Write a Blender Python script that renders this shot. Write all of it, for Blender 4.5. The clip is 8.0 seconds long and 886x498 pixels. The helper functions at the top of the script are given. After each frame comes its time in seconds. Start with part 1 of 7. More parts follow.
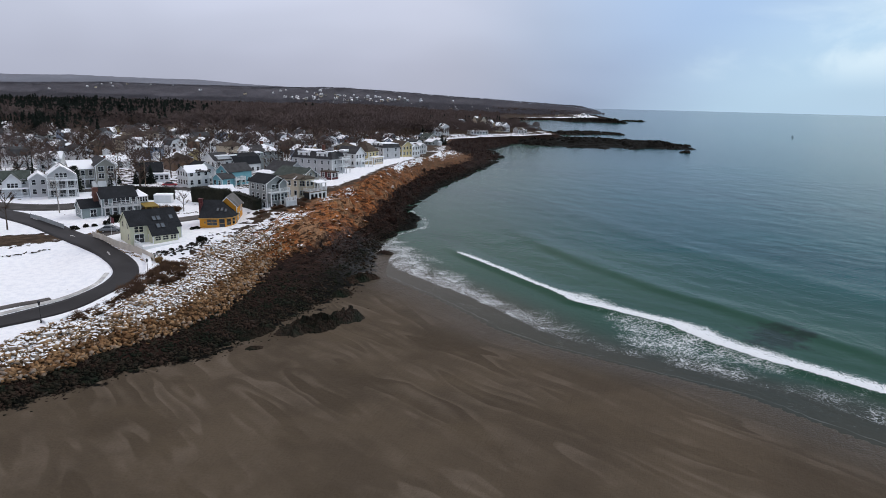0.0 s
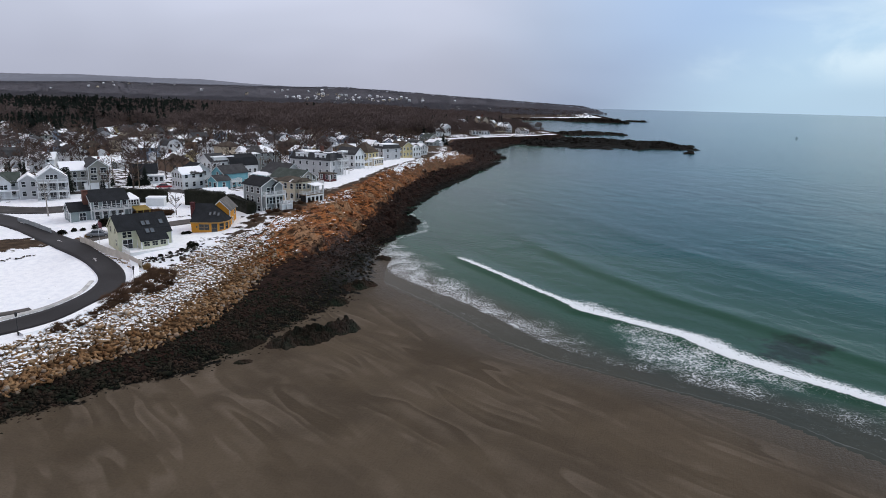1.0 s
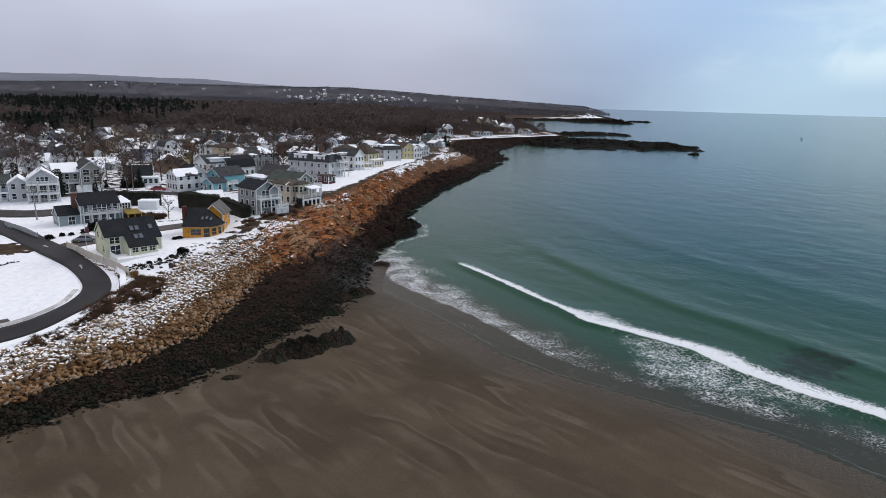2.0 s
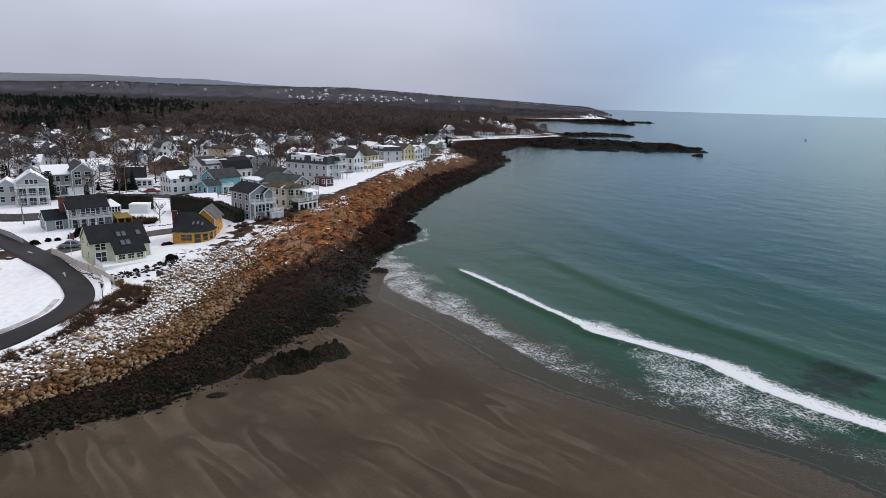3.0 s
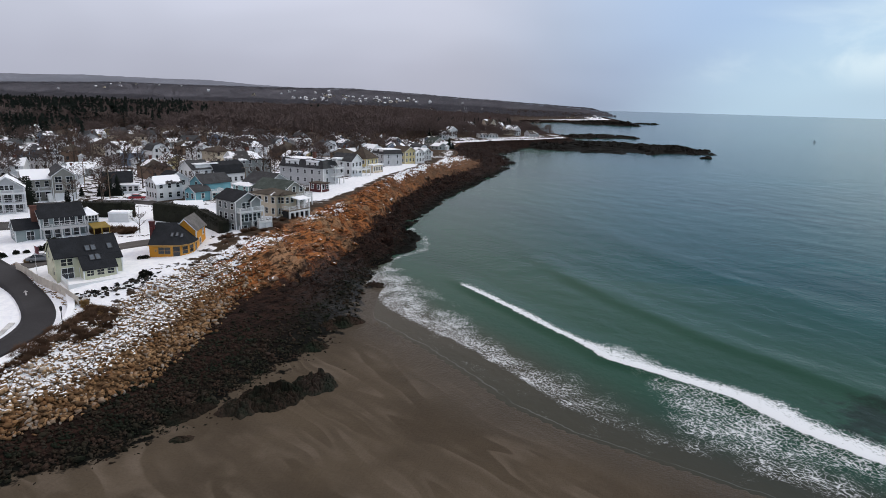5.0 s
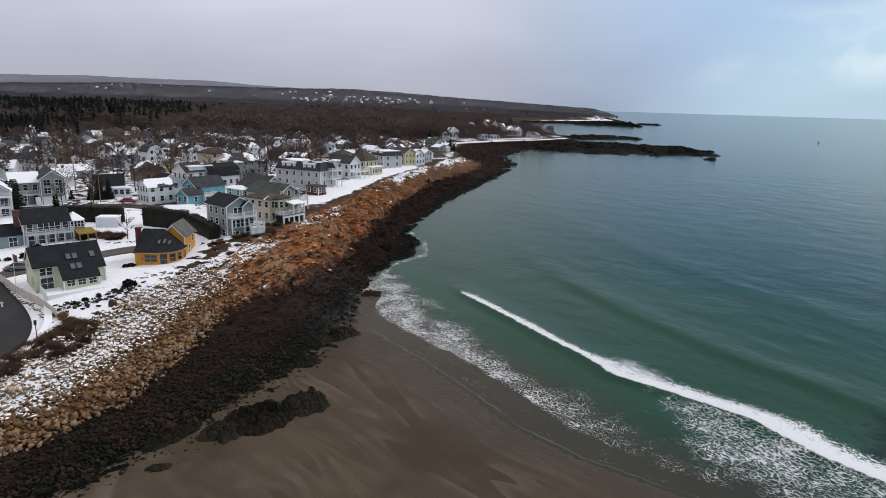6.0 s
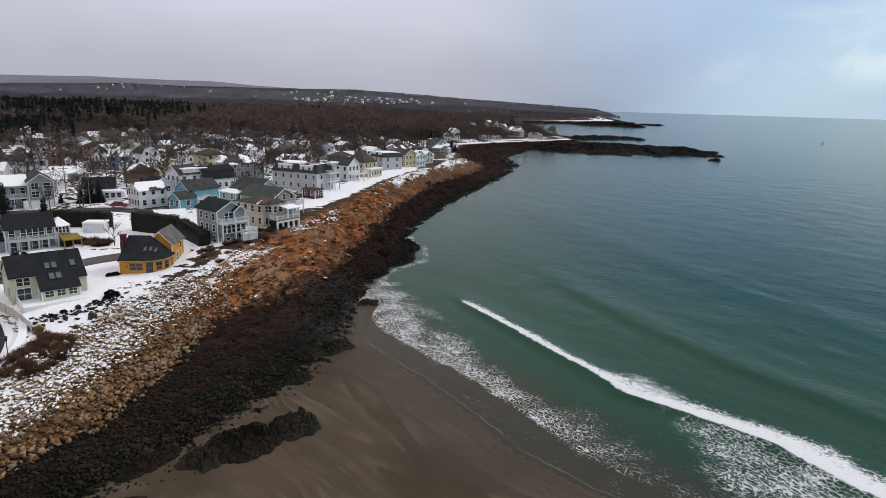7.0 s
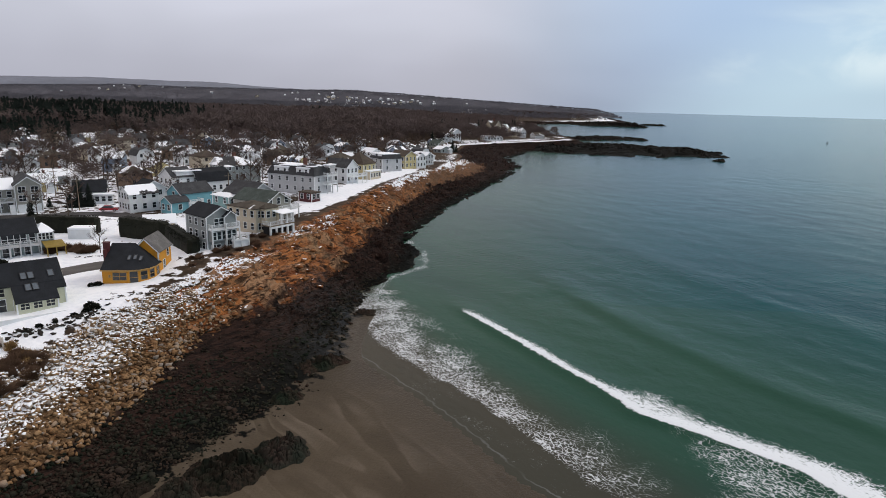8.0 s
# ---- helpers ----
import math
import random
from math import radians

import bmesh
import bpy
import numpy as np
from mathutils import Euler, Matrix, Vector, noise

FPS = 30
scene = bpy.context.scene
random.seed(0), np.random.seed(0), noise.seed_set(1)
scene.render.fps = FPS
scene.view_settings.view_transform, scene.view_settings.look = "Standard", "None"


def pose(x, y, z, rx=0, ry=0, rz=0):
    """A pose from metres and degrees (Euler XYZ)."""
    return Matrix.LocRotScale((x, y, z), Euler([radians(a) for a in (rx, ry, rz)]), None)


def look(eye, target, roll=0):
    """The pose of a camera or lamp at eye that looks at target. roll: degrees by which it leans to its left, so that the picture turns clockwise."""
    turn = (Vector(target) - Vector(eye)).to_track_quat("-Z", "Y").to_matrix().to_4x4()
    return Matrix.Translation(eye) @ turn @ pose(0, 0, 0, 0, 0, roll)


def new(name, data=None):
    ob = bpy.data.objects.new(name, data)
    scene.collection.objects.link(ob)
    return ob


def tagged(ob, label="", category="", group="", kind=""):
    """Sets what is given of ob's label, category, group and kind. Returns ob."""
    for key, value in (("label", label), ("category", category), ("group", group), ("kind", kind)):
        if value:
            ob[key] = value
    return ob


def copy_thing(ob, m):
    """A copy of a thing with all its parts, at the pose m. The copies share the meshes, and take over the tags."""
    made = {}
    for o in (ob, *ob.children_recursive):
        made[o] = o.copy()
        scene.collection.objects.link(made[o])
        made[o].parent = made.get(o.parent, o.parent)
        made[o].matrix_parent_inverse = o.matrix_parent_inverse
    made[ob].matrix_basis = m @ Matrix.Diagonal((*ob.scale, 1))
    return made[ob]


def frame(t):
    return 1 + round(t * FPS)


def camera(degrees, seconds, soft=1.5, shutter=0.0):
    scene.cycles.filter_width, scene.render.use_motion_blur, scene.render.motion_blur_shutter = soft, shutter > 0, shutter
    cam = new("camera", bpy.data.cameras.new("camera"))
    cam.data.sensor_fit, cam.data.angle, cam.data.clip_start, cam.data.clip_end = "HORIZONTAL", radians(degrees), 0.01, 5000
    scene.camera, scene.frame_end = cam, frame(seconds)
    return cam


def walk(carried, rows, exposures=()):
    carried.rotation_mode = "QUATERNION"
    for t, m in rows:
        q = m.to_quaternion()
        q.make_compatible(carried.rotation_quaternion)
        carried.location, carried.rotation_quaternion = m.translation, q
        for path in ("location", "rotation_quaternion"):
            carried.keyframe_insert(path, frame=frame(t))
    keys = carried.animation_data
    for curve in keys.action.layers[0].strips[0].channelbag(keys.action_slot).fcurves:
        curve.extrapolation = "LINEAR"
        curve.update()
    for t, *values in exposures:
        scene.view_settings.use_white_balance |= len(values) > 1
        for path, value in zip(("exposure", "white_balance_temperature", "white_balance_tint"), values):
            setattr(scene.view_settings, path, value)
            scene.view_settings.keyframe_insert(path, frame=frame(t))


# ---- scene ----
cam = camera(70.0, 8.0, soft=0.8)
PATH = [
    (0, (0.137, -1.768, 37.751), (0.0554, 0.1769, 37.2915), 1.47),
    (0.5, (0.189, 0.791, 37.837), (0.1049, 2.7358, 37.3766), 1.51),
    (1, (0.237, 3.336, 37.912), (0.1501, 5.2804, 37.4520), 1.55),
    (1.5, (0.281, 5.878, 37.978), (0.1907, 7.8221, 37.5180), 1.59),
    (3, (0.380, 13.574, 38.126), (0.2815, 15.5185, 37.6671), 1.67),
    (3.5, (0.401, 16.185, 38.161), (0.3003, 18.1296, 37.7024), 1.69),
    (4, (0.416, 18.826, 38.189), (0.3127, 20.7706, 37.7316), 1.70),
    (4.5, (0.425, 21.499, 38.212), (0.3185, 23.4432, 37.7553), 1.71),
    (6, (0.406, 29.702, 38.254), (0.2925, 31.6460, 37.7994), 1.69),
    (6.5, (0.384, 32.488, 38.261), (0.2681, 34.4324, 37.8072), 1.67),
    (7, (0.354, 35.292, 38.266), (0.2355, 37.2360, 37.8125), 1.65),
    (7.5, (0.315, 38.105, 38.269), (0.1940, 40.0493, 37.8160), 1.61),
    (8, (0.267, 40.919, 38.271), (0.1436, 42.8632, 37.8184), 1.57),
]
walk(cam, [(t, look(eye, target, roll)) for t, eye, target, roll in PATH],
     exposures=((0, 0, 6500, 10), (1.5, 0, 6520, 10), (3, 0, 6640, 10), (6.5, 0, 6820, 10), (8, 0, 6980, 10)))

# ---- world and light ----
world = bpy.data.worlds.new("overcast_sky")
scene.world = world
world.use_nodes = True
wt = world.node_tree
wt.nodes.clear()


def wnode(kind, **kw):
    n = wt.nodes.new(kind)
    for k, v in kw.items():
        n.inputs[k].default_value = v
    return n


SUN_ELEV, SUN_ROT = radians(38), radians(60)
w_out = wnode("ShaderNodeOutputWorld")
w_co = wnode("ShaderNodeTexCoord")
w_sep = wnode("ShaderNodeSeparateXYZ")
wt.links.new(w_co.outputs["Generated"], w_sep.inputs[0])
# overcast dome: lilac grey near the horizon, brighter overhead
w_el = wnode("ShaderNodeValToRGB")
w_el.color_ramp.elements[0].position, w_el.color_ramp.elements[0].color = 0.0, (0.52, 0.555, 0.70, 1)
w_el.color_ramp.elements[1].position, w_el.color_ramp.elements[1].color = 1.0, (1.07, 0.965, 0.99, 1)
for at, col in ((0.05, (0.575, 0.61, 0.765, 1)), (0.10, (0.675, 0.72, 0.885, 1)), (0.17, (0.75, 0.80, 0.975, 1)), (0.40, (0.90, 0.89, 0.98, 1))):
    e = w_el.color_ramp.elements.new(at)
    e.color = col
wt.links.new(w_sep.outputs["Z"], w_el.inputs[0])


def wmix(blend, fac, a, b):
    n = wnode("ShaderNodeMix")
    n.data_type, n.blend_type = "RGBA", blend
    wt.links.new(fac, n.inputs["Factor"])
    wt.links.new(a, n.inputs["A"])
    n.inputs["B"].default_value = b
    return n.outputs["Result"]


def wrange(v, a, b, lo=0.0, hi=1.0):
    n = wnode("ShaderNodeMapRange", **{"From Min": a, "From Max": b, "To Min": lo, "To Max": hi})
    n.interpolation_type = "SMOOTHSTEP"
    wt.links.new(v, n.inputs[0])
    return n.outputs[0]


def wmath(op, a, b):
    n = wnode("ShaderNodeMath")
    n.operation = op
    for k, v in enumerate((a, b)):
        if isinstance(v, bpy.types.NodeSocket):
            wt.links.new(v, n.inputs[k])
        else:
            n.inputs[k].default_value = v
    return n.outputs[0]


def wcloud(scale, stretch, tilt, detail, place):
    m = wnode("ShaderNodeMapping", Scale=stretch, Rotation=(0.0, radians(tilt), 0.0), Location=place)
    wt.links.new(w_co.outputs["Generated"], m.inputs[0])
    n = wnode("ShaderNodeTexNoise", Scale=scale, Detail=detail, Roughness=0.5, Distortion=0.3)
    wt.links.new(m.outputs[0], n.inputs[0])
    return n.outputs[0]


w_x, w_z = w_sep.outputs["X"], w_sep.outputs["Z"]
n_soft = wcloud(1.3, (2.0, 2.0, 5.0), 24, 2.5, (0.3, 0.7, 0.15))
n_puff = wcloud(3.2, (2.0, 2.0, 4.2), 30, 5.0, (0.55, 0.1, 0.4))
# the sky over the sea is bluer, and clears beyond a slanting edge of cloud
sky_col = wmix("MULTIPLY", wrange(w_x, -0.05, 0.40), w_el.outputs[0], (0.76, 0.965, 1.13, 1))
slant = wmath("ADD", wmath("SUBTRACT", w_x, wmath("MULTIPLY", w_z, 1.5)), wmath("MULTIPLY", wmath("SUBTRACT", n_soft, 0.5), 0.12))
clear = wrange(slant, 0.12, 0.42)
shade = wmath("MULTIPLY", wrange(w_x, -0.10, 0.16), wmath("SUBTRACT", 1.0, clear))
sky_col = wmix("MULTIPLY", shade, sky_col, (0.84, 0.885, 0.91, 1))
sky_col = wmix("MIX", wmath("MULTIPLY", clear, 0.62), sky_col, (0.60, 0.86, 1.03, 1))
puffs = wmath("MULTIPLY", wrange(n_puff, 0.40, 0.60), wmath("MULTIPLY", clear, wrange(w_z, 0.02, 0.07)))
sky_col = wmix("MIX", wmath("MULTIPLY", puffs, 0.60), sky_col, (0.92, 1.08, 1.17, 1))
w_mulc = wnode("ShaderNodeVectorMath")
w_mulc.operation = "SCALE"
wt.links.new(sky_col, w_mulc.inputs[0])
wt.links.new(wrange(n_soft, 0.32, 0.68, 0.94, 1.07), w_mulc.inputs["Scale"])
# clear-sky light that filters through
w_sky = wnode("ShaderNodeTexSky")
w_sky.sky_type, w_sky.sun_disc, w_sky.sun_elevation, w_sky.sun_rotation = "NISHITA", False, SUN_ELEV, SUN_ROT
w_b1, w_b2, w_add = wnode("ShaderNodeBackground", Strength=0.004), wnode("ShaderNodeBackground", Strength=0.80), wnode("ShaderNodeAddShader")
wt.links.new(w_sky.outputs[0], w_b1.inputs[0])
wt.links.new(w_mulc.outputs[0], w_b2.inputs[0])
wt.links.new(w_b1.outputs[0], w_add.inputs[0])
wt.links.new(w_b2.outputs[0], w_add.inputs[1])
wt.links.new(w_add.outputs[0], w_out.inputs[0])

sun = new("sun", bpy.data.lights.new("sun", "SUN"))
sun.data.energy, sun.data.angle, sun.data.color = 1.25, radians(20), (1.0, 0.92, 0.84)
sun.matrix_world = look((math.sin(SUN_ROT) * 100, math.cos(SUN_ROT) * 100, 100 * math.tan(SUN_ELEV)), (0, 0, 0))

# ---- materials ----
def node(nt, kind, **kw):
    n = nt.nodes.new(kind)
    for k, v in kw.items():
        n.inputs[k.replace("_", " ")].default_value = v
    return n


def rgba(c):
    return (*c, 1) if len(c) == 3 else c


def blank(name, rough=0.8, spec=0.3):
    m = bpy.data.materials.new(name)
    m.use_nodes = True
    nt = m.node_tree
    b = nt.nodes["Principled BSDF"]
    b.inputs["Roughness"].default_value = rough
    b.inputs["Specular IOR Level"].default_value = spec
    return m, nt, b


def mix_rgb(nt, fac, a, b, blend="MIX"):
    n = nt.nodes.new("ShaderNodeMix")
    n.data_type, n.blend_type = "RGBA", blend
    for key, v in (("Factor", fac), ("A", a), ("B", b)):
        if isinstance(v, bpy.types.NodeSocket):
            nt.links.new(v, n.inputs[key])
        else:
            n.inputs[key].default_value = v if key == "Factor" else rgba(v)
    return n.outputs["Result"]


def noise_of(nt, scale, detail=4.0, vec=None, rough=0.55, distortion=0.0):
    n = node(nt, "ShaderNodeTexNoise", Scale=scale, Detail=detail, Roughness=rough, Distortion=distortion)
    nt.links.new(vec if vec else world_pos(nt), n.inputs["Vector"])
    return n.outputs[0]


def world_pos(nt):
    for n in nt.nodes:
        if n.bl_idname == "ShaderNodeNewGeometry":
            return n.outputs["Position"]
    return nt.nodes.new("ShaderNodeNewGeometry").outputs["Position"]


def stretched(nt, scale, rot=(0, 0, 0)):
    m = node(nt, "ShaderNodeMapping")
    m.vector_type = "TEXTURE"
    m.inputs["Scale"].default_value, m.inputs["Rotation"].default_value = [1 / v for v in scale], rot
    nt.links.new(world_pos(nt), m.inputs["Vector"])
    return m.outputs[0]


def ramp(nt, v, a, b, lo=0.0, hi=1.0):
    n = node(nt, "ShaderNodeMapRange", From_Min=a, From_Max=b, To_Min=lo, To_Max=hi)
    n.interpolation_type = "SMOOTHSTEP"
    nt.links.new(v, n.inputs[0])
    return n.outputs[0]


def maths(nt, op, a, b=0.0):
    n = nt.nodes.new("ShaderNodeMath")
    n.operation = op
    for k, v in enumerate((a, b)):
        if isinstance(v, bpy.types.NodeSocket):
            nt.links.new(v, n.inputs[k])
        else:
            n.inputs[k].default_value = v
    return n.outputs[0]


def attr(nt, name):
    n = nt.nodes.new("ShaderNodeAttribute")
    n.attribute_name = name
    return n.outputs["Fac"]


def bump(nt, b, height, strength=0.5, distance=0.05):
    n = node(nt, "ShaderNodeBump", Strength=strength, Distance=distance)
    nt.links.new(height, n.inputs["Height"])
    nt.links.new(n.outputs[0], b.inputs["Normal"])


def plain(name, c, var=0.15, scale=0.8, rough=0.75, spec=0.15, bump_d=0.0, fine=9.0, per_object=0.0):
    """A surface with stains at one scale and grain at another."""
    m, nt, b = blank(name, rough, spec)
    n1, n2 = noise_of(nt, scale), noise_of(nt, fine, 3.0)
    lo, hi = [v * (1 - var) for v in c], [min(1, v * (1 + var)) for v in c]
    col = mix_rgb(nt, ramp(nt, n1, 0.3, 0.7), lo, hi)
    col = mix_rgb(nt, ramp(nt, n2, 0.35, 0.75), col, [v * (1 - var * 0.8) for v in c])
    if per_object:
        oi = nt.nodes.new("ShaderNodeObjectInfo")
        col = mix_rgb(nt, maths(nt, "MULTIPLY", oi.outputs["Random"], per_object), col, [v * 0.35 for v in c])
    nt.links.new(col, b.inputs["Base Color"])
    if bump_d:
        bump(nt, b, n2, 0.6, bump_d)
    return m


def brushwood(name, c, c2, lift=0.75):
    """Masses of fine twigs: soft light over the crown, each twig a little different."""
    m, nt, b = blank(name, 0.95, 0.03)
    isl = nt.nodes.new("ShaderNodeNewGeometry")
    col = mix_rgb(nt, ramp(nt, noise_of(nt, 0.03, 3.0), 0.35, 0.65), c, c2)
    col = mix_rgb(nt, ramp(nt, isl.outputs["Random Per Island"], 0.0, 1.0, 0, 0.5), col, [v * 0.5 for v in c])
    nt.links.new(col, b.inputs["Base Color"])
    up = nt.nodes.new("ShaderNodeVectorMath")
    up.operation = "MULTIPLY_ADD"
    nt.links.new(isl.outputs["Normal"], up.inputs[0])
    up.inputs[1].default_value = (1 - lift,) * 3
    up.inputs[2].default_value = (0, 0, lift)
    unit = nt.nodes.new("ShaderNodeVectorMath")
    unit.operation = "NORMALIZE"
    nt.links.new(up.outputs[0], unit.inputs[0])
    nt.links.new(unit.outputs[0], b.inputs["Normal"])
    return m


def siding(name, c, step=0.16):
    """Painted clapboards, a little weathered."""
    m, nt, b = blank(name, 0.6, 0.3)
    n1 = noise_of(nt, 0.5, 4.0)
    n2 = noise_of(nt, 5.0, 3.0, stretched(nt, (1, 1, 6)))
    col = mix_rgb(nt, ramp(nt, n1, 0.3, 0.7), [v * 0.9 for v in c], [min(1, v * 1.06) for v in c])
    col = mix_rgb(nt, ramp(nt, n2, 0.4, 0.8), col, [v * 0.86 for v in c])
    nt.links.new(col, b.inputs["Base Color"])
    w = node(nt, "ShaderNodeTexWave", Scale=1.0 / step / 2 / math.pi * 3.1)
    w.bands_direction, w.wave_profile = "Z", "SAW"
    nt.links.new(world_pos(nt), w.inputs["Vector"])
    bump(nt, b, w.outputs[0], 0.7, 0.02)
    return m


def roofing(name, c, snow=0.0):
    """Asphalt shingles in faint courses; snow lies on part of the slope."""
    m, nt, b = blank(name, 0.9, 0.2)
    n1, n2 = noise_of(nt, 0.6, 4.0), noise_of(nt, 7.0, 2.0, stretched(nt, (1, 1, 2.2)))
    col = mix_rgb(nt, ramp(nt, n1, 0.3, 0.7), [v * 0.75 for v in c], [v * 1.25 for v in c])
    col = mix_rgb(nt, ramp(nt, n2, 0.4, 0.75), col, [v * 0.6 for v in c])
    if snow:
        n3 = noise_of(nt, 0.16, 3.0, rough=0.6)
        edge = 0.74 - snow * 0.5
        col = mix_rgb(nt, ramp(nt, n3, edge - 0.02, edge + 0.02), col, (0.92, 0.93, 0.96))
    nt.links.new(col, b.inputs["Base Color"])
    bump(nt, b, n2, 0.5, 0.03)
    return m


SNOW = (0.93, 0.94, 0.965)


def rock_mat(name, c1, c2, c3, snow=0.0, wet=0.0, per_object=True):
    """Broken rock with stains and cracks; snow on what faces up."""
    m, nt, b = blank(name, 0.9 - 0.15 * wet, 0.04)
    n1, n2, n3 = noise_of(nt, 0.35, 5.0), noise_of(nt, 2.2, 5.0), noise_of(nt, 9.0, 3.0)
    col = mix_rgb(nt, ramp(nt, n1, 0.32, 0.68), c1, c2)
    col = mix_rgb(nt, ramp(nt, n2, 0.45, 0.75), col, c3)
    if per_object:
        isl, obj = nt.nodes.new("ShaderNodeNewGeometry"), nt.nodes.new("ShaderNodeObjectInfo")
        rnd = maths(nt, "FRACT", maths(nt, "ADD", isl.outputs["Random Per Island"], obj.outputs["Random"]))
        col = mix_rgb(nt, ramp(nt, rnd, 0.45, 0.0, 0, 0.75), col, c3)
        grey = sum(c2) / 3
        col = mix_rgb(nt, ramp(nt, rnd, 0.72, 0.95, 0, 0.25 if wet else 0.7), col, (grey * 1.25, grey * 1.12, grey * 0.98))
    if snow:
        g = nt.nodes.new("ShaderNodeNewGeometry")
        sep = nt.nodes.new("ShaderNodeSeparateXYZ")
        nt.links.new(g.outputs["Normal"], sep.inputs[0])
        cov = maths(nt, "ADD", sep.outputs["Z"], maths(nt, "MULTIPLY", maths(nt, "SUBTRACT", noise_of(nt, 0.22, 4.0), 0.5), 1.7))
        cov = maths(nt, "ADD", cov, maths(nt, "MULTIPLY", maths(nt, "SUBTRACT", n2, 0.5), 0.8))
        col = mix_rgb(nt, ramp(nt, cov, 1.08 - snow, 1.16 - snow), col, SNOW)
    nt.links.new(col, b.inputs["Base Color"])
    bump(nt, b, n3, 0.7, 0.06)
    return m


m_rip = rock_mat("revetment_rock", (0.235, 0.140, 0.070), (0.46, 0.315, 0.190), (0.07, 0.042, 0.024), snow=0.44)
m_rip_low = rock_mat("revetment_rock_bare", (0.195, 0.098, 0.044), (0.37, 0.225, 0.118), (0.055, 0.033, 0.020))
m_weed_rock = rock_mat("weedy_rock", (0.0150, 0.0205, 0.0130), (0.047, 0.029, 0.022), (0.0065, 0.0078, 0.0055), wet=0.6)
m_reef = rock_mat("reef_rock", (0.006, 0.0075, 0.0055), (0.021, 0.015, 0.012), (0.003, 0.0035, 0.003), wet=0.6)
m_ledge = rock_mat("ochre_ledge_rock", (0.22, 0.08, 0.029), (0.31, 0.14, 0.062), (0.07, 0.032, 0.017), snow=0.02)


def ground_material():
    m, nt, b = blank("shore_ground", 0.85, 0.05)
    s, sn, dry = attr(nt, "shore"), attr(nt, "snow"), attr(nt, "wet")
    geo = nt.nodes.new("ShaderNodeNewGeometry")
    sep = nt.nodes.new("ShaderNodeSeparateXYZ")
    nt.links.new(geo.outputs["Normal"], sep.inputs[0])
    n_big, n_mid, n_fine = noise_of(nt, 0.06, 5.0), noise_of(nt, 0.45, 5.0, rough=0.6), noise_of(nt, 3.0, 4.0)
    # inland: dead grass, soil
    soil = mix_rgb(nt, ramp(nt, n_mid, 0.35, 0.65), (0.035, 0.025, 0.018), (0.095, 0.066, 0.045))
    soil = mix_rgb(nt, ramp(nt, n_fine, 0.4, 0.8), soil, (0.05, 0.034, 0.023))
    # bare rock: rust over grey, in slanting strata
    n_str = noise_of(nt, 0.5, 5.0, stretched(nt, (1.0, 0.14, 0.8), (0, 0, radians(-20))), rough=0.65)
    n_cr = noise_of(nt, 1.6, 4.0, stretched(nt, (0.8, 0.16, 0.8), (0, 0, radians(-26))), rough=0.7, distortion=0.5)
    ochre = mix_rgb(nt, ramp(nt, n_str, 0.34, 0.66), (0.150, 0.042, 0.014), (0.47, 0.175, 0.058))
    blk = attr(nt, "block")
    ochre = mix_rgb(nt, ramp(nt, blk, 0.50, 0.80, 0, 0.85), ochre, (0.36, 0.205, 0.115))
    ochre = mix_rgb(nt, ramp(nt, blk, 0.42, 0.15, 0, 0.75), ochre, (0.09, 0.036, 0.018))
    ochre = mix_rgb(nt, ramp(nt, n_mid, 0.52, 0.74, 0, 0.7), ochre, (0.14, 0.085, 0.052))
    ochre = mix_rgb(nt, ramp(nt, n_fine, 0.54, 0.72, 0, 0.45), ochre, (0.36, 0.235, 0.145))
    ochre = mix_rgb(nt, ramp(nt, n_cr, 0.50, 0.58, 0, 0.9), ochre, (0.030, 0.015, 0.009))
    # grey-tan weathered faces, and joints that break the rock into blocks
    ochre = mix_rgb(nt, ramp(nt, noise_of(nt, 0.11, 5.0, rough=0.65), 0.50, 0.68, 0, 0.5), ochre, (0.25, 0.165, 0.10))
    joint = node(nt, "ShaderNodeTexVoronoi", Scale=0.85)
    joint.feature = "DISTANCE_TO_EDGE"
    bent = nt.nodes.new("ShaderNodeVectorMath")
    bent.operation = "MULTIPLY_ADD"
    jn = node(nt, "ShaderNodeTexNoise", Scale=0.8, Detail=4.0)
    nt.links.new(world_pos(nt), jn.inputs["Vector"])
    nt.links.new(jn.outputs["Color"], bent.inputs[0])
    bent.inputs[1].default_value = (1.7, 1.7, 0.9)
    nt.links.new(stretched(nt, (1.5, 0.42, 1.0), (0, 0, radians(-24))), bent.inputs[2])
    nt.links.new(bent.outputs[0], joint.inputs["Vector"])
    on_rock = maths(nt, "MULTIPLY", ramp(nt, s, 0.0, 0.08), maths(nt, "SUBTRACT", 1.0, ramp(nt, s, 1.6, 1.95)))
    crack = ramp(nt, joint.outputs["Distance"], 0.0, 0.16)
    ochre = mix_rgb(nt, maths(nt, "MULTIPLY", maths(nt, "SUBTRACT", 1.0, crack), ramp(nt, n_mid, 0.40, 0.62, 0.0, 0.6)), ochre, (0.030, 0.017, 0.011))
    # farther on the ledges are browner
    place = nt.nodes.new("ShaderNodeSeparateXYZ")
    nt.links.new(world_pos(nt), place.inputs[0])
    ochre = mix_rgb(nt, ramp(nt, place.outputs["Y"], 215, 320, 0, 0.75), ochre, (0.135, 0.078, 0.048))
    # darker tan rubble bed under the boulders of the southern bank
    bed = mix_rgb(nt, ramp(nt, n_fine, 0.35, 0.7), (0.075, 0.044, 0.023), (0.21, 0.12, 0.06))
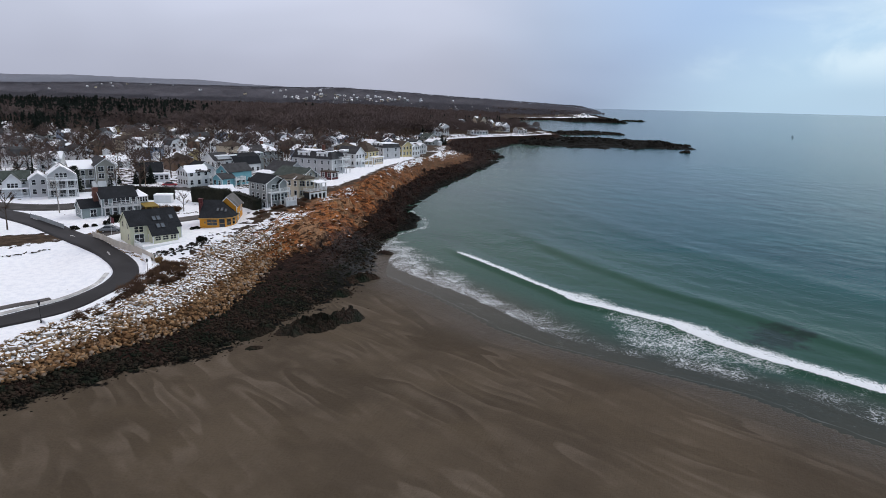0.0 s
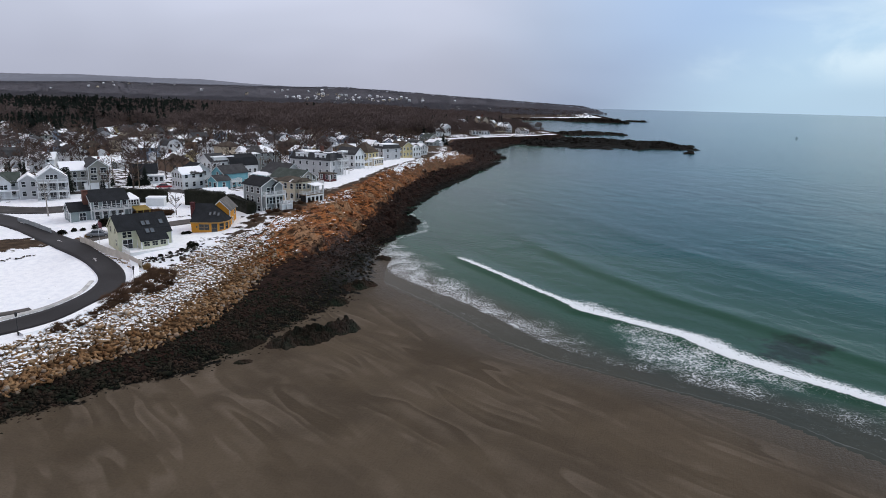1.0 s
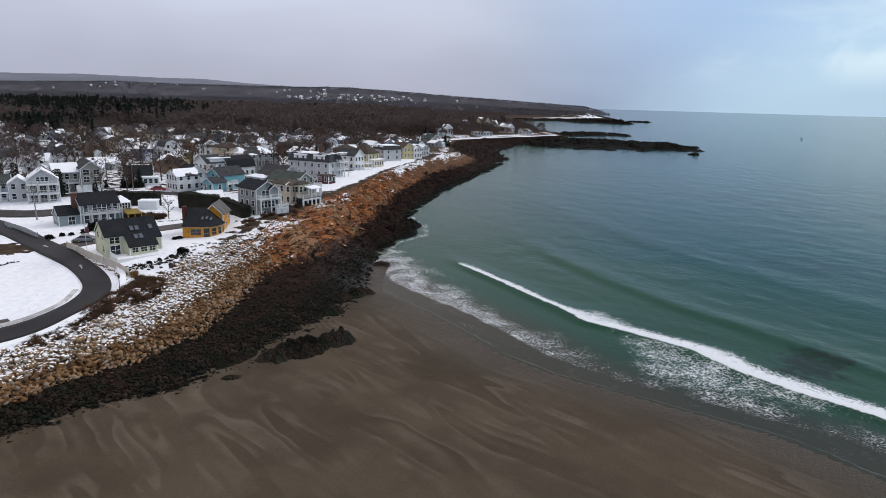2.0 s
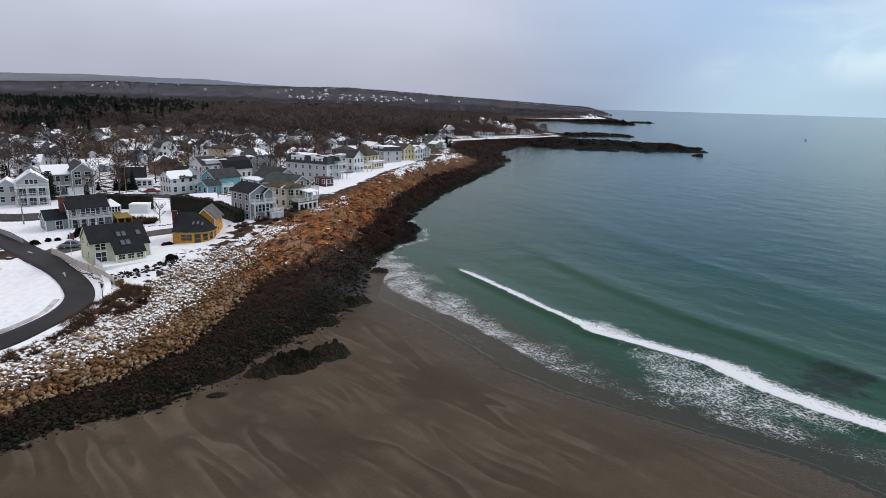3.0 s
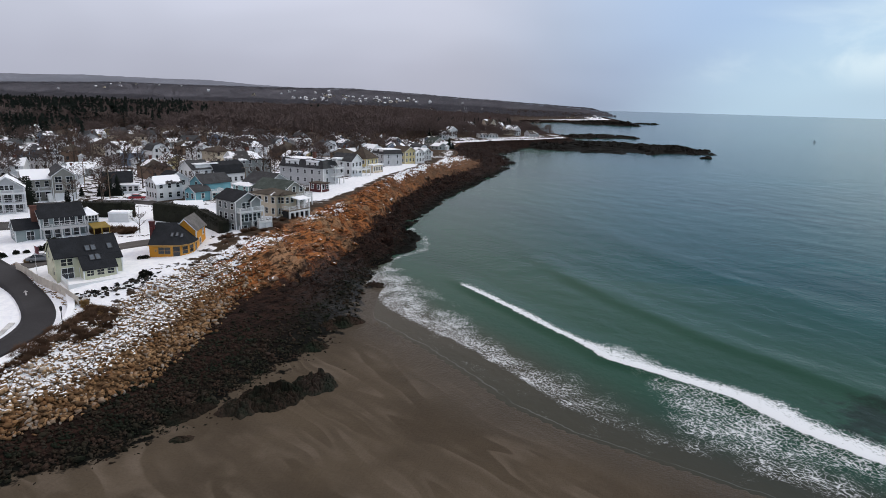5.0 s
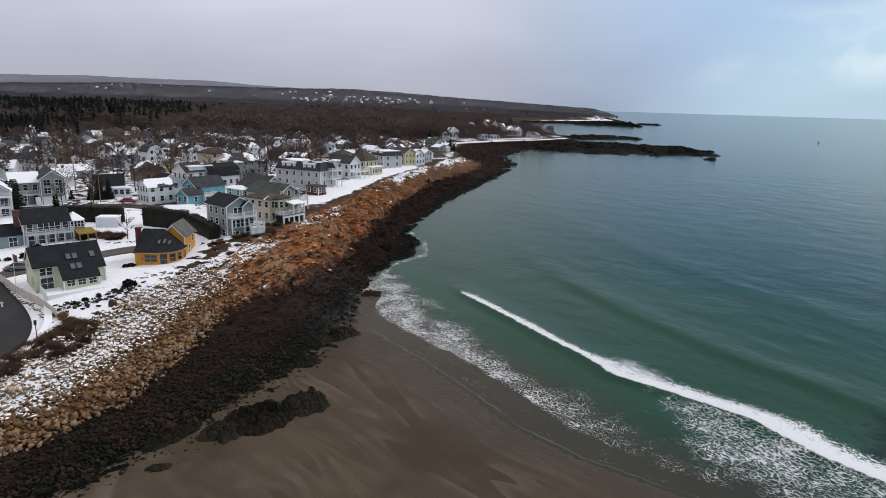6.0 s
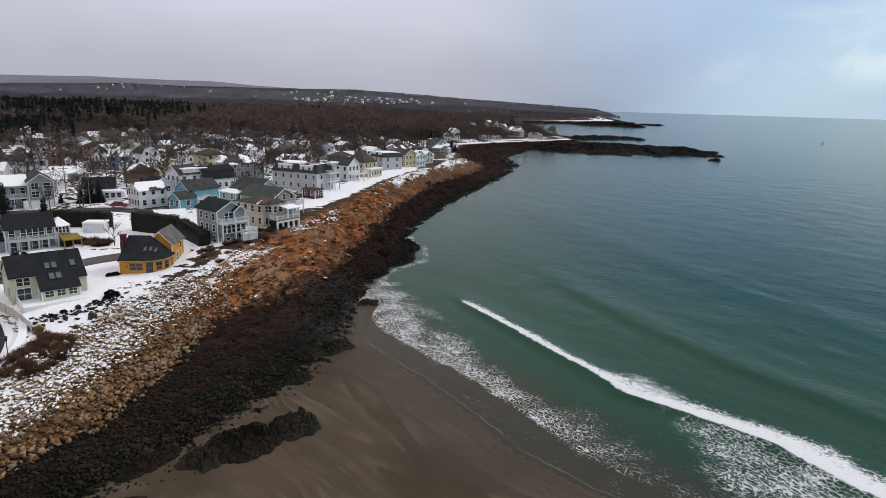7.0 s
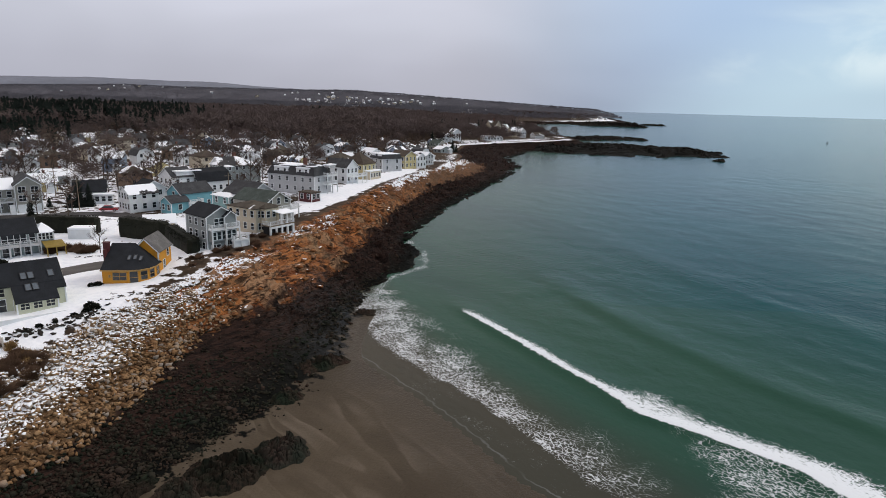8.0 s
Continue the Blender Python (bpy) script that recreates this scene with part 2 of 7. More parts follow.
    ochre = mix_rgb(nt, ramp(nt, place.outputs["Y"], 112, 132), bed, ochre)
    # weed zone: rust brown above, black below
    weed = mix_rgb(nt, ramp(nt, n_mid, 0.3, 0.7), (0.012, 0.0075, 0.006), (0.036, 0.019, 0.0145))
    black = mix_rgb(nt, ramp(nt, n_mid, 0.4, 0.7), (0.0035, 0.0038, 0.003), (0.009, 0.0088, 0.007))
    wob = maths(nt, "ADD", s, maths(nt, "MULTIPLY", maths(nt, "SUBTRACT", n_mid, 0.5), 0.7))
    weed = mix_rgb(nt, ramp(nt, n_cr, 0.48, 0.60, 0, 0.8), weed, (0.005, 0.004, 0.0035))
    weed = mix_rgb(nt, ramp(nt, n_fine, 0.56, 0.70, 0, 0.6), weed, (0.052, 0.030, 0.022))
    weed = mix_rgb(nt, ramp(nt, wob, 1.42, 1.80), weed, black)
    # sand: wet and dark, with paler streaks of wind-blown sand
    v_str = stretched(nt, (0.24, 0.040, 1), (0, 0, radians(45)))
    warp = nt.nodes.new("ShaderNodeVectorMath")
    warp.operation = "MULTIPLY_ADD"
    wob_n = node(nt, "ShaderNodeTexNoise", Scale=0.05, Detail=3.0)
    nt.links.new(world_pos(nt), wob_n.inputs["Vector"])
    nt.links.new(wob_n.outputs["Color"], warp.inputs[0])
    warp.inputs[1].default_value = (1.3, 0.4, 0)
    nt.links.new(v_str, warp.inputs[2])
    n_st = noise_of(nt, 1.0, 1.2, warp.outputs[0], rough=0.4, distortion=0.2)
    n_rip = noise_of(nt, 5.0, 3.0, warp.outputs[0], rough=0.55, distortion=0.4)
    n_st2 = noise_of(nt, 0.035, 3.0)
    sand = mix_rgb(nt, ramp(nt, n_big, 0.35, 0.65), (0.062, 0.0475, 0.033), (0.090, 0.069, 0.047))
    # each streak: a sharp lee edge that fades out behind
    saw = maths(nt, "FRACT", maths(nt, "MULTIPLY", n_st, 5.0))
    plume = maths(nt, "MULTIPLY", ramp(nt, saw, 0.0, 0.14), ramp(nt, saw, 0.75, 0.12))
    patchy = ramp(nt, noise_of(nt, 0.09, 4.0, rough=0.6), 0.38, 0.62)
    streak = maths(nt, "MULTIPLY", maths(nt, "MULTIPLY", plume, patchy), ramp(nt, n_st2, 0.34, 0.60, 0.45, 1.0))
    streak = maths(nt, "ADD", streak, maths(nt, "MULTIPLY", ramp(nt, n_st, 0.42, 0.62), 0.20))
    streak = maths(nt, "ADD", streak, maths(nt, "MULTIPLY", ramp(nt, n_rip, 0.50, 0.70), 0.10))
    sand = mix_rgb(nt, maths(nt, "MULTIPLY", streak, 0.50), sand, (0.175, 0.140, 0.108))
    sand = mix_rgb(nt, ramp(nt, noise_of(nt, 6.0, 2.0), 0.3, 0.9, 0.0, 0.35), sand, (0.05, 0.04, 0.03))
    sand = mix_rgb(nt, maths(nt, "MULTIPLY", dry, 0.6), sand, (0.052, 0.042, 0.031))
    # put them side by side
    col = mix_rgb(nt, ramp(nt, wob, -0.06, 0.10), soil, ochre)
    col = mix_rgb(nt, ramp(nt, wob, 0.82, 1.06), col, weed)
    col = mix_rgb(nt, ramp(nt, maths(nt, "ADD", s, maths(nt, "MULTIPLY", maths(nt, "SUBTRACT", n_mid, 0.5), 1.3)), 2.02, 2.14), col, sand)
    cover = maths(nt, "ADD", sn, maths(nt, "MULTIPLY", maths(nt, "SUBTRACT", n_mid, 0.5), 1.5))
    cover = maths(nt, "ADD", cover, maths(nt, "MULTIPLY", maths(nt, "SUBTRACT", sep.outputs["Z"], 0.95), 1.2))
    cover = maths(nt, "ADD", cover, maths(nt, "MULTIPLY", maths(nt, "SUBTRACT", n_fine, 0.5), maths(nt, "MULTIPLY", ramp(nt, sn, 0.02, 0.15), ramp(nt, s, -0.15, 0.05, 0, 2.2))))
    white = mix_rgb(nt, ramp(nt, noise_of(nt, 0.9, 5.0, rough=0.65), 0.35, 0.75), SNOW, (0.80, 0.82, 0.87))
    col = mix_rgb(nt, maths(nt, "MULTIPLY", ramp(nt, cover, 0.46, 0.56), ramp(nt, sn, 0.0, 0.04)), col, white)
    nt.links.new(col, b.inputs["Base Color"])
    rough = maths(nt, "SUBTRACT", 0.88, maths(nt, "MULTIPLY", dry, 0.55))
    nt.links.new(rough, b.inputs["Roughness"])
    bump(nt, b, maths(nt, "ADD", n_fine, maths(nt, "MULTIPLY", maths(nt, "ADD", maths(nt, "MULTIPLY", maths(nt, "MULTIPLY", crack, on_rock), 1.1), maths(nt, "ADD", n_cr, n_str)), ramp(nt, s, -0.1, 0.1, 0.2, 1.6))), 0.55, 0.16)
    return m


def sea_material():
    m, nt, b = blank("sea_water", 0.16, 0.055)
    b.inputs["IOR"].default_value = 1.33
    foam, deep = attr(nt, "foam"), attr(nt, "deep")
    n1 = noise_of(nt, 0.02, 4.0, stretched(nt, (1, 0.3, 1), (0, 0, radians(40))))
    n2 = noise_of(nt, 0.10, 4.0)
    wsh = (0.064, 0.056, 0.041)
    mid = (0.026, 0.072, 0.048)
    far = (0.002, 0.060, 0.063)
    col = mix_rgb(nt, ramp(nt, deep, 0.0, 0.10), wsh, mid)
    col = mix_rgb(nt, ramp(nt, deep, 0.2, 0.75), col, far)
    col = mix_rgb(nt, ramp(nt, n1, 0.40, 0.70, 0, 0.5), col, (0.006, 0.028, 0.030))
    n_band = noise_of(nt, 1.0, 4.0, stretched(nt, (0.0035, 0.022, 1), (0, 0, radians(-8))), rough=0.6)
    col = mix_rgb(nt, maths(nt, "MULTIPLY", ramp(nt, n_band, 0.42, 0.62), ramp(nt, deep, 0.4, 1.0, 0, 0.5)), col, (0.004, 0.036, 0.040))
    col = mix_rgb(nt, ramp(nt, maths(nt, "ADD", attr(nt, "shoal"), maths(nt, "MULTIPLY", maths(nt, "SUBTRACT", noise_of(nt, 0.28, 5.0, rough=0.65), 0.5), 2.2)), 0.40, 0.95, 0, 0.75), col, (0.014, 0.019, 0.017))
    # lace of foam: warped cell walls at two sizes, drawn out along the crests
    lie = stretched(nt, (1.25, 0.8, 1), (0, 0, radians(38)))
    wv = nt.nodes.new("ShaderNodeVectorMath")
    wv.operation = "MULTIPLY_ADD"
    wn = node(nt, "ShaderNodeTexNoise", Scale=0.75, Detail=3.0)
    nt.links.new(lie, wn.inputs["Vector"])
    nt.links.new(wn.outputs["Color"], wv.inputs[0])
    wv.inputs[1].default_value = (1.8, 1.8, 0)
    nt.links.new(lie, wv.inputs[2])
    dist = []
    for sc in (1.75, 4.0):
        vo = node(nt, "ShaderNodeTexVoronoi", Scale=sc)
        vo.feature = "DISTANCE_TO_EDGE"
        nt.links.new(wv.outputs[0], vo.inputs["Vector"])
        dist.append(vo.outputs["Distance"])
    cell = maths(nt, "MINIMUM", dist[0], maths(nt, "ADD", dist[1], 0.07))
    patch = maths(nt, "SUBTRACT", noise_of(nt, 0.22, 4.0, rough=0.6), 0.5)
    frayed = maths(nt, "SUBTRACT", noise_of(nt, 3.0, 4.0, rough=0.6), 0.5)
    net = maths(nt, "SUBTRACT", maths(nt, "ADD", foam, maths(nt, "ADD", maths(nt, "MULTIPLY", patch, 1.3), maths(nt, "MULTIPLY", frayed, 0.7))), maths(nt, "MULTIPLY", cell, 4.6))
    cov = maths(nt, "MULTIPLY", ramp(nt, net, 0.08, 0.62), ramp(nt, foam, 0.02, 0.16, 0, 0.80))
    # the breaker: a crisp front, a lacy back
    nf = maths(nt, "SUBTRACT", noise_of(nt, 1.1, 5.0, rough=0.65), 0.5)
    surf = attr(nt, "surf")
    torn = maths(nt, "ADD", maths(nt, "SUBTRACT", maths(nt, "MULTIPLY", surf, 1.25), maths(nt, "MULTIPLY", cell, 3.4)), maths(nt, "ADD", maths(nt, "MULTIPLY", nf, 1.2), maths(nt, "MULTIPLY", patch, 0.7)))
    torn = maths(nt, "ADD", torn, ramp(nt, attr(nt, "front"), 1.0, 0.1, 0, 0.7))
    roll = maths(nt, "MULTIPLY", ramp(nt, torn, 0.08, 0.45), ramp(nt, maths(nt, "ADD", attr(nt, "front"), nf), -0.25, 0.0))
    cov = maths(nt, "MAXIMUM", cov, maths(nt, "MULTIPLY", roll, ramp(nt, surf, 0.02, 0.15)))
    # the thin white line of the water's edge
    nr = maths(nt, "SUBTRACT", noise_of(nt, 0.35, 5.0), 0.5)
    line = maths(nt, "ABSOLUTE", maths(nt, "ADD", maths(nt, "SUBTRACT", attr(nt, "edge"), 0.55), maths(nt, "MULTIPLY", nr, 1.6)))
    line = maths(nt, "MULTIPLY", ramp(nt, line, 0.17, 0.04), ramp(nt, noise_of(nt, 0.12, 4.0), 0.30, 0.60, 0.0, 0.08))
    cov = maths(nt, "MAXIMUM", cov, line)
    col = mix_rgb(nt, cov, col, (0.75, 0.78, 0.81))
    nt.links.new(col, b.inputs["Base Color"])
    nt.links.new(maths(nt, "ADD", 0.13, maths(nt, "MULTIPLY", cov, 0.7)), b.inputs["Roughness"])
    w1 = noise_of(nt, 0.9, 4.0, stretched(nt, (1, 0.8, 1), (0, 0, radians(40))))
    w2 = noise_of(nt, 0.12, 3.0, stretched(nt, (1, 0.35, 1), (0, 0, radians(40))))
    bump(nt, b, maths(nt, "ADD", w1, maths(nt, "MULTIPLY", w2, 2.0)), 0.24, 0.30)
    return m


m_ground, m_sea = ground_material(), sea_material()
m_snow = plain("snow", (0.93, 0.94, 0.965), 0.03, 0.5, 0.75, 0.2, 0.03, 2.0)
m_white = plain("white_paint", (0.72, 0.73, 0.74), 0.07, 0.7, 0.5)
m_glass = plain("window_glass", (0.02, 0.025, 0.03), 0.3, 0.3, 0.12, 0.6)
# near-black colour that stands in for deep shade
m_dark = plain("shade_recess", (0.03, 0.03, 0.032), 0.3, 0.5, 0.8)
m_brick = plain("chimney_brick", (0.135, 0.062, 0.048), 0.25, 1.2, 0.85, 0.2, 0.01, 8.0)
m_wood = plain("weathered_wood", (0.20, 0.16, 0.12), 0.25, 1.0, 0.8, 0.2, 0.01, 6.0)
m_fence = plain("fence_boards", (0.55, 0.50, 0.44), 0.12, 1.0, 0.75)
m_metal = plain("black_metal", (0.02, 0.02, 0.022), 0.3, 2.0, 0.45, 0.5)
m_bark = plain("grey_bark", (0.075, 0.058, 0.048), 0.3, 1.5, 0.9, 0.2, 0.01)
m_birch = plain("pale_bark", (0.30, 0.28, 0.26), 0.3, 2.0, 0.85)
m_twig = brushwood("bare_twigs", (0.105, 0.072, 0.058), (0.145, 0.10, 0.082), 0.6)
m_twig2 = brushwood("bare_woodland", (0.112, 0.083, 0.075), (0.155, 0.118, 0.110), 0.65)
m_pine = brushwood("conifer_needles", (0.018, 0.024, 0.020), (0.026, 0.033, 0.028), 0.75)
m_hedge = plain("hedge_leaves", (0.016, 0.017, 0.011), 0.4, 0.6, 0.8, 0.15)
m_scrub = brushwood("brown_scrub", (0.105, 0.058, 0.038), (0.15, 0.092, 0.060), 0.6)

# ---- the lie of the land ----
# a coast that runs north: the foot of the rocks, the edge of the weed, the top of the bank
FOOT = [(-60, -140), (0, -99), (65, -55), (69, -52), (73, -49), (78, -45), (81, -39), (90, -35.5), (97, -32.3), (106, -28.5), (115, -25), (129, -21.7), (145, -22.5),
        (164, -21.5), (172, -19.5), (187, -14.5), (201, -14.8), (212, -20), (235, -17), (276, -11), (325, 1), (380, 15.5), (443, 26.5), (500, 20), (582, 43), (600, 60),
        (640, 96), (680, 112), (740, 100), (800, 78), (1340, 90), (1450, 204), (1700, 370), (2130, 405), (2300, 300), (2600, 330), (3200, 150), (5000, -200)]
WEED = [(-60, -145), (0, -103), (68.5, -57.5), (73, -53.5), (81, -50), (87, -45), (95, -41), (104, -40.5), (114, -41), (129, -42), (138, -37.5), (147, -34), (153, -32.3), (170, -30), (180, -29.5),
        (240, -28.5), (285, -24), (313, -19), (344, -12), (380, -2), (443, 9), (500, 0), (582, 25), (600, 40), (640, 80), (680, 96), (740, 88), (800, 64), (1340, 80), (1450, 190),
        (1700, 350), (2130, 390), (2300, 290), (2600, 320), (3200, 140), (5000, -210)]
BANK = [(-60, -150), (0, -108), (74, -61.3), (83, -58.5), (90, -56), (98, -55.5), (105, -54.3), (114, -53), (123, -51.5), (130, -49), (140, -46.8), (147, -46), (155, -43.5), (175, -41),
        (188, -40.5), (206, -39), (216, -37.3), (237, -35.8), (274, -33), (299, -28), (343, -23), (404, -18.5), (440, -15), (500, -22), (564, -18), (580, -3), (600, 18), (613, 34),
        (633, 60), (660, 85), (720, 80), (800, 52), (1340, 70), (1450, 170), (1700, 330), (2130, 370), (2300, 280), (2600, 310), (3200, 130), (5000, -220)]
WATER = [(-60, 190), (0, 122), (40, 84), (60, 63), (70, 53), (79, 45), (86, 33), (94, 19.5), (100.4, 12.5), (109, 6.8), (118, 0), (126, -7), (136, -15.5), (145, -21), (158, -24.5), (163, -26)]
LEVEL = [(-67, 60, 3.6), (-62, 83, 4.4), (-56.4, 103.5, 5.6), (-52.6, 110, 6.0), (-64, 122, 8.2), (-70, 128, 8.2), (-58, 125, 8.4), (-54, 133, 8.7), (-47.5, 152.8, 10.7), (-39.7, 168, 11.1),
         (-42, 231, 10.2), (-38, 300, 9.6), (-24, 355, 7.6), (-16, 420, 5.0), (-6, 520, 3.4), (-112, 150, 7.4), (-70, 114, 6.0), (-90, 132, 6.8), (-80, 110, 5.2), (-110, 90, 4.8),
         (-200, 240, 9.0), (-300, 330, 9.5), (-120, 300, 10.0), (-100, 600, 9.0), (-300, 900, 10.0), (-85, 165, 8.8), (-80, 145, 8.0)]


def along(line, y):
    return np.interp(y, [p[0] for p in line], [p[1] for p in line])


_tab = np.random.RandomState(5).rand(256, 256)


def vnoise(x, y):
    x, y = np.asarray(x, float), np.asarray(y, float)
    i, j = np.floor(x).astype(int), np.floor(y).astype(int)
    f, g = x - i, y - j
    f, g = f * f * (3 - 2 * f), g * g * (3 - 2 * g)
    a, b = _tab[i % 256, j % 256], _tab[(i + 1) % 256, j % 256]
    c, d = _tab[i % 256, (j + 1) % 256], _tab[(i + 1) % 256, (j + 1) % 256]
    return (a * (1 - f) + b * f) * (1 - g) + (c * (1 - f) + d * f) * g


def fbm(x, y, octaves=4):
    s, amp, tot = 0.0, 1.0, 0.0
    for k in range(octaves):
        s = s + amp * vnoise(np.asarray(x) * 2 ** k + 17.3 * k, np.asarray(y) * 2 ** k + 5.1 * k)
        tot += amp
        amp *= 0.5
    return s / tot


def cells(u, v):
    """Blocks: the random number of the nearest of scattered seeds, and the gap to the next one."""
    u, v = np.asarray(u, float), np.asarray(v, float)
    i, j = np.floor(u).astype(int), np.floor(v).astype(int)
    best = np.full(np.broadcast(u, v).shape, 9.0)
    second, num = best + 0.0, best * 0.0
    for a in (-1, 0, 1):
        for b in (-1, 0, 1):
            p, q = (i + a) % 256, (j + b) % 256
            d = (i + a + _tab[p, q] - u) ** 2 + (j + b + _tab[q, (p + 77) % 256] - v) ** 2
            near = d < best
            second = np.where(near, best, np.minimum(second, d))
            num = np.where(near, _tab[(p + 31) % 256, (q + 113) % 256], num)
            best = np.where(near, d, best)
    return num, np.sqrt(second) - np.sqrt(best)


def slabs_of(u, v, seed=0):
    """Tilted slabs: height of a randomly tipped facet, its random number and the gap to the next."""
    u, v = np.asarray(u, float), np.asarray(v, float)
    i, j = np.floor(u).astype(int), np.floor(v).astype(int)
    best = np.full(np.broadcast(u, v).shape, 9.0)
    second, num, tip = best + 0.0, best * 0.0, best * 0.0
    for a in (-1, 0, 1):
        for b in (-1, 0, 1):
            p, q = (i + a + seed) % 256, (j + b + seed * 3) % 256
            du, dv = u - (i + a + _tab[p, q]), v - (j + b + _tab[q, (p + 77) % 256])
            d = du ** 2 + dv ** 2
            near = d < best
            second = np.where(near, best, np.minimum(second, d))
            num = np.where(near, _tab[(p + 31) % 256, (q + 113) % 256], num)
            tip = np.where(near, du * (1.1 * _tab[(q + 9) % 256, p] - 0.15) + dv * (_tab[(p + 57) % 256, q] - 0.5) * 0.9, tip)
            best = np.where(near, d, best)
    return num - 0.5 + tip, num, np.sqrt(second) - np.sqrt(best)


def strike(x, y):
    """Places across and along the layers of the rock, which follow the coast."""
    w = 2.5 * (fbm(x * 0.05 + 7, y * 0.05, 2) - 0.5)
    return 0.94 * x - 0.34 * y + w, 0.34 * x + 0.94 * y


def smooth(a, b, v):
    t = np.clip((np.asarray(v, float) - a) / (b - a), 0, 1)
    return t * t * (3 - 2 * t)


def level(x, y):
    """Height of the land behind the bank."""
    x, y = np.asarray(x, float), np.asarray(y, float)
    s = np.zeros(np.broadcast(x, y).shape)
    tot = s + 1e-9
    for px, py, pz in LEVEL:
        w = 1.0 / (((x - px) ** 2 + (y - py) ** 2) + 60.0) ** 1.7
        s, tot = s + w * pz, tot + w
    far = smooth(1000, 2500, y) * 14 * smooth(-50, -500, x - along(BANK, y))
    return s / tot + far


def shore(x, y):
    """Where a place lies across the coast: below 0 inland, 0 to 1 bare rock, 1 to 2 weed, above 2 sand or sea bed."""
    xb, xw, xf = along(BANK, y), along(WEED, y), along(FOOT, y)
    return np.where(x < xb, (x - xb) * 0.1, np.where(x < xw, (x - xb) / (xw - xb), np.where(x < xf, 1 + (x - xw) / (xf - xw), 2 + (x - xf) * 0.1)))


def ground_z(x, y):
    x, y = np.asarray(x, float), np.asarray(y, float)
    s = shore(x, y)
    top = level(np.minimum(x, along(BANK, y)), y)
    near = 1 - smooth(120, 150, y)
    foot = np.where(y < 150, 0.45, -0.35)
    weed = np.minimum(3.3, top * 0.45) * near + (1 - near) * np.minimum(3.2, top * 0.35)
    # rubble slopes evenly, ledges stand up with a rounded shoulder
    sh = np.clip(s, 0, 1)
    ledge = 1 - sh ** 1.7
    z_rock = weed + (top - weed) * ((1 - sh) * near + ledge * (1 - near))
    d = np.clip(s - 1, 0, 1)
    z_weed = foot + (weed - foot) * (1 - d)
    # beach: falls to the water's edge; sea bed beyond
    dw = (x - along(WATER, y)) * 0.7 + 5.0 * smooth(150, 130, y)
    beach = np.where(dw < 0, np.minimum(0.55, -dw * 0.014), -dw * 0.05)
    beach = np.where(y > 163, -0.35 - (x - along(FOOT, y)) * 0.12, beach)
    beach = np.maximum(beach, -4.0)
    mix = smooth(2.0, 2.5, s)
    z_sand = np.where(y < 150, 0.45 * (1 - mix) + beach * mix, np.minimum(foot, beach))
    z = np.where(s < 0, level(x, y), np.where(s < 1, z_rock, np.where(s < 2, z_weed, z_sand)))
    # crags: slanting strata on the ledges, lumps among the weed
    rk = smooth(0.02, 0.2, s) * (1 - smooth(1.75, 2.02, s))
    u, v = x * 0.62 + y * 0.79, -x * 0.79 + y * 0.62
    lump = (fbm(u * 0.30, v * 0.14, 4) - 0.5) * 2.0
    a, b = strike(x, y)
    h1, _, g1 = slabs_of(a * 0.24, b * 0.085, 3)
    h2, _, g2 = slabs_of(a * 0.62, b * 0.26, 11)
    h3, _, g3 = slabs_of(a * 1.5, b * 0.75, 29)
    block = (h1 * 1.5 + 0.3) * smooth(0.0, 0.25, g1) + (h2 * 0.95 + 0.25) * smooth(0.0, 0.25, g2) + (h3 * 0.38 + 0.12) * smooth(0.0, 0.30, g3) - 0.55
    crag = block + (fbm(a * 0.30, b * 0.06, 3) - 0.5) * 1.8
    lump = lump * 0.6 + block * 0.55 * (1 - near)
    z = z + rk * (lump * 0.55 * near + crag * (1 - near) * smooth(2.0, 0.8, s) + lump * (1 - near) * smooth(0.8, 1.4, s))
    z = z + (1 - smooth(-0.3, 0.0, s)) * (fbm(x * 0.12, y * 0.12, 3) - 0.5) * 0.35
    return z


def gz(x, y):
    return float(ground_z(x, y))

# ---- meshes ----
def mesh_ob(name, verts, faces, mats, parent=None, label="", smooth_shade=False):
    me = bpy.data.meshes.new(name)
    me.from_pydata([tuple(map(float, v)) for v in verts], [], faces)
    for m in mats if isinstance(mats, (list, tuple)) else [mats]:
        me.materials.append(m)
    if smooth_shade:
        me.polygons.foreach_set("use_smooth", [True] * len(me.polygons))
    me.update()
    ob = new(name, me)
    ob.parent = parent
    if label:
        tagged(ob, label)
    return ob


def grid_mesh(name, X, Y, Z, mat, attrs=None, smooth_shade=True):
    """A sheet from rows and columns of places."""
    r, c = X.shape
    me = bpy.data.meshes.new(name)
    co = np.stack([X, Y, Z], -1).reshape(-1, 3)
    i = np.arange(r * c).reshape(r, c)
    quads = np.stack([i[:-1, :-1], i[:-1, 1:], i[1:, 1:], i[1:, :-1]], -1).reshape(-1, 4)
    me.vertices.add(len(co))
    me.vertices.foreach_set("co", co.ravel())
    me.loops.add(quads.size)
    me.loops.foreach_set("vertex_index", quads.ravel().astype(np.int32))
    me.polygons.add(len(quads))
    me.polygons.foreach_set("loop_start", np.arange(0, quads.size, 4, dtype=np.int32))
    me.update(calc_edges=True)
    me.polygons.foreach_set("use_smooth", [smooth_shade] * len(quads))
    for k, v in (attrs or {}).items():
        a = me.attributes.new(k, "FLOAT", "POINT")
        a.data.foreach_set("value", v.ravel().astype(np.float32))
    me.materials.append(mat)
    me.validate()
    return new(name, me)


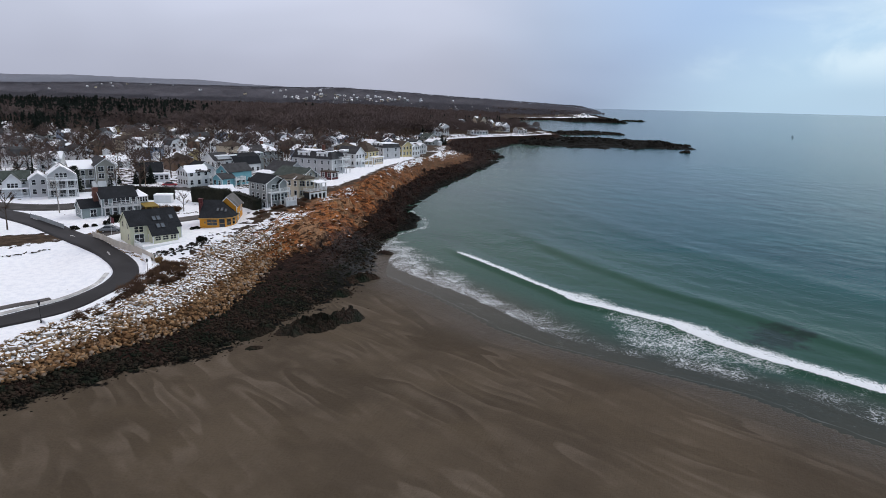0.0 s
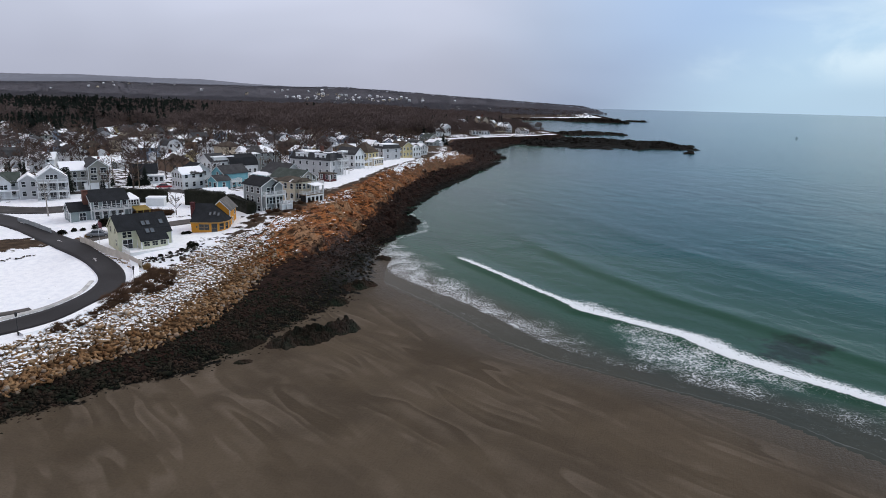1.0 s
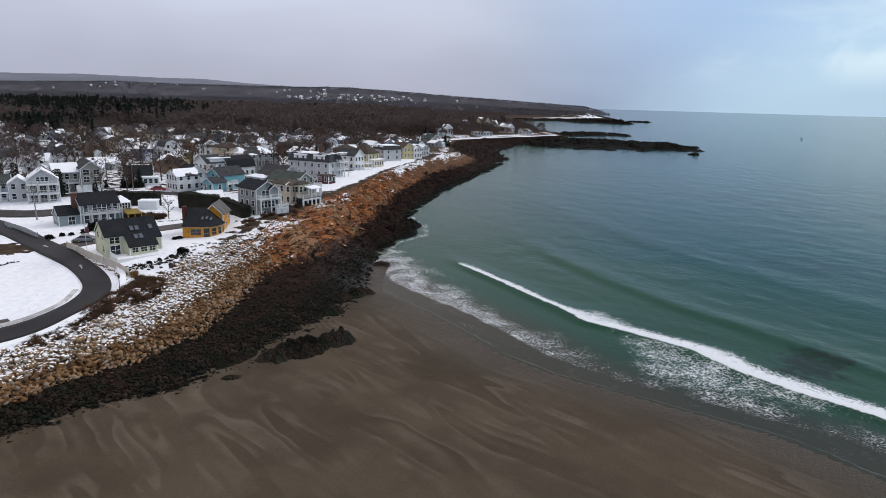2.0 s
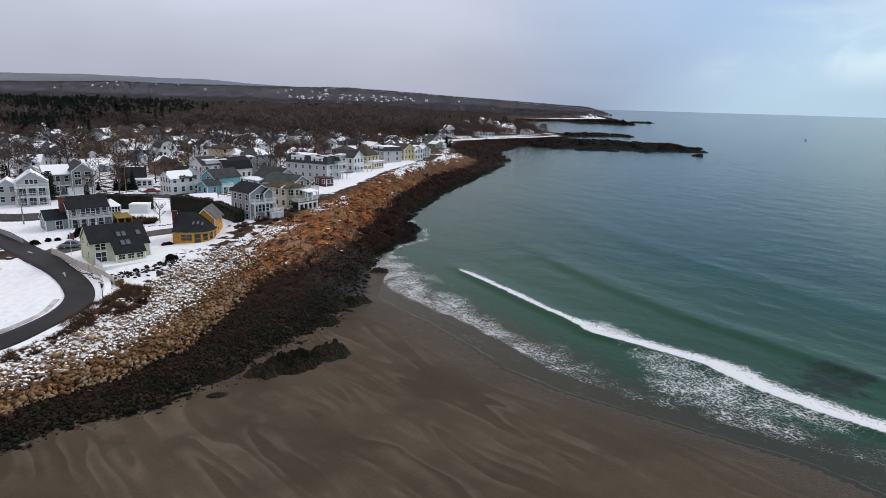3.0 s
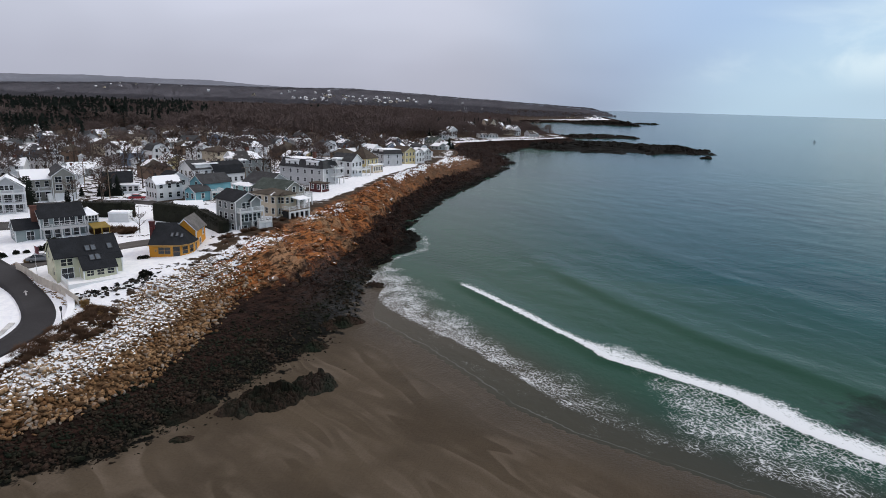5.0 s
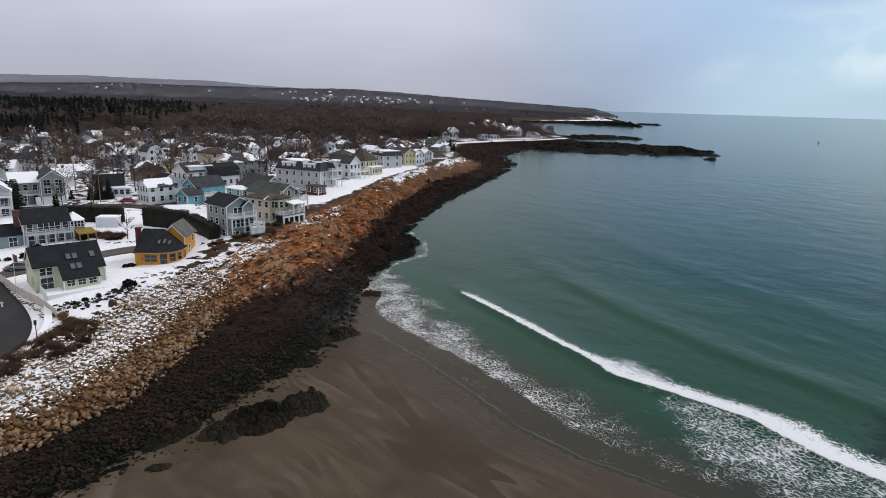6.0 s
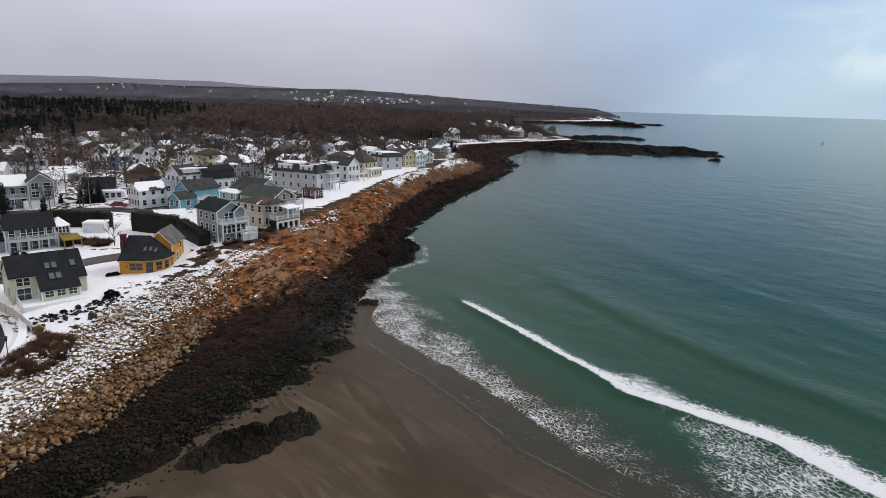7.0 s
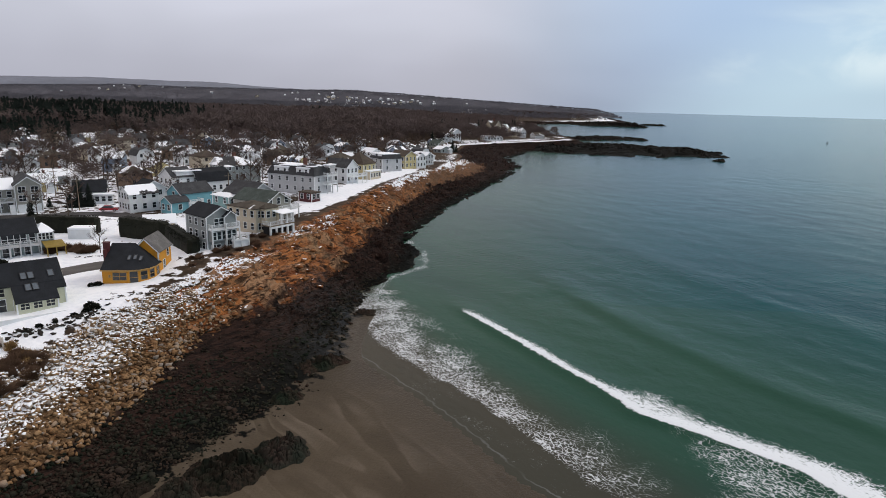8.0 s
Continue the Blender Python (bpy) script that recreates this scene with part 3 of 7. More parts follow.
def spread(*pieces):
    """Stations along an axis: (from, to, count) joined end to end."""
    out = []
    for a, b, n in pieces:
        out.extend(np.linspace(a, b, n, endpoint=False))
    return np.array(out + [pieces[-1][1]])


# ---- ground: one sheet from the beach to the hills ----
gy = spread((-60, 40, 22), (40, 70, 25), (70, 125, 75), (125, 230, 400), (230, 350, 200), (350, 620, 70), (620, 1500, 44), (1500, 4980, 50))
u_in = -np.geomspace(60, 3600, 26)[::-1]
U = np.concatenate([u_in, np.linspace(-58, -1.5, 48)])
rows_x = []
for y in gy:
    xb, xw, xf = along(BANK, y), along(WEED, y), along(FOOT, y)
    rows_x.append(np.concatenate([xb + U, np.linspace(xb, xw, 60, endpoint=False), np.linspace(xw, xf, 44, endpoint=False), np.linspace(xf, xf + 6, 8, endpoint=False),
                                  xf + np.linspace(6, 120, 58, endpoint=False), xf + np.geomspace(120, 4200, 14)]))
GX = np.array(rows_x)
GY = np.repeat(gy[:, None], GX.shape[1], 1)
GZ = ground_z(GX, GY)
GS = shore(GX, GY)
# past the last ledges the whole shore is dark
GA = np.where((GS > 0) & (GS < 1.25), GS + (1.25 - GS) * smooth(385, 440, GY), GS)
plateau = 1 - smooth(-0.15, 0.05, GS)
SN = 0.80 * plateau
# thinner snow among the far houses and woods, none on the scrub by the bank
SN = SN - plateau * 0.33 * smooth(165, 215, GY) * smooth(-9, -17, GX - along(BANK, GY)) - plateau * 0.45 * smooth(380, 520, GY) * smooth(-20, -60, GX - along(BANK, GY))
# white edge of the far shore, bare ground on the headland behind
SN = SN + plateau * 0.5 * smooth(1400, 1500, GY) * (1 - smooth(2100, 2300, GY)) * smooth(-90, -50, GX - along(BANK, GY)) - plateau * 0.45 * smooth(670, 720, GY) * (1 - smooth(1350, 1450, GY))
scrub = 1.0 * np.exp(-(((GX - along(BANK, GY) + 1.0) / 6.0) ** 2 + ((GY - 153) / 17) ** 2)) + 0.6 * np.exp(-(((GX - along(BANK, GY)) / 2.2) ** 2 + ((GY - 128) / 12) ** 2)) + np.exp(-(((GX + 53.5) / 3) ** 2 + ((GY - 109) / 8) ** 2))
lawn = 1.25 * np.exp(-((((GX + 95) * 0.9 + (GY - 123.5) * 0.45) / 12) ** 2 + ((-(GX + 95) * 0.45 + (GY - 123.5) * 0.9) / 5.5) ** 2) ** 2)
SN = SN - 0.55 * scrub - 0.6 * lawn
# patchy snow on the open bank, bare turf at its lip
off = GX - along(BANK, GY)
SN = SN + plateau * smooth(100, 112, GY) * (1 - smooth(190, 215, GY)) * (fbm(GX * 0.16 + 9, GY * 0.16, 3) - 0.5) * 1.0 * smooth(-8, -2, off)
SN = SN + plateau * smooth(150, 175, GY) * (fbm(GX * 0.07 + 3, GY * 0.05, 3) - 0.56) * 1.3 * (1 - 0.7 * smooth(195, 205, GY) * (1 - smooth(285, 305, GY)))
SN = SN - plateau * (0.7 * np.exp(-((off + 0.6) / (0.9 + 1.6 * fbm(GX * 0.1, GY * 0.1, 2))) ** 2) * smooth(160, 185, GY) + 0.32 * smooth(300, 335, GY) * (1 - smooth(480, 500, GY)) * smooth(-30, -12, off))
# snow lodged on the upper rocks
SN = SN + (1 - plateau) * (1 - smooth(390, 440, GY)) * (0.95 + 0.25 * smooth(190, 260, GY)) * np.clip(1.05 - GS, 0, 1) * (1.15 * smooth(55, 70, GY) * (1 - smooth(140, 165, GY)) * smooth(0.85, 0.35, GS) + 1.0 * smooth(128, 160, GY) * smooth(0.68, 0.20, GS) * smooth(0.05, 0.16, GS) * smooth(0.18, 0.62, fbm(GX * 0.16 + 5, GY * 0.10, 4)))
SN = SN + (1 - plateau) * smooth(215, 265, GY) * (1 - smooth(400, 440, GY)) * 0.42 * smooth(0.9, 0.35, GS) * smooth(0.35, 0.6, fbm(GX * 0.30 + 8, GY * 0.20, 3))
dw = (GX - along(WATER, GY)) * 0.7
WET = smooth(-19, -6, dw) * (GY < 165)
GA_, GB_ = strike(GX, GY)
ground = grid_mesh("ground", GX, GY, GZ, m_ground, {"block": 0.55 * slabs_of(GA_ * 0.62, GB_ * 0.26, 11)[1] + 0.45 * slabs_of(GA_ * 0.24, GB_ * 0.085, 3)[1], "shore": GA, "snow": SN, "wet": WET}, smooth_shade=False)
tagged(ground, "snowy coastal ground with rocky shore and wet sand beach", "ground", kind="structure")

# ---- sea ----
sy = spread((-300, 50, 16), (50, 190, 230), (190, 420, 90), (420, 900, 50), (900, 4990, 60))
sx = spread((-60, -26, 10), (-26, 70, 170), (70, 200, 70), (200, 700, 50), (700, 4600, 40))
SX, SY = np.meshgrid(sx, sy)
BREAK = [(60, 74), (75, 62), (86, 51), (91, 45), (97, 40), (105, 35.5), (111, 28), (116, 21), (122, 18), (130, 12.5), (138, 7.5), (147, 1.5), (155, -3.5), (165, -10), (185, -25)]
SWELL = [(40, 112), (60, 92), (90, 68), (105, 58), (116, 50), (127, 41), (145, 30), (165, 20.5), (185, 12), (230, -4)]
SWELL2 = [(40, 150), (90, 112), (130, 82), (170, 58), (210, 40), (260, 22)]
db = (SX - along(BREAK, SY)) * 0.62
ds = (SX - along(SWELL, SY)) * 0.72
ds2 = (SX - along(SWELL2, SY)) * 0.72
dwl = (SX - along(WATER, SY)) * 0.7
dwl = np.where(SY > 163, (SX - along(FOOT, SY)) * 0.9, dwl)
wob = (fbm(SX * 0.11, SY * 0.11, 3) - 0.5)
crest = np.where(db < 0, np.exp(-(db / 0.9) ** 2), np.exp(-(db / 3.2) ** 2)) * smooth(-9, 3, SX) * (1 - smooth(60, 90, SX))
SZ = 0.55 * crest
SZ += 0.50 * np.where(ds < 0, np.exp(-(ds / 1.8) ** 2), np.exp(-(ds / 4.5) ** 2)) * smooth(5, 25, SX) + 0.25 * np.exp(-(ds2 / 5) ** 2) * smooth(20, 45, SX)
SZ += (fbm(SX * 0.25 + SY * 0.12, SY * 0.16 - SX * 0.1, 3) - 0.5) * 0.22 * smooth(4, 30, dwl)
broad = smooth(18, 26, SX)
back = 2.3 + 4.0 * broad + wob * 3 * (0.3 + 0.7 * broad)
SURF = 1.15 * (1 - smooth(0.0, back, db)) * smooth(-4, 2, SX) * (1 - smooth(58, 75, SX)) * (0.62 + 0.38 * broad)
# the last wave's bore: a sharp front, lace behind it, a thin film running up the sand
reach = 5.0 + 8.0 * fbm(SX * 0.06 + 3, SY * 0.06, 3) + 2.5 * smooth(8, -12, SX)
lace = smooth(-0.3, 0.25, dwl + wob * 1.5) * (1 - smooth(0.35, 1.0, (dwl + wob * 6) / reach)) * 0.64 * (1 - 0.55 * smooth(6, 22, SX))
lace = np.maximum(lace, 0.10 * smooth(-5, -4, dwl) * (1 - smooth(-1, 0.5, dwl)))
lace = np.maximum(lace, (0.40 + wob * 0.9) * smooth(20, 30, SX) * (1 - smooth(0.0, 0.8, db)) * smooth(-0.4, 0.6, dwl))
FO = lace * (SY < 166)
# white water where the sea meets the rocks
FO = np.maximum(FO, 0.55 * (SY > 160) * (SY < 215) * np.exp(-((dwl + wob * 5) / 1.2) ** 2))
DEEP = np.clip(dwl / 120 + 0.14 * smooth(150, 190, SY), 0, 1)
# a shoal of weed under the water off the break
SHOAL = np.exp(-(((SX - 53) * 0.8 - (SY - 102) * 0.6) / 6.5) ** 2 - (((SX - 53) * 0.6 + (SY - 102) * 0.8) / 11) ** 2)
sea = grid_mesh("sea", SX, SY, SZ, m_sea, {"foam": np.clip(FO, 0, 1.3), "surf": np.clip(SURF, 0, 1.3), "deep": DEEP, "shoal": SHOAL, "front": db, "edge": np.where(SY < 161, dwl + 5.0 * smooth(150, 130, SY), 9.0)})
tagged(sea, "grey-green sea with breaking waves and foam", "sea", kind="structure")

# ---- a kit of shapes: lists of corners and faces ----
def box(x0, x1, y0, y1, z0, z1):
    v = [(x0, y0, z0), (x1, y0, z0), (x1, y1, z0), (x0, y1, z0), (x0, y0, z1), (x1, y0, z1), (x1, y1, z1), (x0, y1, z1)]
    return v, [(0, 3, 2, 1), (4, 5, 6, 7), (0, 1, 5, 4), (1, 2, 6, 5), (2, 3, 7, 6), (3, 0, 4, 7)]


def join(*shapes):
    V, F = [], []
    for v, f in shapes:
        k = len(V)
        V.extend(v)
        F.extend([tuple(i + k for i in g) for g in f])
    return V, F


def tube(p, q, r0, r1, n=5):
    p, q = Vector(p), Vector(q)
    d = (q - p).normalized()
    a = d.orthogonal().normalized()
    b = d.cross(a)
    v = [tuple(p + (a * math.cos(2 * math.pi * k / n) + b * math.sin(2 * math.pi * k / n)) * r0) for k in range(n)]
    v += [tuple(q + (a * math.cos(2 * math.pi * k / n) + b * math.sin(2 * math.pi * k / n)) * r1) for k in range(n)]
    f = [(k, (k + 1) % n, n + (k + 1) % n, n + k) for k in range(n)] + [tuple(range(n - 1, -1, -1)), tuple(range(n, 2 * n))]
    return v, f


def turned(shape, axis):
    """Swap x and y, so that a shape made along x runs along y."""
    if axis == "x":
        return shape
    v, f = shape
    return [(b, a, c) for a, b, c in v], [g[::-1] for g in f]


def prism(profile, x0, x1):
    """A profile in y and z, drawn out along x."""
    n = len(profile)
    v = [(x0, y, z) for y, z in profile] + [(x1, y, z) for y, z in profile]
    f = [(k, n + k, n + (k + 1) % n, (k + 1) % n) for k in range(n)] + [tuple(range(n)), tuple(range(2 * n - 1, n - 1, -1))]
    return v, f


def slab(profile, x0, x1, t):
    """A roof: a folded sheet of thickness t over a line of (y, z), drawn out along x."""
    top = [(y, z + t) for y, z in profile]
    return prism(list(profile) + top[::-1], x0, x1)


def part(name, shape, mat, parent, label="", smooth_shade=False):
    return mesh_ob(name, shape[0], shape[1], mat, parent, label, smooth_shade)


def thing(name, x, y, ang, label, category, z=None, group="", kind=""):
    e = new(name)
    e.empty_display_size = 0.5
    e.matrix_world = pose(x, y, gz(x, y) if z is None else z, 0, 0, ang)
    return tagged(e, label, category, group, kind)


_cache = {}


def shared(key, make, mat):
    if key not in _cache:
        v, f = make()
        me = bpy.data.meshes.new(key[0])
        me.from_pydata([tuple(map(float, p)) for p in v], [], f)
        me.materials.append(mat)
        me.update()
        _cache[key] = me
    return _cache[key]


def child(name, mesh, parent, m):
    ob = new(name, mesh)
    ob.parent = parent
    ob.matrix_basis = m
    return ob


def frame_shape(w, h, bars=1):
    """A window frame with its bars, cut out of one board."""
    t, d, b = 0.085, 0.08, 0.025
    xs = [-w / 2 - t, -w / 2]
    for k in range(bars):
        x = -w / 2 + w * (k + 1) / (bars + 1)
        xs += [x - b, x + b]
    xs += [w / 2, w / 2 + t]
    zs = [-t, 0, h * 0.5 - 0.03, h * 0.5 + 0.03, h, h + t]
    nx, nz = len(xs), len(zs)
    V = [(x, y, z) for y in (-d, 0.0) for z in zs for x in xs]
    solid = {(i, j) for i in range(nx - 1) for j in range(nz - 1) if i % 2 == 0 or j % 2 == 0}
    F = []
    for i, j in solid:
        a = j * nx + i
        F.append((a, a + 1, a + nx + 1, a + nx))
        n = nx * nz
        for (di, dj), (p, q) in (((-1, 0), (a + nx, a)), ((1, 0), (a + 1, a + nx + 1)), ((0, -1), (a, a + 1)), ((0, 1), (a + nx + 1, a + nx))):
            if (i + di, j + dj) not in solid:
                F.append((q, p, p + n, q + n))
    return V, F


def add_window(house, face, wing, u, z, w=0.95, h=1.4, bars=0, mat=None, name="window", pane=True):
    """A window in the front (F), back (B), left (L) or right (R) face of a wing, u metres along it, sill at z."""
    x0, y0, lx, ly = wing["x"], wing["y"], wing["lx"], wing["ly"]
    m = {"F": pose(x0 + u, y0, z, 0, 0, 0), "L": pose(x0, y0 + u, z, 0, 0, -90), "R": pose(x0 + lx, y0 + u, z, 0, 0, 90), "B": pose(x0 + u, y0 + ly, z, 0, 0, 180)}[face]
    mat = mat or m_white
    win = child(name, shared(("window", w, h, bars, mat.name), lambda: frame_shape(w, h, bars), mat), house, m)
    if pane:
        child("pane", shared(("pane", w, h), lambda: box(-w / 2, w / 2, -0.03, 0.0, 0, h), m_glass), win, Matrix.Identity(4))
    else:
        win.data = shared(("far_window", w, h), lambda: box(-w / 2, w / 2, -0.05, 0.0, 0, h), m_glass)
    return win


def add_wing(house, g, plain_trim=False):
    """Walls, roof, trim and windows of one block of a house."""
    x0, y0, lx, ly, h, rise = g["x"], g["y"], g["lx"], g["ly"], g["h"], g.get("rise", 2.0)
    base, axis, kind, over = g.get("base", -1.6), g.get("axis", "x"), g.get("roof", "gable"), g.get("over", 0.35)
    a0, a1, b0, b1 = (x0, x0 + lx, y0, y0 + ly) if axis == "x" else (y0, y0 + ly, x0, x0 + lx)
    mid = (b0 + b1) / 2
    wall, roofm, trim = g["wall"], g["roofm"], g.get("trim", m_white)
    e = 0.03
    if kind == "gable":
        part("wall", turned(prism([(b0, base), (b1, base), (b1, h), (mid, h + rise - 0.02), (b0, h)], a0, a1), axis), wall, house)
        s = rise / (mid - b0)
        line = [(b0 - over, h - over * s + e), (mid, h + rise + e), (b1 + over, h - over * s + e)]
        roof = part("roof", turned(slab(line, a0 - over, a1 + over, 0.16), axis), roofm, house)
        for a in () if plain_trim else (a0 - over - 0.04, a1 + over - 0.06):
            part("rake_board", turned(slab([(b0 - over - 0.03, h - over * s - 0.16), (mid, h + rise - 0.16), (b1 + over + 0.03, h - over * s - 0.16)], a, a + 0.10, 0.24), axis), trim, roof)
    elif kind == "gambrel":
        k = (mid - b0) * 0.30
        prof = [(b0, h), (b0 + k, h + rise * 0.70), (mid, h + rise), (b1 - k, h + rise * 0.70), (b1, h)]
        part("wall", turned(prism([(b0, base), (b1, base)] + prof[::-1], a0, a1), axis), wall, house)
        out = [(b0 - over, h - 0.1), (b0 + k - 0.05, h + rise * 0.70 + 0.05), (mid, h + rise + 0.05), (b1 - k + 0.05, h + rise * 0.70 + 0.05), (b1 + over, h - 0.1)]
        part("roof", turned(slab(out, a0 - over, a1 + over, 0.16), axis), roofm, house)
    elif kind == "mansard":
        part("wall", box(x0, x0 + lx, y0, y0 + ly, base, h), wall, house)
        o, k = over, rise * 0.32
        v = [(x0 - o, y0 - o, h), (x0 + lx + o, y0 - o, h), (x0 + lx + o, y0 + ly + o, h), (x0 - o, y0 + ly + o, h)]
        v += [(x0 + k, y0 + k, h + rise), (x0 + lx - k, y0 + k, h + rise), (x0 + lx - k, y0 + ly - k, h + rise), (x0 + k, y0 + ly - k, h + rise)]
        f = [(3, 2, 1, 0), (4, 5, 6, 7), (0, 1, 5, 4), (1, 2, 6, 5), (2, 3, 7, 6), (3, 0, 4, 7)]
        part("roof", (v, f), roofm, house)
        part("roof_deck", box(x0 + k - 0.15, x0 + lx - k + 0.15, y0 + k - 0.15, y0 + ly - k + 0.15, h + rise + 0.004, h + rise + 0.2), g.get("deck_mat", m_roof_white), house)
    elif kind == "hip":
        part("wall", box(x0, x0 + lx, y0, y0 + ly, base, h), wall, house)
        ins = min(a1 - a0, b1 - b0) / 2
        o = over
        v = [(a0 - o, b0 - o, h), (a1 + o, b0 - o, h), (a1 + o, b1 + o, h), (a0 - o, b1 + o, h), (a0 + ins * 0.95, mid, h + rise), (a1 - ins * 0.95, mid, h + rise)]
        v += [(a, b, h - 0.15) for a, b, _ in v[:4]]
        f = [(0, 1, 5, 4), (1, 2, 5), (2, 3, 4, 5), (3, 0, 4), (0, 6, 7, 1), (1, 7, 8, 2), (2, 8, 9, 3), (3, 9, 6, 0), (6, 9, 8, 7)]
        part("roof", turned((v, f), axis), roofm, house)
    elif kind == "shed":
        # falls towards the front (b0)
        part("wall", turned(prism([(b0, base), (b1, base), (b1, h + rise), (b0, h)], a0, a1), axis), wall, house)
        s = rise / (b1 - b0)
        part("roof", turned(slab([(b0 - over, h - over * s + e), (b1 + 0.02, h + rise + e)], a0 - over, a1 + over, 0.16), axis), roofm, house)
    else:
        part("wall", box(x0, x0 + lx, y0, y0 + ly, base, h), wall, house)
        part("roof", box(x0 - over, x0 + lx + over, y0 - over, y0 + ly + over, h + 0.004, h + 0.3), roofm, house)
    # corner boards
    c = 0.09
    for cx, cy in () if plain_trim else ((x0, y0), (x0 + lx, y0), (x0, y0 + ly)):
        part("corner_board", box(cx - c, cx + c, cy - c, cy + c, base, h - 0.05), trim, house)
    for face, count, storeys, *more in g.get("win", ()):
        w, hh = more if more else (0.95, 1.35)
        span = lx if face in "FB" else ly
        for st in range(storeys):
            for k in range(count):
                add_window(house, face, g, span * (k + 0.5) / count, 0.9 + st * 2.65, w, hh, pane=not plain_trim)
    return g


def add_rail(parent, x0, y0, x1, y1, z, mat, h=0.95, gap=0.22):
    n = max(2, int(math.hypot(x1 - x0, y1 - y0) / gap))
    d = Vector((x1 - x0, y1 - y0, 0)).normalized() * 0.03
    s = Vector((-d.y, d.x, 0))

    def bar(za, zb, w):
        p, q = Vector((x0, y0, 0)), Vector((x1, y1, 0))
        o = s * w
        v = [p - o, q - o, q + o, p + o]
        return [(a.x, a.y, za) for a in v] + [(a.x, a.y, zb) for a in v], [(0, 3, 2, 1), (4, 5, 6, 7), (0, 1, 5, 4), (1, 2, 6, 5), (2, 3, 7, 6), (3, 0, 4, 7)]
    shapes = [bar(z + h - 0.07, z + h, 1.4), bar(z + 0.1, z + 0.16, 1)]
    for k in range(n + 1):
        x, y = x0 + (x1 - x0) * k / n, y0 + (y1 - y0) * k / n
        shapes.append(box(x - 0.022, x + 0.022, y - 0.022, y + 0.022, z + 0.1, z + h - 0.05))
    return part("railing", join(*shapes), mat, parent)


def add_deck(house, x0, x1, y0, y1, z, floor_mat=None, mat=None, rails="FLR", posts=3, top=None, down=-1.6):
    """A raised deck: floor, posts, railings; top is the height of a roof that its posts carry."""
    mat = mat or m_white
    d = part("deck_floor", box(x0, x1, y0, y1, z - 0.22, z), floor_mat or mat, house)
    for k in range(posts):
        x = x0 + 0.1 + (x1 - x0 - 0.2) * k / max(1, posts - 1)
        part("post", box(x - 0.11, x + 0.11, y0 + 0.003, y0 + 0.22, down, (top or z + 0.95) - 0.003), mat, d)
    if "F" in rails:
        add_rail(d, x0, y0 + 0.1, x1, y0 + 0.1, z, mat)
    if "L" in rails:
        add_rail(d, x0 + 0.1, y0, x0 + 0.1, y1, z, mat)
    if "R" in rails:
        add_rail(d, x1 - 0.1, y0, x1 - 0.1, y1, z, mat)
    return d


def add_chimney(house, x, y, z0, z1, w=0.9, mat=None):
    c = part("chimney", box(x - w / 2, x + w / 2, y - w / 2, y + w / 2, z0, z1), mat or m_brick, house)
    part("chimney_cap", box(x - w / 2 - 0.08, x + w / 2 + 0.08, y - w / 2 - 0.08, y + w / 2 + 0.08, z1 - 0.15, z1 + 0.03), mat or m_brick, c)


def add_skylight(house, x, y, z, slope, w=0.8, h=1.25):
    """A skylight lying on a roof that falls towards -y."""
    s = child("skylight", shared(("skylight", w, h), lambda: join(box(-w / 2, w / 2, -h / 2, -h / 2 + 0.08, 0, 0.12), box(-w / 2, w / 2, h / 2 - 0.08, h / 2, 0, 0.12), box(-w / 2, -w / 2 + 0.08, -h / 2, h / 2, 0, 0.12), box(w / 2 - 0.08, w / 2, -h / 2, h / 2, 0, 0.12)), m_roof_grey), house, pose(x, y, z, math.degrees(slope), 0, 0))
    child("pane", shared(("skypane", w, h), lambda: box(-w / 2 + 0.07, w / 2 - 0.07, -h / 2 + 0.07, h / 2 - 0.07, 0.02, 0.08), m_skyglass), s, Matrix.Identity(4))


m_roof_black = roofing("black_shingles", (0.020, 0.022, 0.026))
m_roof_grey = roofing("grey_shingles", (0.060, 0.060, 0.063))
m_roof_weathered = roofing("weathered_shingles", (0.15, 0.14, 0.135))
m_roof_brown = roofing("brown_shingles", (0.085, 0.065, 0.05))
m_roof_green = roofing("grey_green_shingles", (0.07, 0.085, 0.075))
m_roof_snowy = roofing("half_snowed_shingles", (0.06, 0.058, 0.06), 0.55)
m_roof_white = roofing("snowed_shingles", (0.07, 0.07, 0.07), 0.95)
m_roof_patch = roofing("patchy_snow_shingles", (0.085, 0.07, 0.055), 0.30)
m_skyglass = plain("skylight_glass", (0.10, 0.12, 0.14), 0.2, 1.0, 0.15, 0.6)
s_cape = siding("sage_cream_siding", (0.56, 0.56, 0.42))
m_amber = plain("amber_paint", (0.42, 0.25, 0.09), 0.12, 0.7, 0.5)
m_cream = plain("cream_paint", (0.58, 0.57, 0.46), 0.08, 0.7, 0.5)
s_orange = siding("mustard_orange_siding", (0.60, 0.26, 0.025))
s_red = siding("dark_red_siding", (0.085, 0.018, 0.020))
s_bluegrey = siding("blue_grey_siding", (0.23, 0.275, 0.275))
s_grey = siding("grey_siding", (0.27, 0.29, 0.29))
s_lgrey = siding("light_grey_siding", (0.49, 0.49, 0.50))
s_taupe = siding("taupe_siding", (0.30, 0.29, 0.26))
s_white = siding("white_siding", (0.72, 0.73, 0.74))
s_teal = siding("bright_teal_siding", (0.155, 0.37, 0.43))
s_sea = siding("sea_green_siding", (0.20, 0.33, 0.33))
s_beige = siding("beige_siding", (0.57, 0.49, 0.375))
s_yellow = siding("pale_yellow_siding", (0.52, 0.43, 0.22))
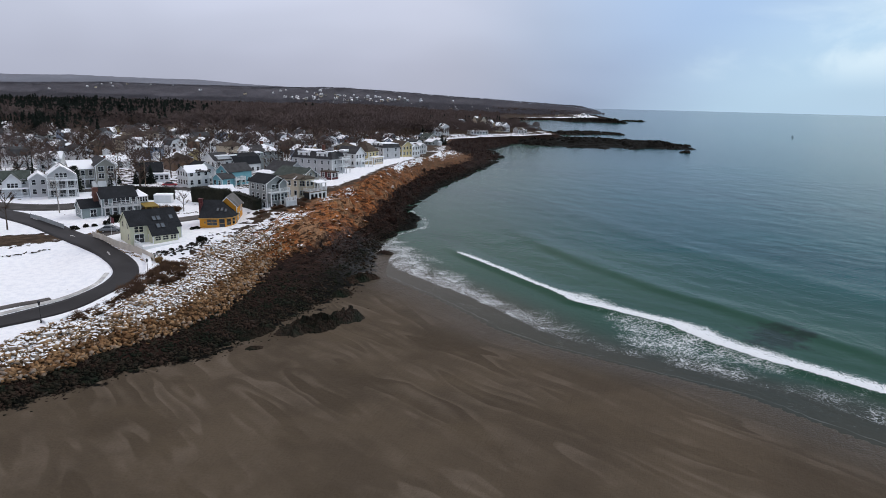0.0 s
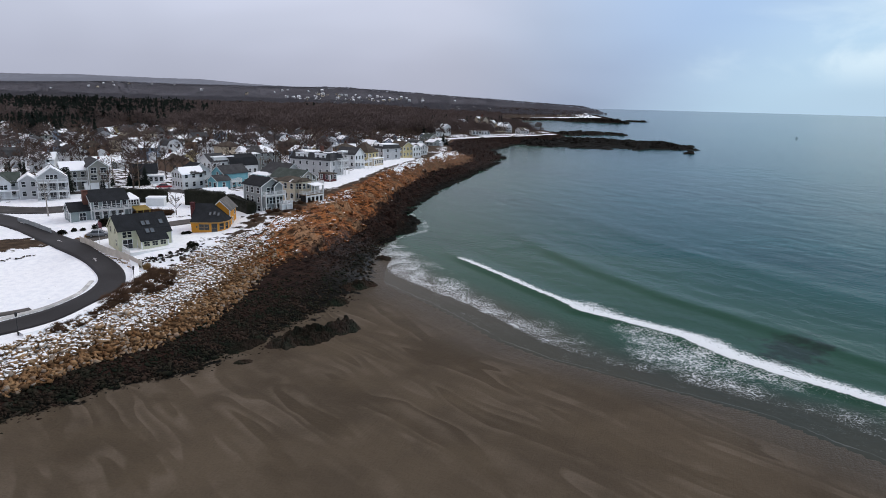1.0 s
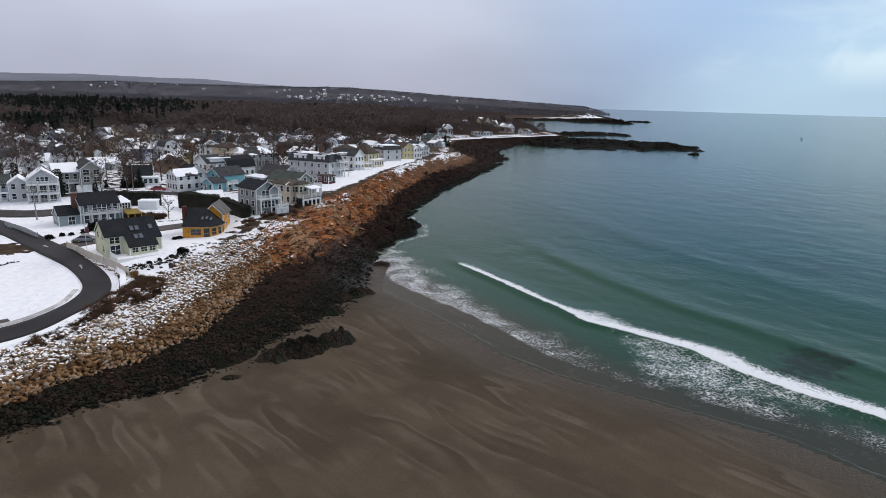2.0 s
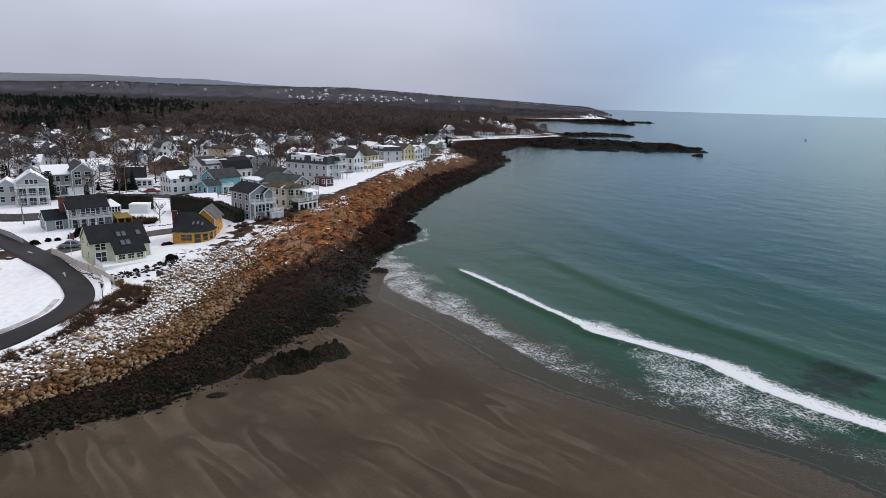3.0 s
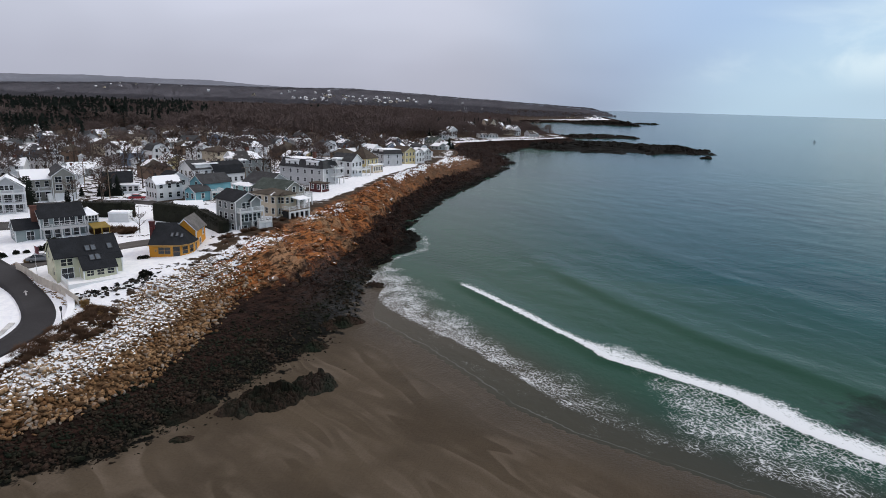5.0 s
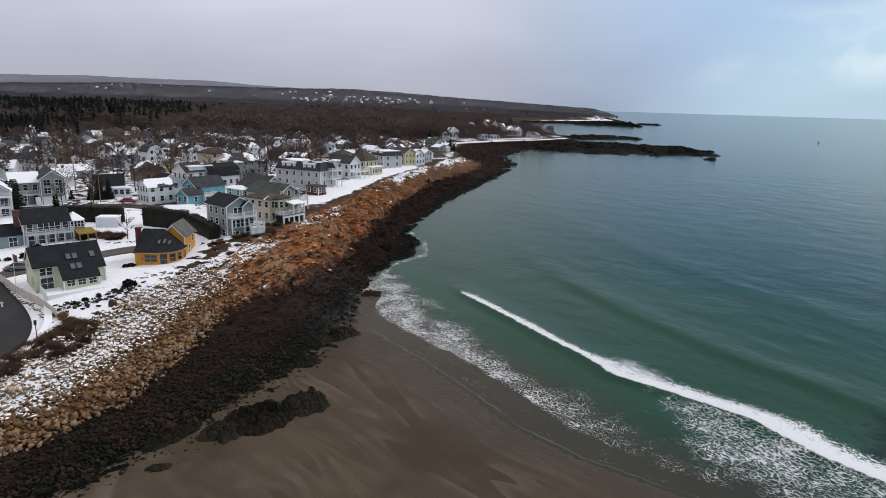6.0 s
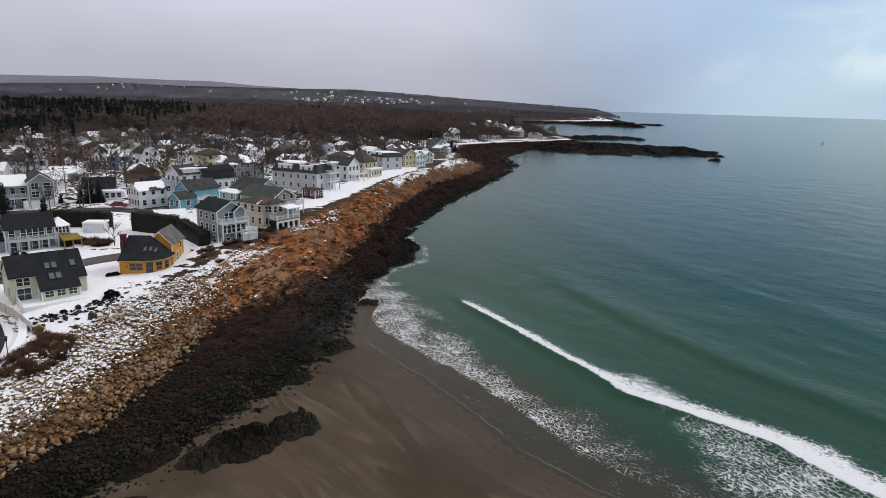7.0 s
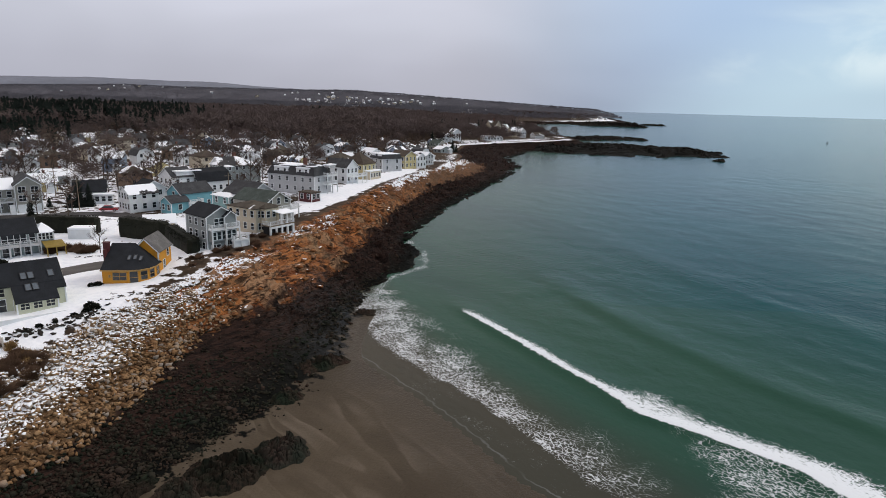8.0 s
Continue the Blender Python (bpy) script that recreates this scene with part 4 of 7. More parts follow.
s_brown = siding("brown_siding", (0.17, 0.11, 0.075))
s_blue = siding("slate_blue_siding", (0.18, 0.22, 0.28))
m_yellow = plain("yellow_canvas", (0.26, 0.18, 0.045), 0.15, 1.0, 0.7)

# ---- the houses by the shore ----
def cape_house():
    h = thing("house", -67.8, 119.5, 46, "pale sage clapboard cape house with black shingle roof", "house", z=7.75)
    w = dict(x=0, y=0, lx=9.6, ly=6.2, h=3.75, rise=2.45, wall=s_cape, roofm=m_roof_black, trim=s_cape, over=0.25)
    add_wing(h, w)
    # the roof runs down in one slope over a front room
    part("wall", turned(prism([(3.4, -1.6), (3.4, 3.6), (9.5, 3.6), (9.5, -1.6)][::-1], -0.1, 0.0), "y"), s_cape, h)
    front = dict(x=3.4, y=-2.5, lx=5.0, ly=2.5, h=1.80, rise=1.92, roof="shed", wall=s_cape, roofm=m_roof_black, over=0.2)
    add_wing(h, front)
    for k in range(3):
        add_window(h, "F", front, 0.95 + k * 1.55, 0.72, 1.05, 0.85, 1, mat=m_cream)
    side = dict(x=8.4, y=-1.0, lx=1.3, ly=1.0, h=2.9, rise=0.81, roof="shed", wall=s_cape, roofm=m_roof_black, over=0.18)
    add_wing(h, side)
    add_window(h, "L", w, 1.4, 0.7, 0.7, 1.2, mat=m_cream)
    add_window(h, "L", w, 1.6, 3.0, 0.65, 1.1, mat=m_cream)
    add_window(h, "L", w, 4.4, 3.0, 0.65, 1.1, mat=m_cream)
    add_window(h, "F", w, 1.15, 2.35, 0.75, 1.1, 0, mat=m_cream)
    add_window(h, "F", w, 2.05, 2.35, 0.75, 1.1, 0, mat=m_cream)
    door = add_window(h, "F", w, 1.6, 0.15, 1.7, 1.75, 1, name="sliding_door")
    tagged(door, "wide glazed sliding door in white frame")
    sl = math.atan2(2.45, 3.1)
    for dx, dy in ((5.0, 0.9), (5.9, 0.9), (5.2, -0.75), (6.1, -0.75), (8.4, 0.9)):
        add_skylight(h, dx, dy, 3.75 + dy * 0.79 + 0.22, sl)
    part("vent_stack", box(2.0, 2.3, 3.2, 3.5, 5.9, 6.7), m_white, h)
    # white terrace round the front
    t = part("terrace", join(box(0.6, 12.4, -4.6, -2.503, -1.6, 0.12), box(0.6, 3.4, -2.503, -0.003, -1.6, 0.12)), m_snow, h, "snow-covered raised terrace")
    part("terrace_skirt", join(box(0.5, 12.5, -4.75, -4.603, -1.6, 0.3), box(0.45, 0.597, -4.75, -0.003, -1.6, 0.3)), m_white, t)
    add_rail(t, 0.55, -4.6, 0.55, -0.2, 0.2, m_white, 0.8)
    part("step", box(8.5, 11.2, -5.4, -4.753, -1.6, -0.1), m_wood, t)


def orange_house():
    h = thing("house", -60.2, 134.6, 8, "mustard orange bungalow with black roof and rounded bay", "house", z=8.3)
    # a front that bends round at the east end
    line = [(0, 0), (4.0, 0), (5.6, 0.5), (6.6, 1.6), (7.1, 3.2), (7.1, 5.4)]
    back = [(4.4, 7.0), (0, 7.0)]
    pts = line + back
    n = len(pts)
    v = [(x, y, -1.6) for x, y in pts] + [(x, y, 2.35) for x, y in pts]
    f = [(k, (k + 1) % n, n + (k + 1) % n, n + k) for k in range(n)] + [tuple(range(n, 2 * n)), tuple(range(n))[::-1]]
    part("wall", (v, f), s_orange, h)
    o = 0.30
    eave = [(-0.15, -o), (4.05, -o), (5.8, 0.25), (6.9, 1.4), (7.4, 3.1), (7.4, 5.6), (4.5, 7.2), (-0.15, 7.2)]
    top = [(-0.15, 4.9), (3.6, 4.9)]
    v = [(x, y, 2.30) for x, y in eave] + [(x, y, 2.42) for x, y in eave] + [(x, y, 5.75) for x, y in top]
    f = [tuple(range(8))[::-1]] + [(k, (k + 1) % 8, 8 + (k + 1) % 8, 8 + k) for k in range(8)]
    f += [(8, 9, 17, 16), (9, 10, 17), (10, 11, 17), (11, 12, 17), (12, 13, 17), (13, 14, 17), (14, 15, 16, 17), (15, 8, 16)]
    part("roof", (v, f), m_roof_black, h)
    part("fascia", join(*[tube((*eave[k], 2.33), (*eave[k + 1], 2.33), 0.13, 0.13, 4) for k in range(5)]), m_amber, h)
    part("end_wall", box(-0.45, -0.153, 2.0, 6.9, -1.6, 5.2), s_red, h, "dark red end wall")
    add_chimney(h, -0.42, 3.4, -1.0, 6.2, 0.8, s_red)
    for u, w in ((1.15, 0.25), (2.15, 1.0), (3.25, 1.0)):
        add_window(h, "F", dict(x=0, y=0, lx=7, ly=7), u, 0.75 if w > 0.3 else 1.2, w, 1.2 if w > 0.3 else 0.3, 0, mat=m_amber)
    for k, (a, b) in enumerate(zip(line[1:-1], line[2:])):
        mid, ang = ((a[0] + b[0]) / 2, (a[1] + b[1]) / 2), math.degrees(math.atan2(b[1] - a[1], b[0] - a[0]))
        wd, lo, hh = (1.15, 0.1, 2.0) if k == 0 else (1.05, 0.65, 1.35)
        win = child("window", shared(("window", wd, hh, 0, "amber_paint"), lambda: frame_shape(wd, hh, 0), m_amber), h, pose(mid[0], mid[1], lo, 0, 0, ang))
        child("pane", shared(("pane", wd, hh), lambda: box(-wd / 2, wd / 2, -0.03, 0, 0, hh), m_glass), win, Matrix.Identity(4))
    sl = math.atan2(3.33, 5.2)
    for k in range(3):
        add_skylight(h, 4.0 + k * 0.85 - 0.4, 2.3 - 0.25 * (k == 0), 2.42 + (2.6 - 0.25 * (k == 0)) * 0.64 - 0.22 * max(0, k - 0.5), sl, 0.55, 1.1)
    wing = dict(x=2.9, y=5.2, lx=4.1, ly=6.0, h=4.3, rise=2.1, axis="y", wall=s_orange, roofm=m_roof_weathered, trim=m_white, over=0.3)
    add_wing(h, wing)
    add_window(h, "R", wing, 2.4, 0.4, 0.9, 1.9, 0)
    add_window(h, "R", wing, 4.4, 2.6, 0.8, 1.2, 0)
    part("terrace", box(7.3, 11.5, 3.4, 6.8, -1.6, -0.05), m_wood, h, "bare grey stone terrace")


def bluegrey_house():
    h = thing("house", -90.4, 145.6, 46, "blue-grey two-storey house with white porch and brick chimney", "house", z=7.6)
    main = dict(x=1.4, y=0.6, lx=8.3, ly=7.0, h=4.6, rise=2.2, wall=s_bluegrey, roofm=m_roof_black, over=0.3)
    add_wing(h, main)
    wing = dict(x=-3.0, y=1.2, lx=4.4, ly=5.0, h=2.5, rise=1.7, wall=s_bluegrey, roofm=m_roof_black, over=0.25)
    add_wing(h, wing)
    add_window(h, "L", wing, 1.5, 0.8, 0.75, 1.1)
    add_window(h, "L", wing, 3.3, 0.8, 0.75, 1.1)
    add_window(h, "L", wing, 2.4, 2.5, 0.9, 0.5)
    add_window(h, "F", wing, 2.6, 0.2, 1.3, 1.8, 1)
    sun = dict(x=9.7, y=0.9, lx=2.7, ly=5.4, h=4.4, rise=1.4, wall=s_bluegrey, roofm=m_roof_snowy, roof="hip", over=0.3)
    add_wing(h, sun)
    for k in range(4):
        add_window(h, "F", sun, 0.4 + k * 0.63, 3.0, 0.42, 1.2)
    add_window(h, "L", main, 0.9, 0.5, 0.7, 1.9)
    add_window(h, "L", main, 0.9, 3.0, 0.7, 1.3)
    for u in (1.1, 3.0, 4.0, 5.0, 6.0, 7.4):
        add_window(h, "F", main, u, 2.85, 0.9, 1.55, 0)
    for u in (1.2, 3.0, 4.8, 6.5):
        add_window(h, "F", main, u, 0.2, 1.0, 1.85, 0)
    # veranda below, balcony above
    add_deck(h, 1.5, 9.9, -1.2, 0.597, 2.55, s_lgrey, s_lgrey, "FR", 6)
    add_chimney(h, 0.9, 3.2, -1.0, 7.0, 1.1)
    g = part("awning", prism([(-3.4, 2.1), (0.5, 2.6), (0.5, 2.75), (-3.4, 2.25)], 10.2, 13.6), m_yellow, h, "faded yellow canvas awning")
    for x in (10.4, 11.9, 13.4):
        part("post", box(x - 0.09, x + 0.09, -3.3, -3.12, -1.6, 2.1), m_yellow, g)


def deck_house():
    h = thing("house", -118.6, 169.8, 34, "tall light grey house with three white balconies", "house", z=7.7)
    w = dict(x=0, y=2.0, lx=7.0, ly=9.5, h=6.4, rise=2.6, axis="y", wall=s_lgrey, roofm=m_roof_snowy, win=[("L", 3, 2)])
    add_wing(h, w)
    for k in range(3):
        add_window(h, "F", w, 2.5 + k * 1.0, 5.7, 0.8, 1.2)
    for z in (0.15, 2.75):
        for u in (1.3, 3.5, 5.7):
            add_window(h, "F", w, u, z, 1.5, 1.9, 1)
    for z in (0.1, 2.6, 5.1):
        add_deck(h, -0.2, 7.4, -0.1, 1.997, z, m_white, m_white, "FLR", 4, down=z - 2.5)
    add_wing(h, dict(x=-4.5, y=5, lx=4.5, ly=6, h=5.2, rise=1.6, axis="y", wall=s_lgrey, roofm=m_roof_white, win=[("F", 2, 2), ("L", 2, 2)]))


def garage_house():
    h = thing("house", -118.3, 189.6, 42, "taupe two-storey house over double garage with white trim", "house", z=8.0)
    h.scale = (1.05, 1.05, 1.1)
    w = dict(x=1.6, y=0, lx=5.4, ly=11, h=6.4, rise=1.9, axis="y", wall=s_taupe, roofm=m_roof_grey)
    add_wing(h, w)
    for u in (1.4, 4.0):
        add_window(h, "F", w, u, 2.75, 1.5, 1.35, 1)
        add_window(h, "F", w, u, 4.7, 1.5, 1.35, 1)
        d = add_window(h, "F", w, u, 0.0, 2.1, 1.9, 2, mat=m_white, name="garage_door")
        part("door_panel", box(-1.04, 1.04, -0.06, -0.035, 0, 1.9), m_white, d)
    w2 = dict(x=-4.6, y=2.2, lx=6.2, ly=9, h=5.4, rise=2.0, wall=s_taupe, roofm=m_roof_white, win=[("F", 3, 2)])
    add_wing(h, w2)
    add_deck(h, -4.4, 1.4, 0.6, 2.197, 2.6, m_white, m_white, "FL", 3)
    # outside stairs
    st = [box(0.2, 1.3, -2.4 + 0.28 * k, -2.1 + 0.28 * k, -0.6, 0.2 + 0.2 * k) for k in range(10)]
    part("stairs", join(*st), m_white, h, "white outdoor stairs")


def green_roof_house():
    h = thing("house", -133.6, 168.6, 32, "white farmhouse with grey-green roof and gabled porch", "house", z=7.5)
    w = dict(x=0, y=2, lx=8.5, ly=7, h=4.6, rise=2.4, wall=s_white, roofm=m_roof_green, win=[("F", 3, 2), ("L", 2, 2)])
    add_wing(h, w)
    g = dict(x=2.4, y=0.4, lx=4.2, ly=3.2, h=4.6, rise=2.1, axis="y", wall=s_white, roofm=m_roof_green)
    add_wing(h, g)
    for u in (1.2, 2.1, 3.0):
        add_window(h, "F", g, u, 2.8, 0.75, 1.2)
    add_deck(h, 0.4, 8.2, -1.2, 0.397, 0.6, m_white, m_white, "FLR", 6, top=2.5)
    part("porch_roof", box(0.2, 8.4, -1.4, 0.397, 2.5, 2.72), m_roof_white, h)


def grey_deck_house():
    h = thing("house", -50.3, 151.6, 54, "grey three-storey beach house with white balconies", "house", z=9.75)
    w = dict(x=0, y=0, lx=5.8, ly=7.2, h=6.9, rise=1.6, axis="y", wall=s_grey, roofm=m_roof_black, over=0.4)
    add_wing(h, w)
    for z, us, hh in ((5.0, (2.0, 3.0, 4.0), 1.3), (2.6, (1.0, 5.1), 1.3), (0.35, (1.2, 2.2), 1.1)):
        for u in us:
            add_window(h, "F", w, u, z, 0.85, hh, 0)
    add_window(h, "F", w, 4.4, 0.05, 1.4, 1.95, 1, name="door")
    for z in (0.7, 2.8, 5.0):
        for u in (1.2, 3.6, 5.6):
            add_window(h, "L", w, u, z, 0.9, 1.25, 0)
    add_deck(h, 0.2, 6.0, -1.5, -0.003, 4.55, m_white, m_white, "FLR", 3)
    add_deck(h, 4.0, 7.3, -2.4, -1.503, 2.2, m_white, m_white, "FLR", 3)
    part("white_room", box(4.2, 7.1, -2.2, -1.51, -1.6, 1.95), m_white, h)
    part("bay", box(0.3, 5.6, -0.9, -0.003, 2.2, 4.3), s_grey, h)
    for k in range(5):
        b = dict(x=0.3, y=-0.9, lx=5.3, ly=0.9)
        add_window(h, "F", b, 0.6 + k * 1.02, 2.55, 0.76, 1.45, 0)
    add_wing(h, dict(x=3.4, y=-0.5, lx=2.4, ly=3.0, h=6.7, rise=0.9, axis="y", wall=s_grey, roofm=m_roof_black, base=4.6, over=0.3))


def beige_house():
    h = thing("house", -46.2, 165.6, 62, "beige two-storey house with brown roof and white porch", "house", z=10.7)
    h.scale = (0.9, 0.9, 0.96)
    w = dict(x=0, y=0, lx=6.8, ly=9.5, h=5.5, rise=1.1, roof="hip", wall=s_beige, roofm=m_roof_patch, trim=s_beige, over=0.4, win=[("F", 3, 2), ("L", 4, 2)])
    add_wing(h, w)
    b = dict(x=1.4, y=-1.6, lx=3.4, ly=1.6, h=5.6, rise=0.8, roof="hip", wall=s_beige, roofm=m_roof_patch, trim=s_beige, over=0.3, win=[("F", 2, 2), ("L", 1, 2)])
    add_wing(h, b)
    d = add_deck(h, 0.2, 7.6, -4.4, -1.603, 2.2, m_wood, m_white, "FLR", 2)
    for k in range(5):
        part("pier", box(0.25 + k * 1.72, 0.65 + k * 1.72, -4.36, -4.0, -1.6, 1.98), m_white, d)
    part("beam", box(0.2, 7.6, -4.39, -4.05, 1.55, 1.975), m_white, d)
    part("porch_roof", prism([(-4.6, 4.35), (-1.61, 4.7), (-1.61, 4.9), (-4.6, 4.5)], 3.6, 7.9), m_roof_white, h)
    for x in (3.8, 5.6, 7.4):
        part("porch_post", box(x - 0.16, x + 0.16, -4.3, -4.0, 2.2, 4.35), m_white, d)
    # solid dark box fills the space below the deck in place of its shade
    part("under_deck", box(0.6, 8.0, -3.4, -1.62, -1.6, 1.95), m_dark, h, "dark box standing in for the shade under the deck")


def simple_house(x, y, ang, label, wings, z=None, decks=(), chim=None):
    h = thing("house", x, y, ang, label, "house", z=z)
    for g in wings:
        add_wing(h, g)
    for d in decks:
        add_deck(h, *d)
    if chim:
        add_chimney(h, *chim)
    return h


def W(x, y, lx, ly, h, rise, wall, roofm, axis="x", roof="gable", win=(("F", 3, 2), ("L", 3, 2)), **kw):
    return dict(x=x, y=y, lx=lx, ly=ly, h=h, rise=rise, wall=wall, roofm=roofm, axis=axis, roof=roof, win=list(win), **kw)


cape_house()
orange_house()
bluegrey_house()
deck_house()
garage_house()
green_roof_house()
grey_deck_house()
beige_house()
simple_house(-84.6, 162.6, 12, "low white garden shed with flat roof", [W(0, 0, 4.2, 3.0, 2.0, 0.3, m_white, m_roof_white, roof="flat", win=(), over=0.1)])
simple_house(-71.5, 168.5, 30, "small brown cottage with snow-covered roof", [W(0, 0, 6.0, 4.6, 2.6, 1.4, s_beige, m_roof_white, win=(("L", 1, 1), ("F", 2, 1)))])
simple_house(-89.3, 194.0, 55, "white clapboard house with dark shingle roof", [W(0, 0, 7.5, 6.0, 4.8, 1.8, s_white, m_roof_snowy, win=(("L", 4, 2, 0.7, 1.4), ("F", 3, 2))), W(5.0, 3.5, 6.5, 5.5, 5.4, 2.0, s_white, m_roof_black, axis="y", win=(("F", 2, 2),))], decks=[(7.6, 11.5, 1.0, 3.4, 2.4, m_white, m_white, "FR", 3)])
simple_house(-78.2, 193.4, 60, "bright teal cottage with grey shingle roof", [W(0, 0, 5.0, 4.5, 2.9, 1.4, s_teal, m_roof_grey, win=(("F", 1, 1), ("L", 2, 1))), W(4.0, 1.8, 9.5, 6.0, 4.6, 2.2, s_teal, m_roof_grey, win=(("F", 4, 1), ("L", 1, 2)))], decks=[(5.0, 9.0, -0.6, 1.79, 2.2, m_white, m_white, "FLR", 3)])
simple_house(-60.8, 187.5, 58, "sea green house with snow on the roof", [W(0, 0, 8.4, 6.5, 5.3, 1.3, s_sea, m_roof_white, roof="hip", win=(("F", 4, 2), ("L", 2, 2))), W(1.0, -2.2, 3.4, 2.2, 2.8, 1.2, s_sea, m_roof_grey, axis="y", win=(("F", 1, 1),))])
simple_house(-49.5, 181.5, 62, "large grey-green house with long dark roof", [W(0, 0, 7.4, 11, 4.2, 2.1, s_taupe, m_roof_green, axis="y", win=(("F", 3, 2), ("L", 3, 1))), W(2.0, 8, 8.4, 9, 5.0, 2.4, s_lgrey, m_roof_grey, axis="y", win=(("F", 2, 2), ("R", 3, 2)))], decks=[(0.2, 8.2, -2.2, -0.01, 2.4, m_white, m_white, "FLR", 4)])
simple_house(-91.5, 221.0, 55, "white gabled house with flat snowy dormer", [W(0, 0, 6.5, 7.5, 5.6, 2.4, s_white, m_roof_grey, win=(("L", 3, 2), ("F", 2, 2))), W(1.5, 0.2, 7.5, 6.0, 7.0, 0.3, s_white, m_roof_white, roof="flat", win=(("F", 3, 2),))])
simple_house(-86.0, 225.5, 55, "white house with black gambrel roof", [W(0, 0, 11.0, 7.5, 3.6, 3.6, s_white, m_roof_black, roof="gambrel", win=(("F", 5, 1), ("L", 3, 2)))])
simple_house(-82.3, 238.5, 50, "large grey house with dark hip roof", z=8.9, wings=[W(0, 0, 12, 11, 7.4, 2.6, s_grey, m_roof_snowy, roof="hip", win=(("F", 5, 3, 0.8, 1.3), ("L", 5, 3, 0.8, 1.3)))], chim=(6, 6, 8, 11.2))
block = simple_house(-50.4, 226.0, 70, "long light grey mansard block with corner balconies", [W(0, 0, 8.5, 17, 5.4, 2.6, s_lgrey, m_roof_grey, roof="mansard", win=(("F", 2, 2), ("L", 6, 2, 0.8, 1.2)), deck_mat=m_roof_snowy), W(0.1, 2.0, 2.6, 4.4, 7.5, 0.3, s_white, m_roof_white, roof="flat", base=5.45, over=0.2, win=()), W(0.1, 9.6, 2.6, 5.0, 7.5, 0.3, s_white, m_roof_white, roof="flat", base=5.45, over=0.2, win=()), W(5.4, -1.7, 3.1, 1.68, 8.3, 0.3, s_lgrey, m_roof_white, roof="flat", base=7.7, over=0.3, win=())], decks=[(4.2, 9.8, -1.8, -0.01, 2.6, m_white, m_white, "FLR", 3), (4.2, 9.8, -1.8, -0.01, 5.2, m_white, m_white, "FLR", 3)], chim=(4, 6, 8, 10.2, 0.9))
for dy in (3.0, 5.2, 10.8, 13.2):
    add_window(block, "L", dict(x=0.1, y=0, lx=8, ly=17), dy, 6.1, 0.8, 1.0)
simple_house(-47.2, 255.5, 66, "white seaside house with grey gable and porch", [W(0, 0, 6.5, 9, 5.6, 2.4, s_white, m_roof_grey, axis="y"), W(4.5, 2, 5, 6, 4.8, 1.6, s_white, m_roof_grey)], decks=[(0.2, 9.0, -2.4, -0.01, 2.4, m_white, m_white, "FLR", 4)])
simple_house(-44.6, 272.0, 66, "pale yellow house with brown shingle roof", [W(0, 0, 8, 9, 5.6, 4.2, s_yellow, m_roof_brown, roof="hip"), W(1, -2.4, 7, 2.4, 3.0, 0.5, s_beige, m_roof_white, roof="flat", win=(("F", 4, 1),))])
simple_house(-42.0, 299.5, 42, "flat-roofed lilac grey house with roof box", [W(0, 0, 9.5, 9.5, 5.2, 1.8, s_lgrey, m_roof_grey, roof="mansard", win=(("F", 2, 2), ("L", 3, 2))), W(0.2, 1.2, 2.0, 2.6, 7.0, 0.3, m_white, m_roof_white, roof="flat", base=5.5, over=0.15, win=()), W(0.2, 5.8, 2.0, 2.6, 7.0, 0.3, m_white, m_roof_white, roof="flat", base=5.5, over=0.15, win=())])
simple_house(-34.5, 314.0, 60, "cream house with brown roof facing the sea", [W(0, 0, 8, 8, 5.6, 2.0, s_yellow, m_roof_brown, axis="y")])
simple_house(-31.5, 334.0, 60, "white cottage with snowy gable roof", [W(0, 0, 7, 8, 4.8, 2.0, s_white, m_roof_snowy, axis="y")])
simple_house(-29.5, 352.0, 60, "pale grey cottage behind the sea bank", [W(0, 0, 7, 8, 4.4, 1.8, s_lgrey, m_roof_white, axis="y")])

simple_house(-112.0, 205.5, 28, "dark-roofed white house with snow-topped porch", [W(0, 0, 8.0, 7.0, 3.4, 2.6, s_lgrey, m_roof_black, win=(("F", 3, 1), ("L", 2, 1))), W(5.2, -2.6, 4.6, 2.59, 2.6, 0.3, s_white, m_roof_white, roof="flat", win=(("F", 3, 1),))])
simple_house(-47.6, 212.5, 62, "small dark red shingled beach house", [W(0, 0, 3.4, 4.8, 2.5, 0.3, s_red, m_roof_brown, roof="flat", over=0.2, win=(("F", 2, 1), ("L", 2, 1)))])

# large houses on the headland lawn
simple_house(-40.0, 585.0, 40, "wide brown-roofed house at the start of the headland", [W(0, 0, 16, 12, 5.0, 4.5, s_beige, m_roof_brown, roof="hip"), W(12, -4, 8, 8, 6.4, 2.6, s_white, m_roof_snowy, axis="y")])
simple_house(-36.0, 505.0, 50, "low dark green-roofed house by the bank", [W(0, 0, 13, 10, 3.4, 4.0, s_taupe, m_roof_green, axis="y"), W(9, 2, 7, 8, 3.0, 2.6, s_lgrey, m_roof_snowy)])
simple_house(-2.0, 612.0, 22, "long flat-roofed white pavilion on the snowy lawn", [W(0, 0, 18, 9, 3.6, 0.4, s_white, m_roof_white, roof="flat", win=(("F", 6, 1, 1.6, 1.5), ("L", 2, 1)))])
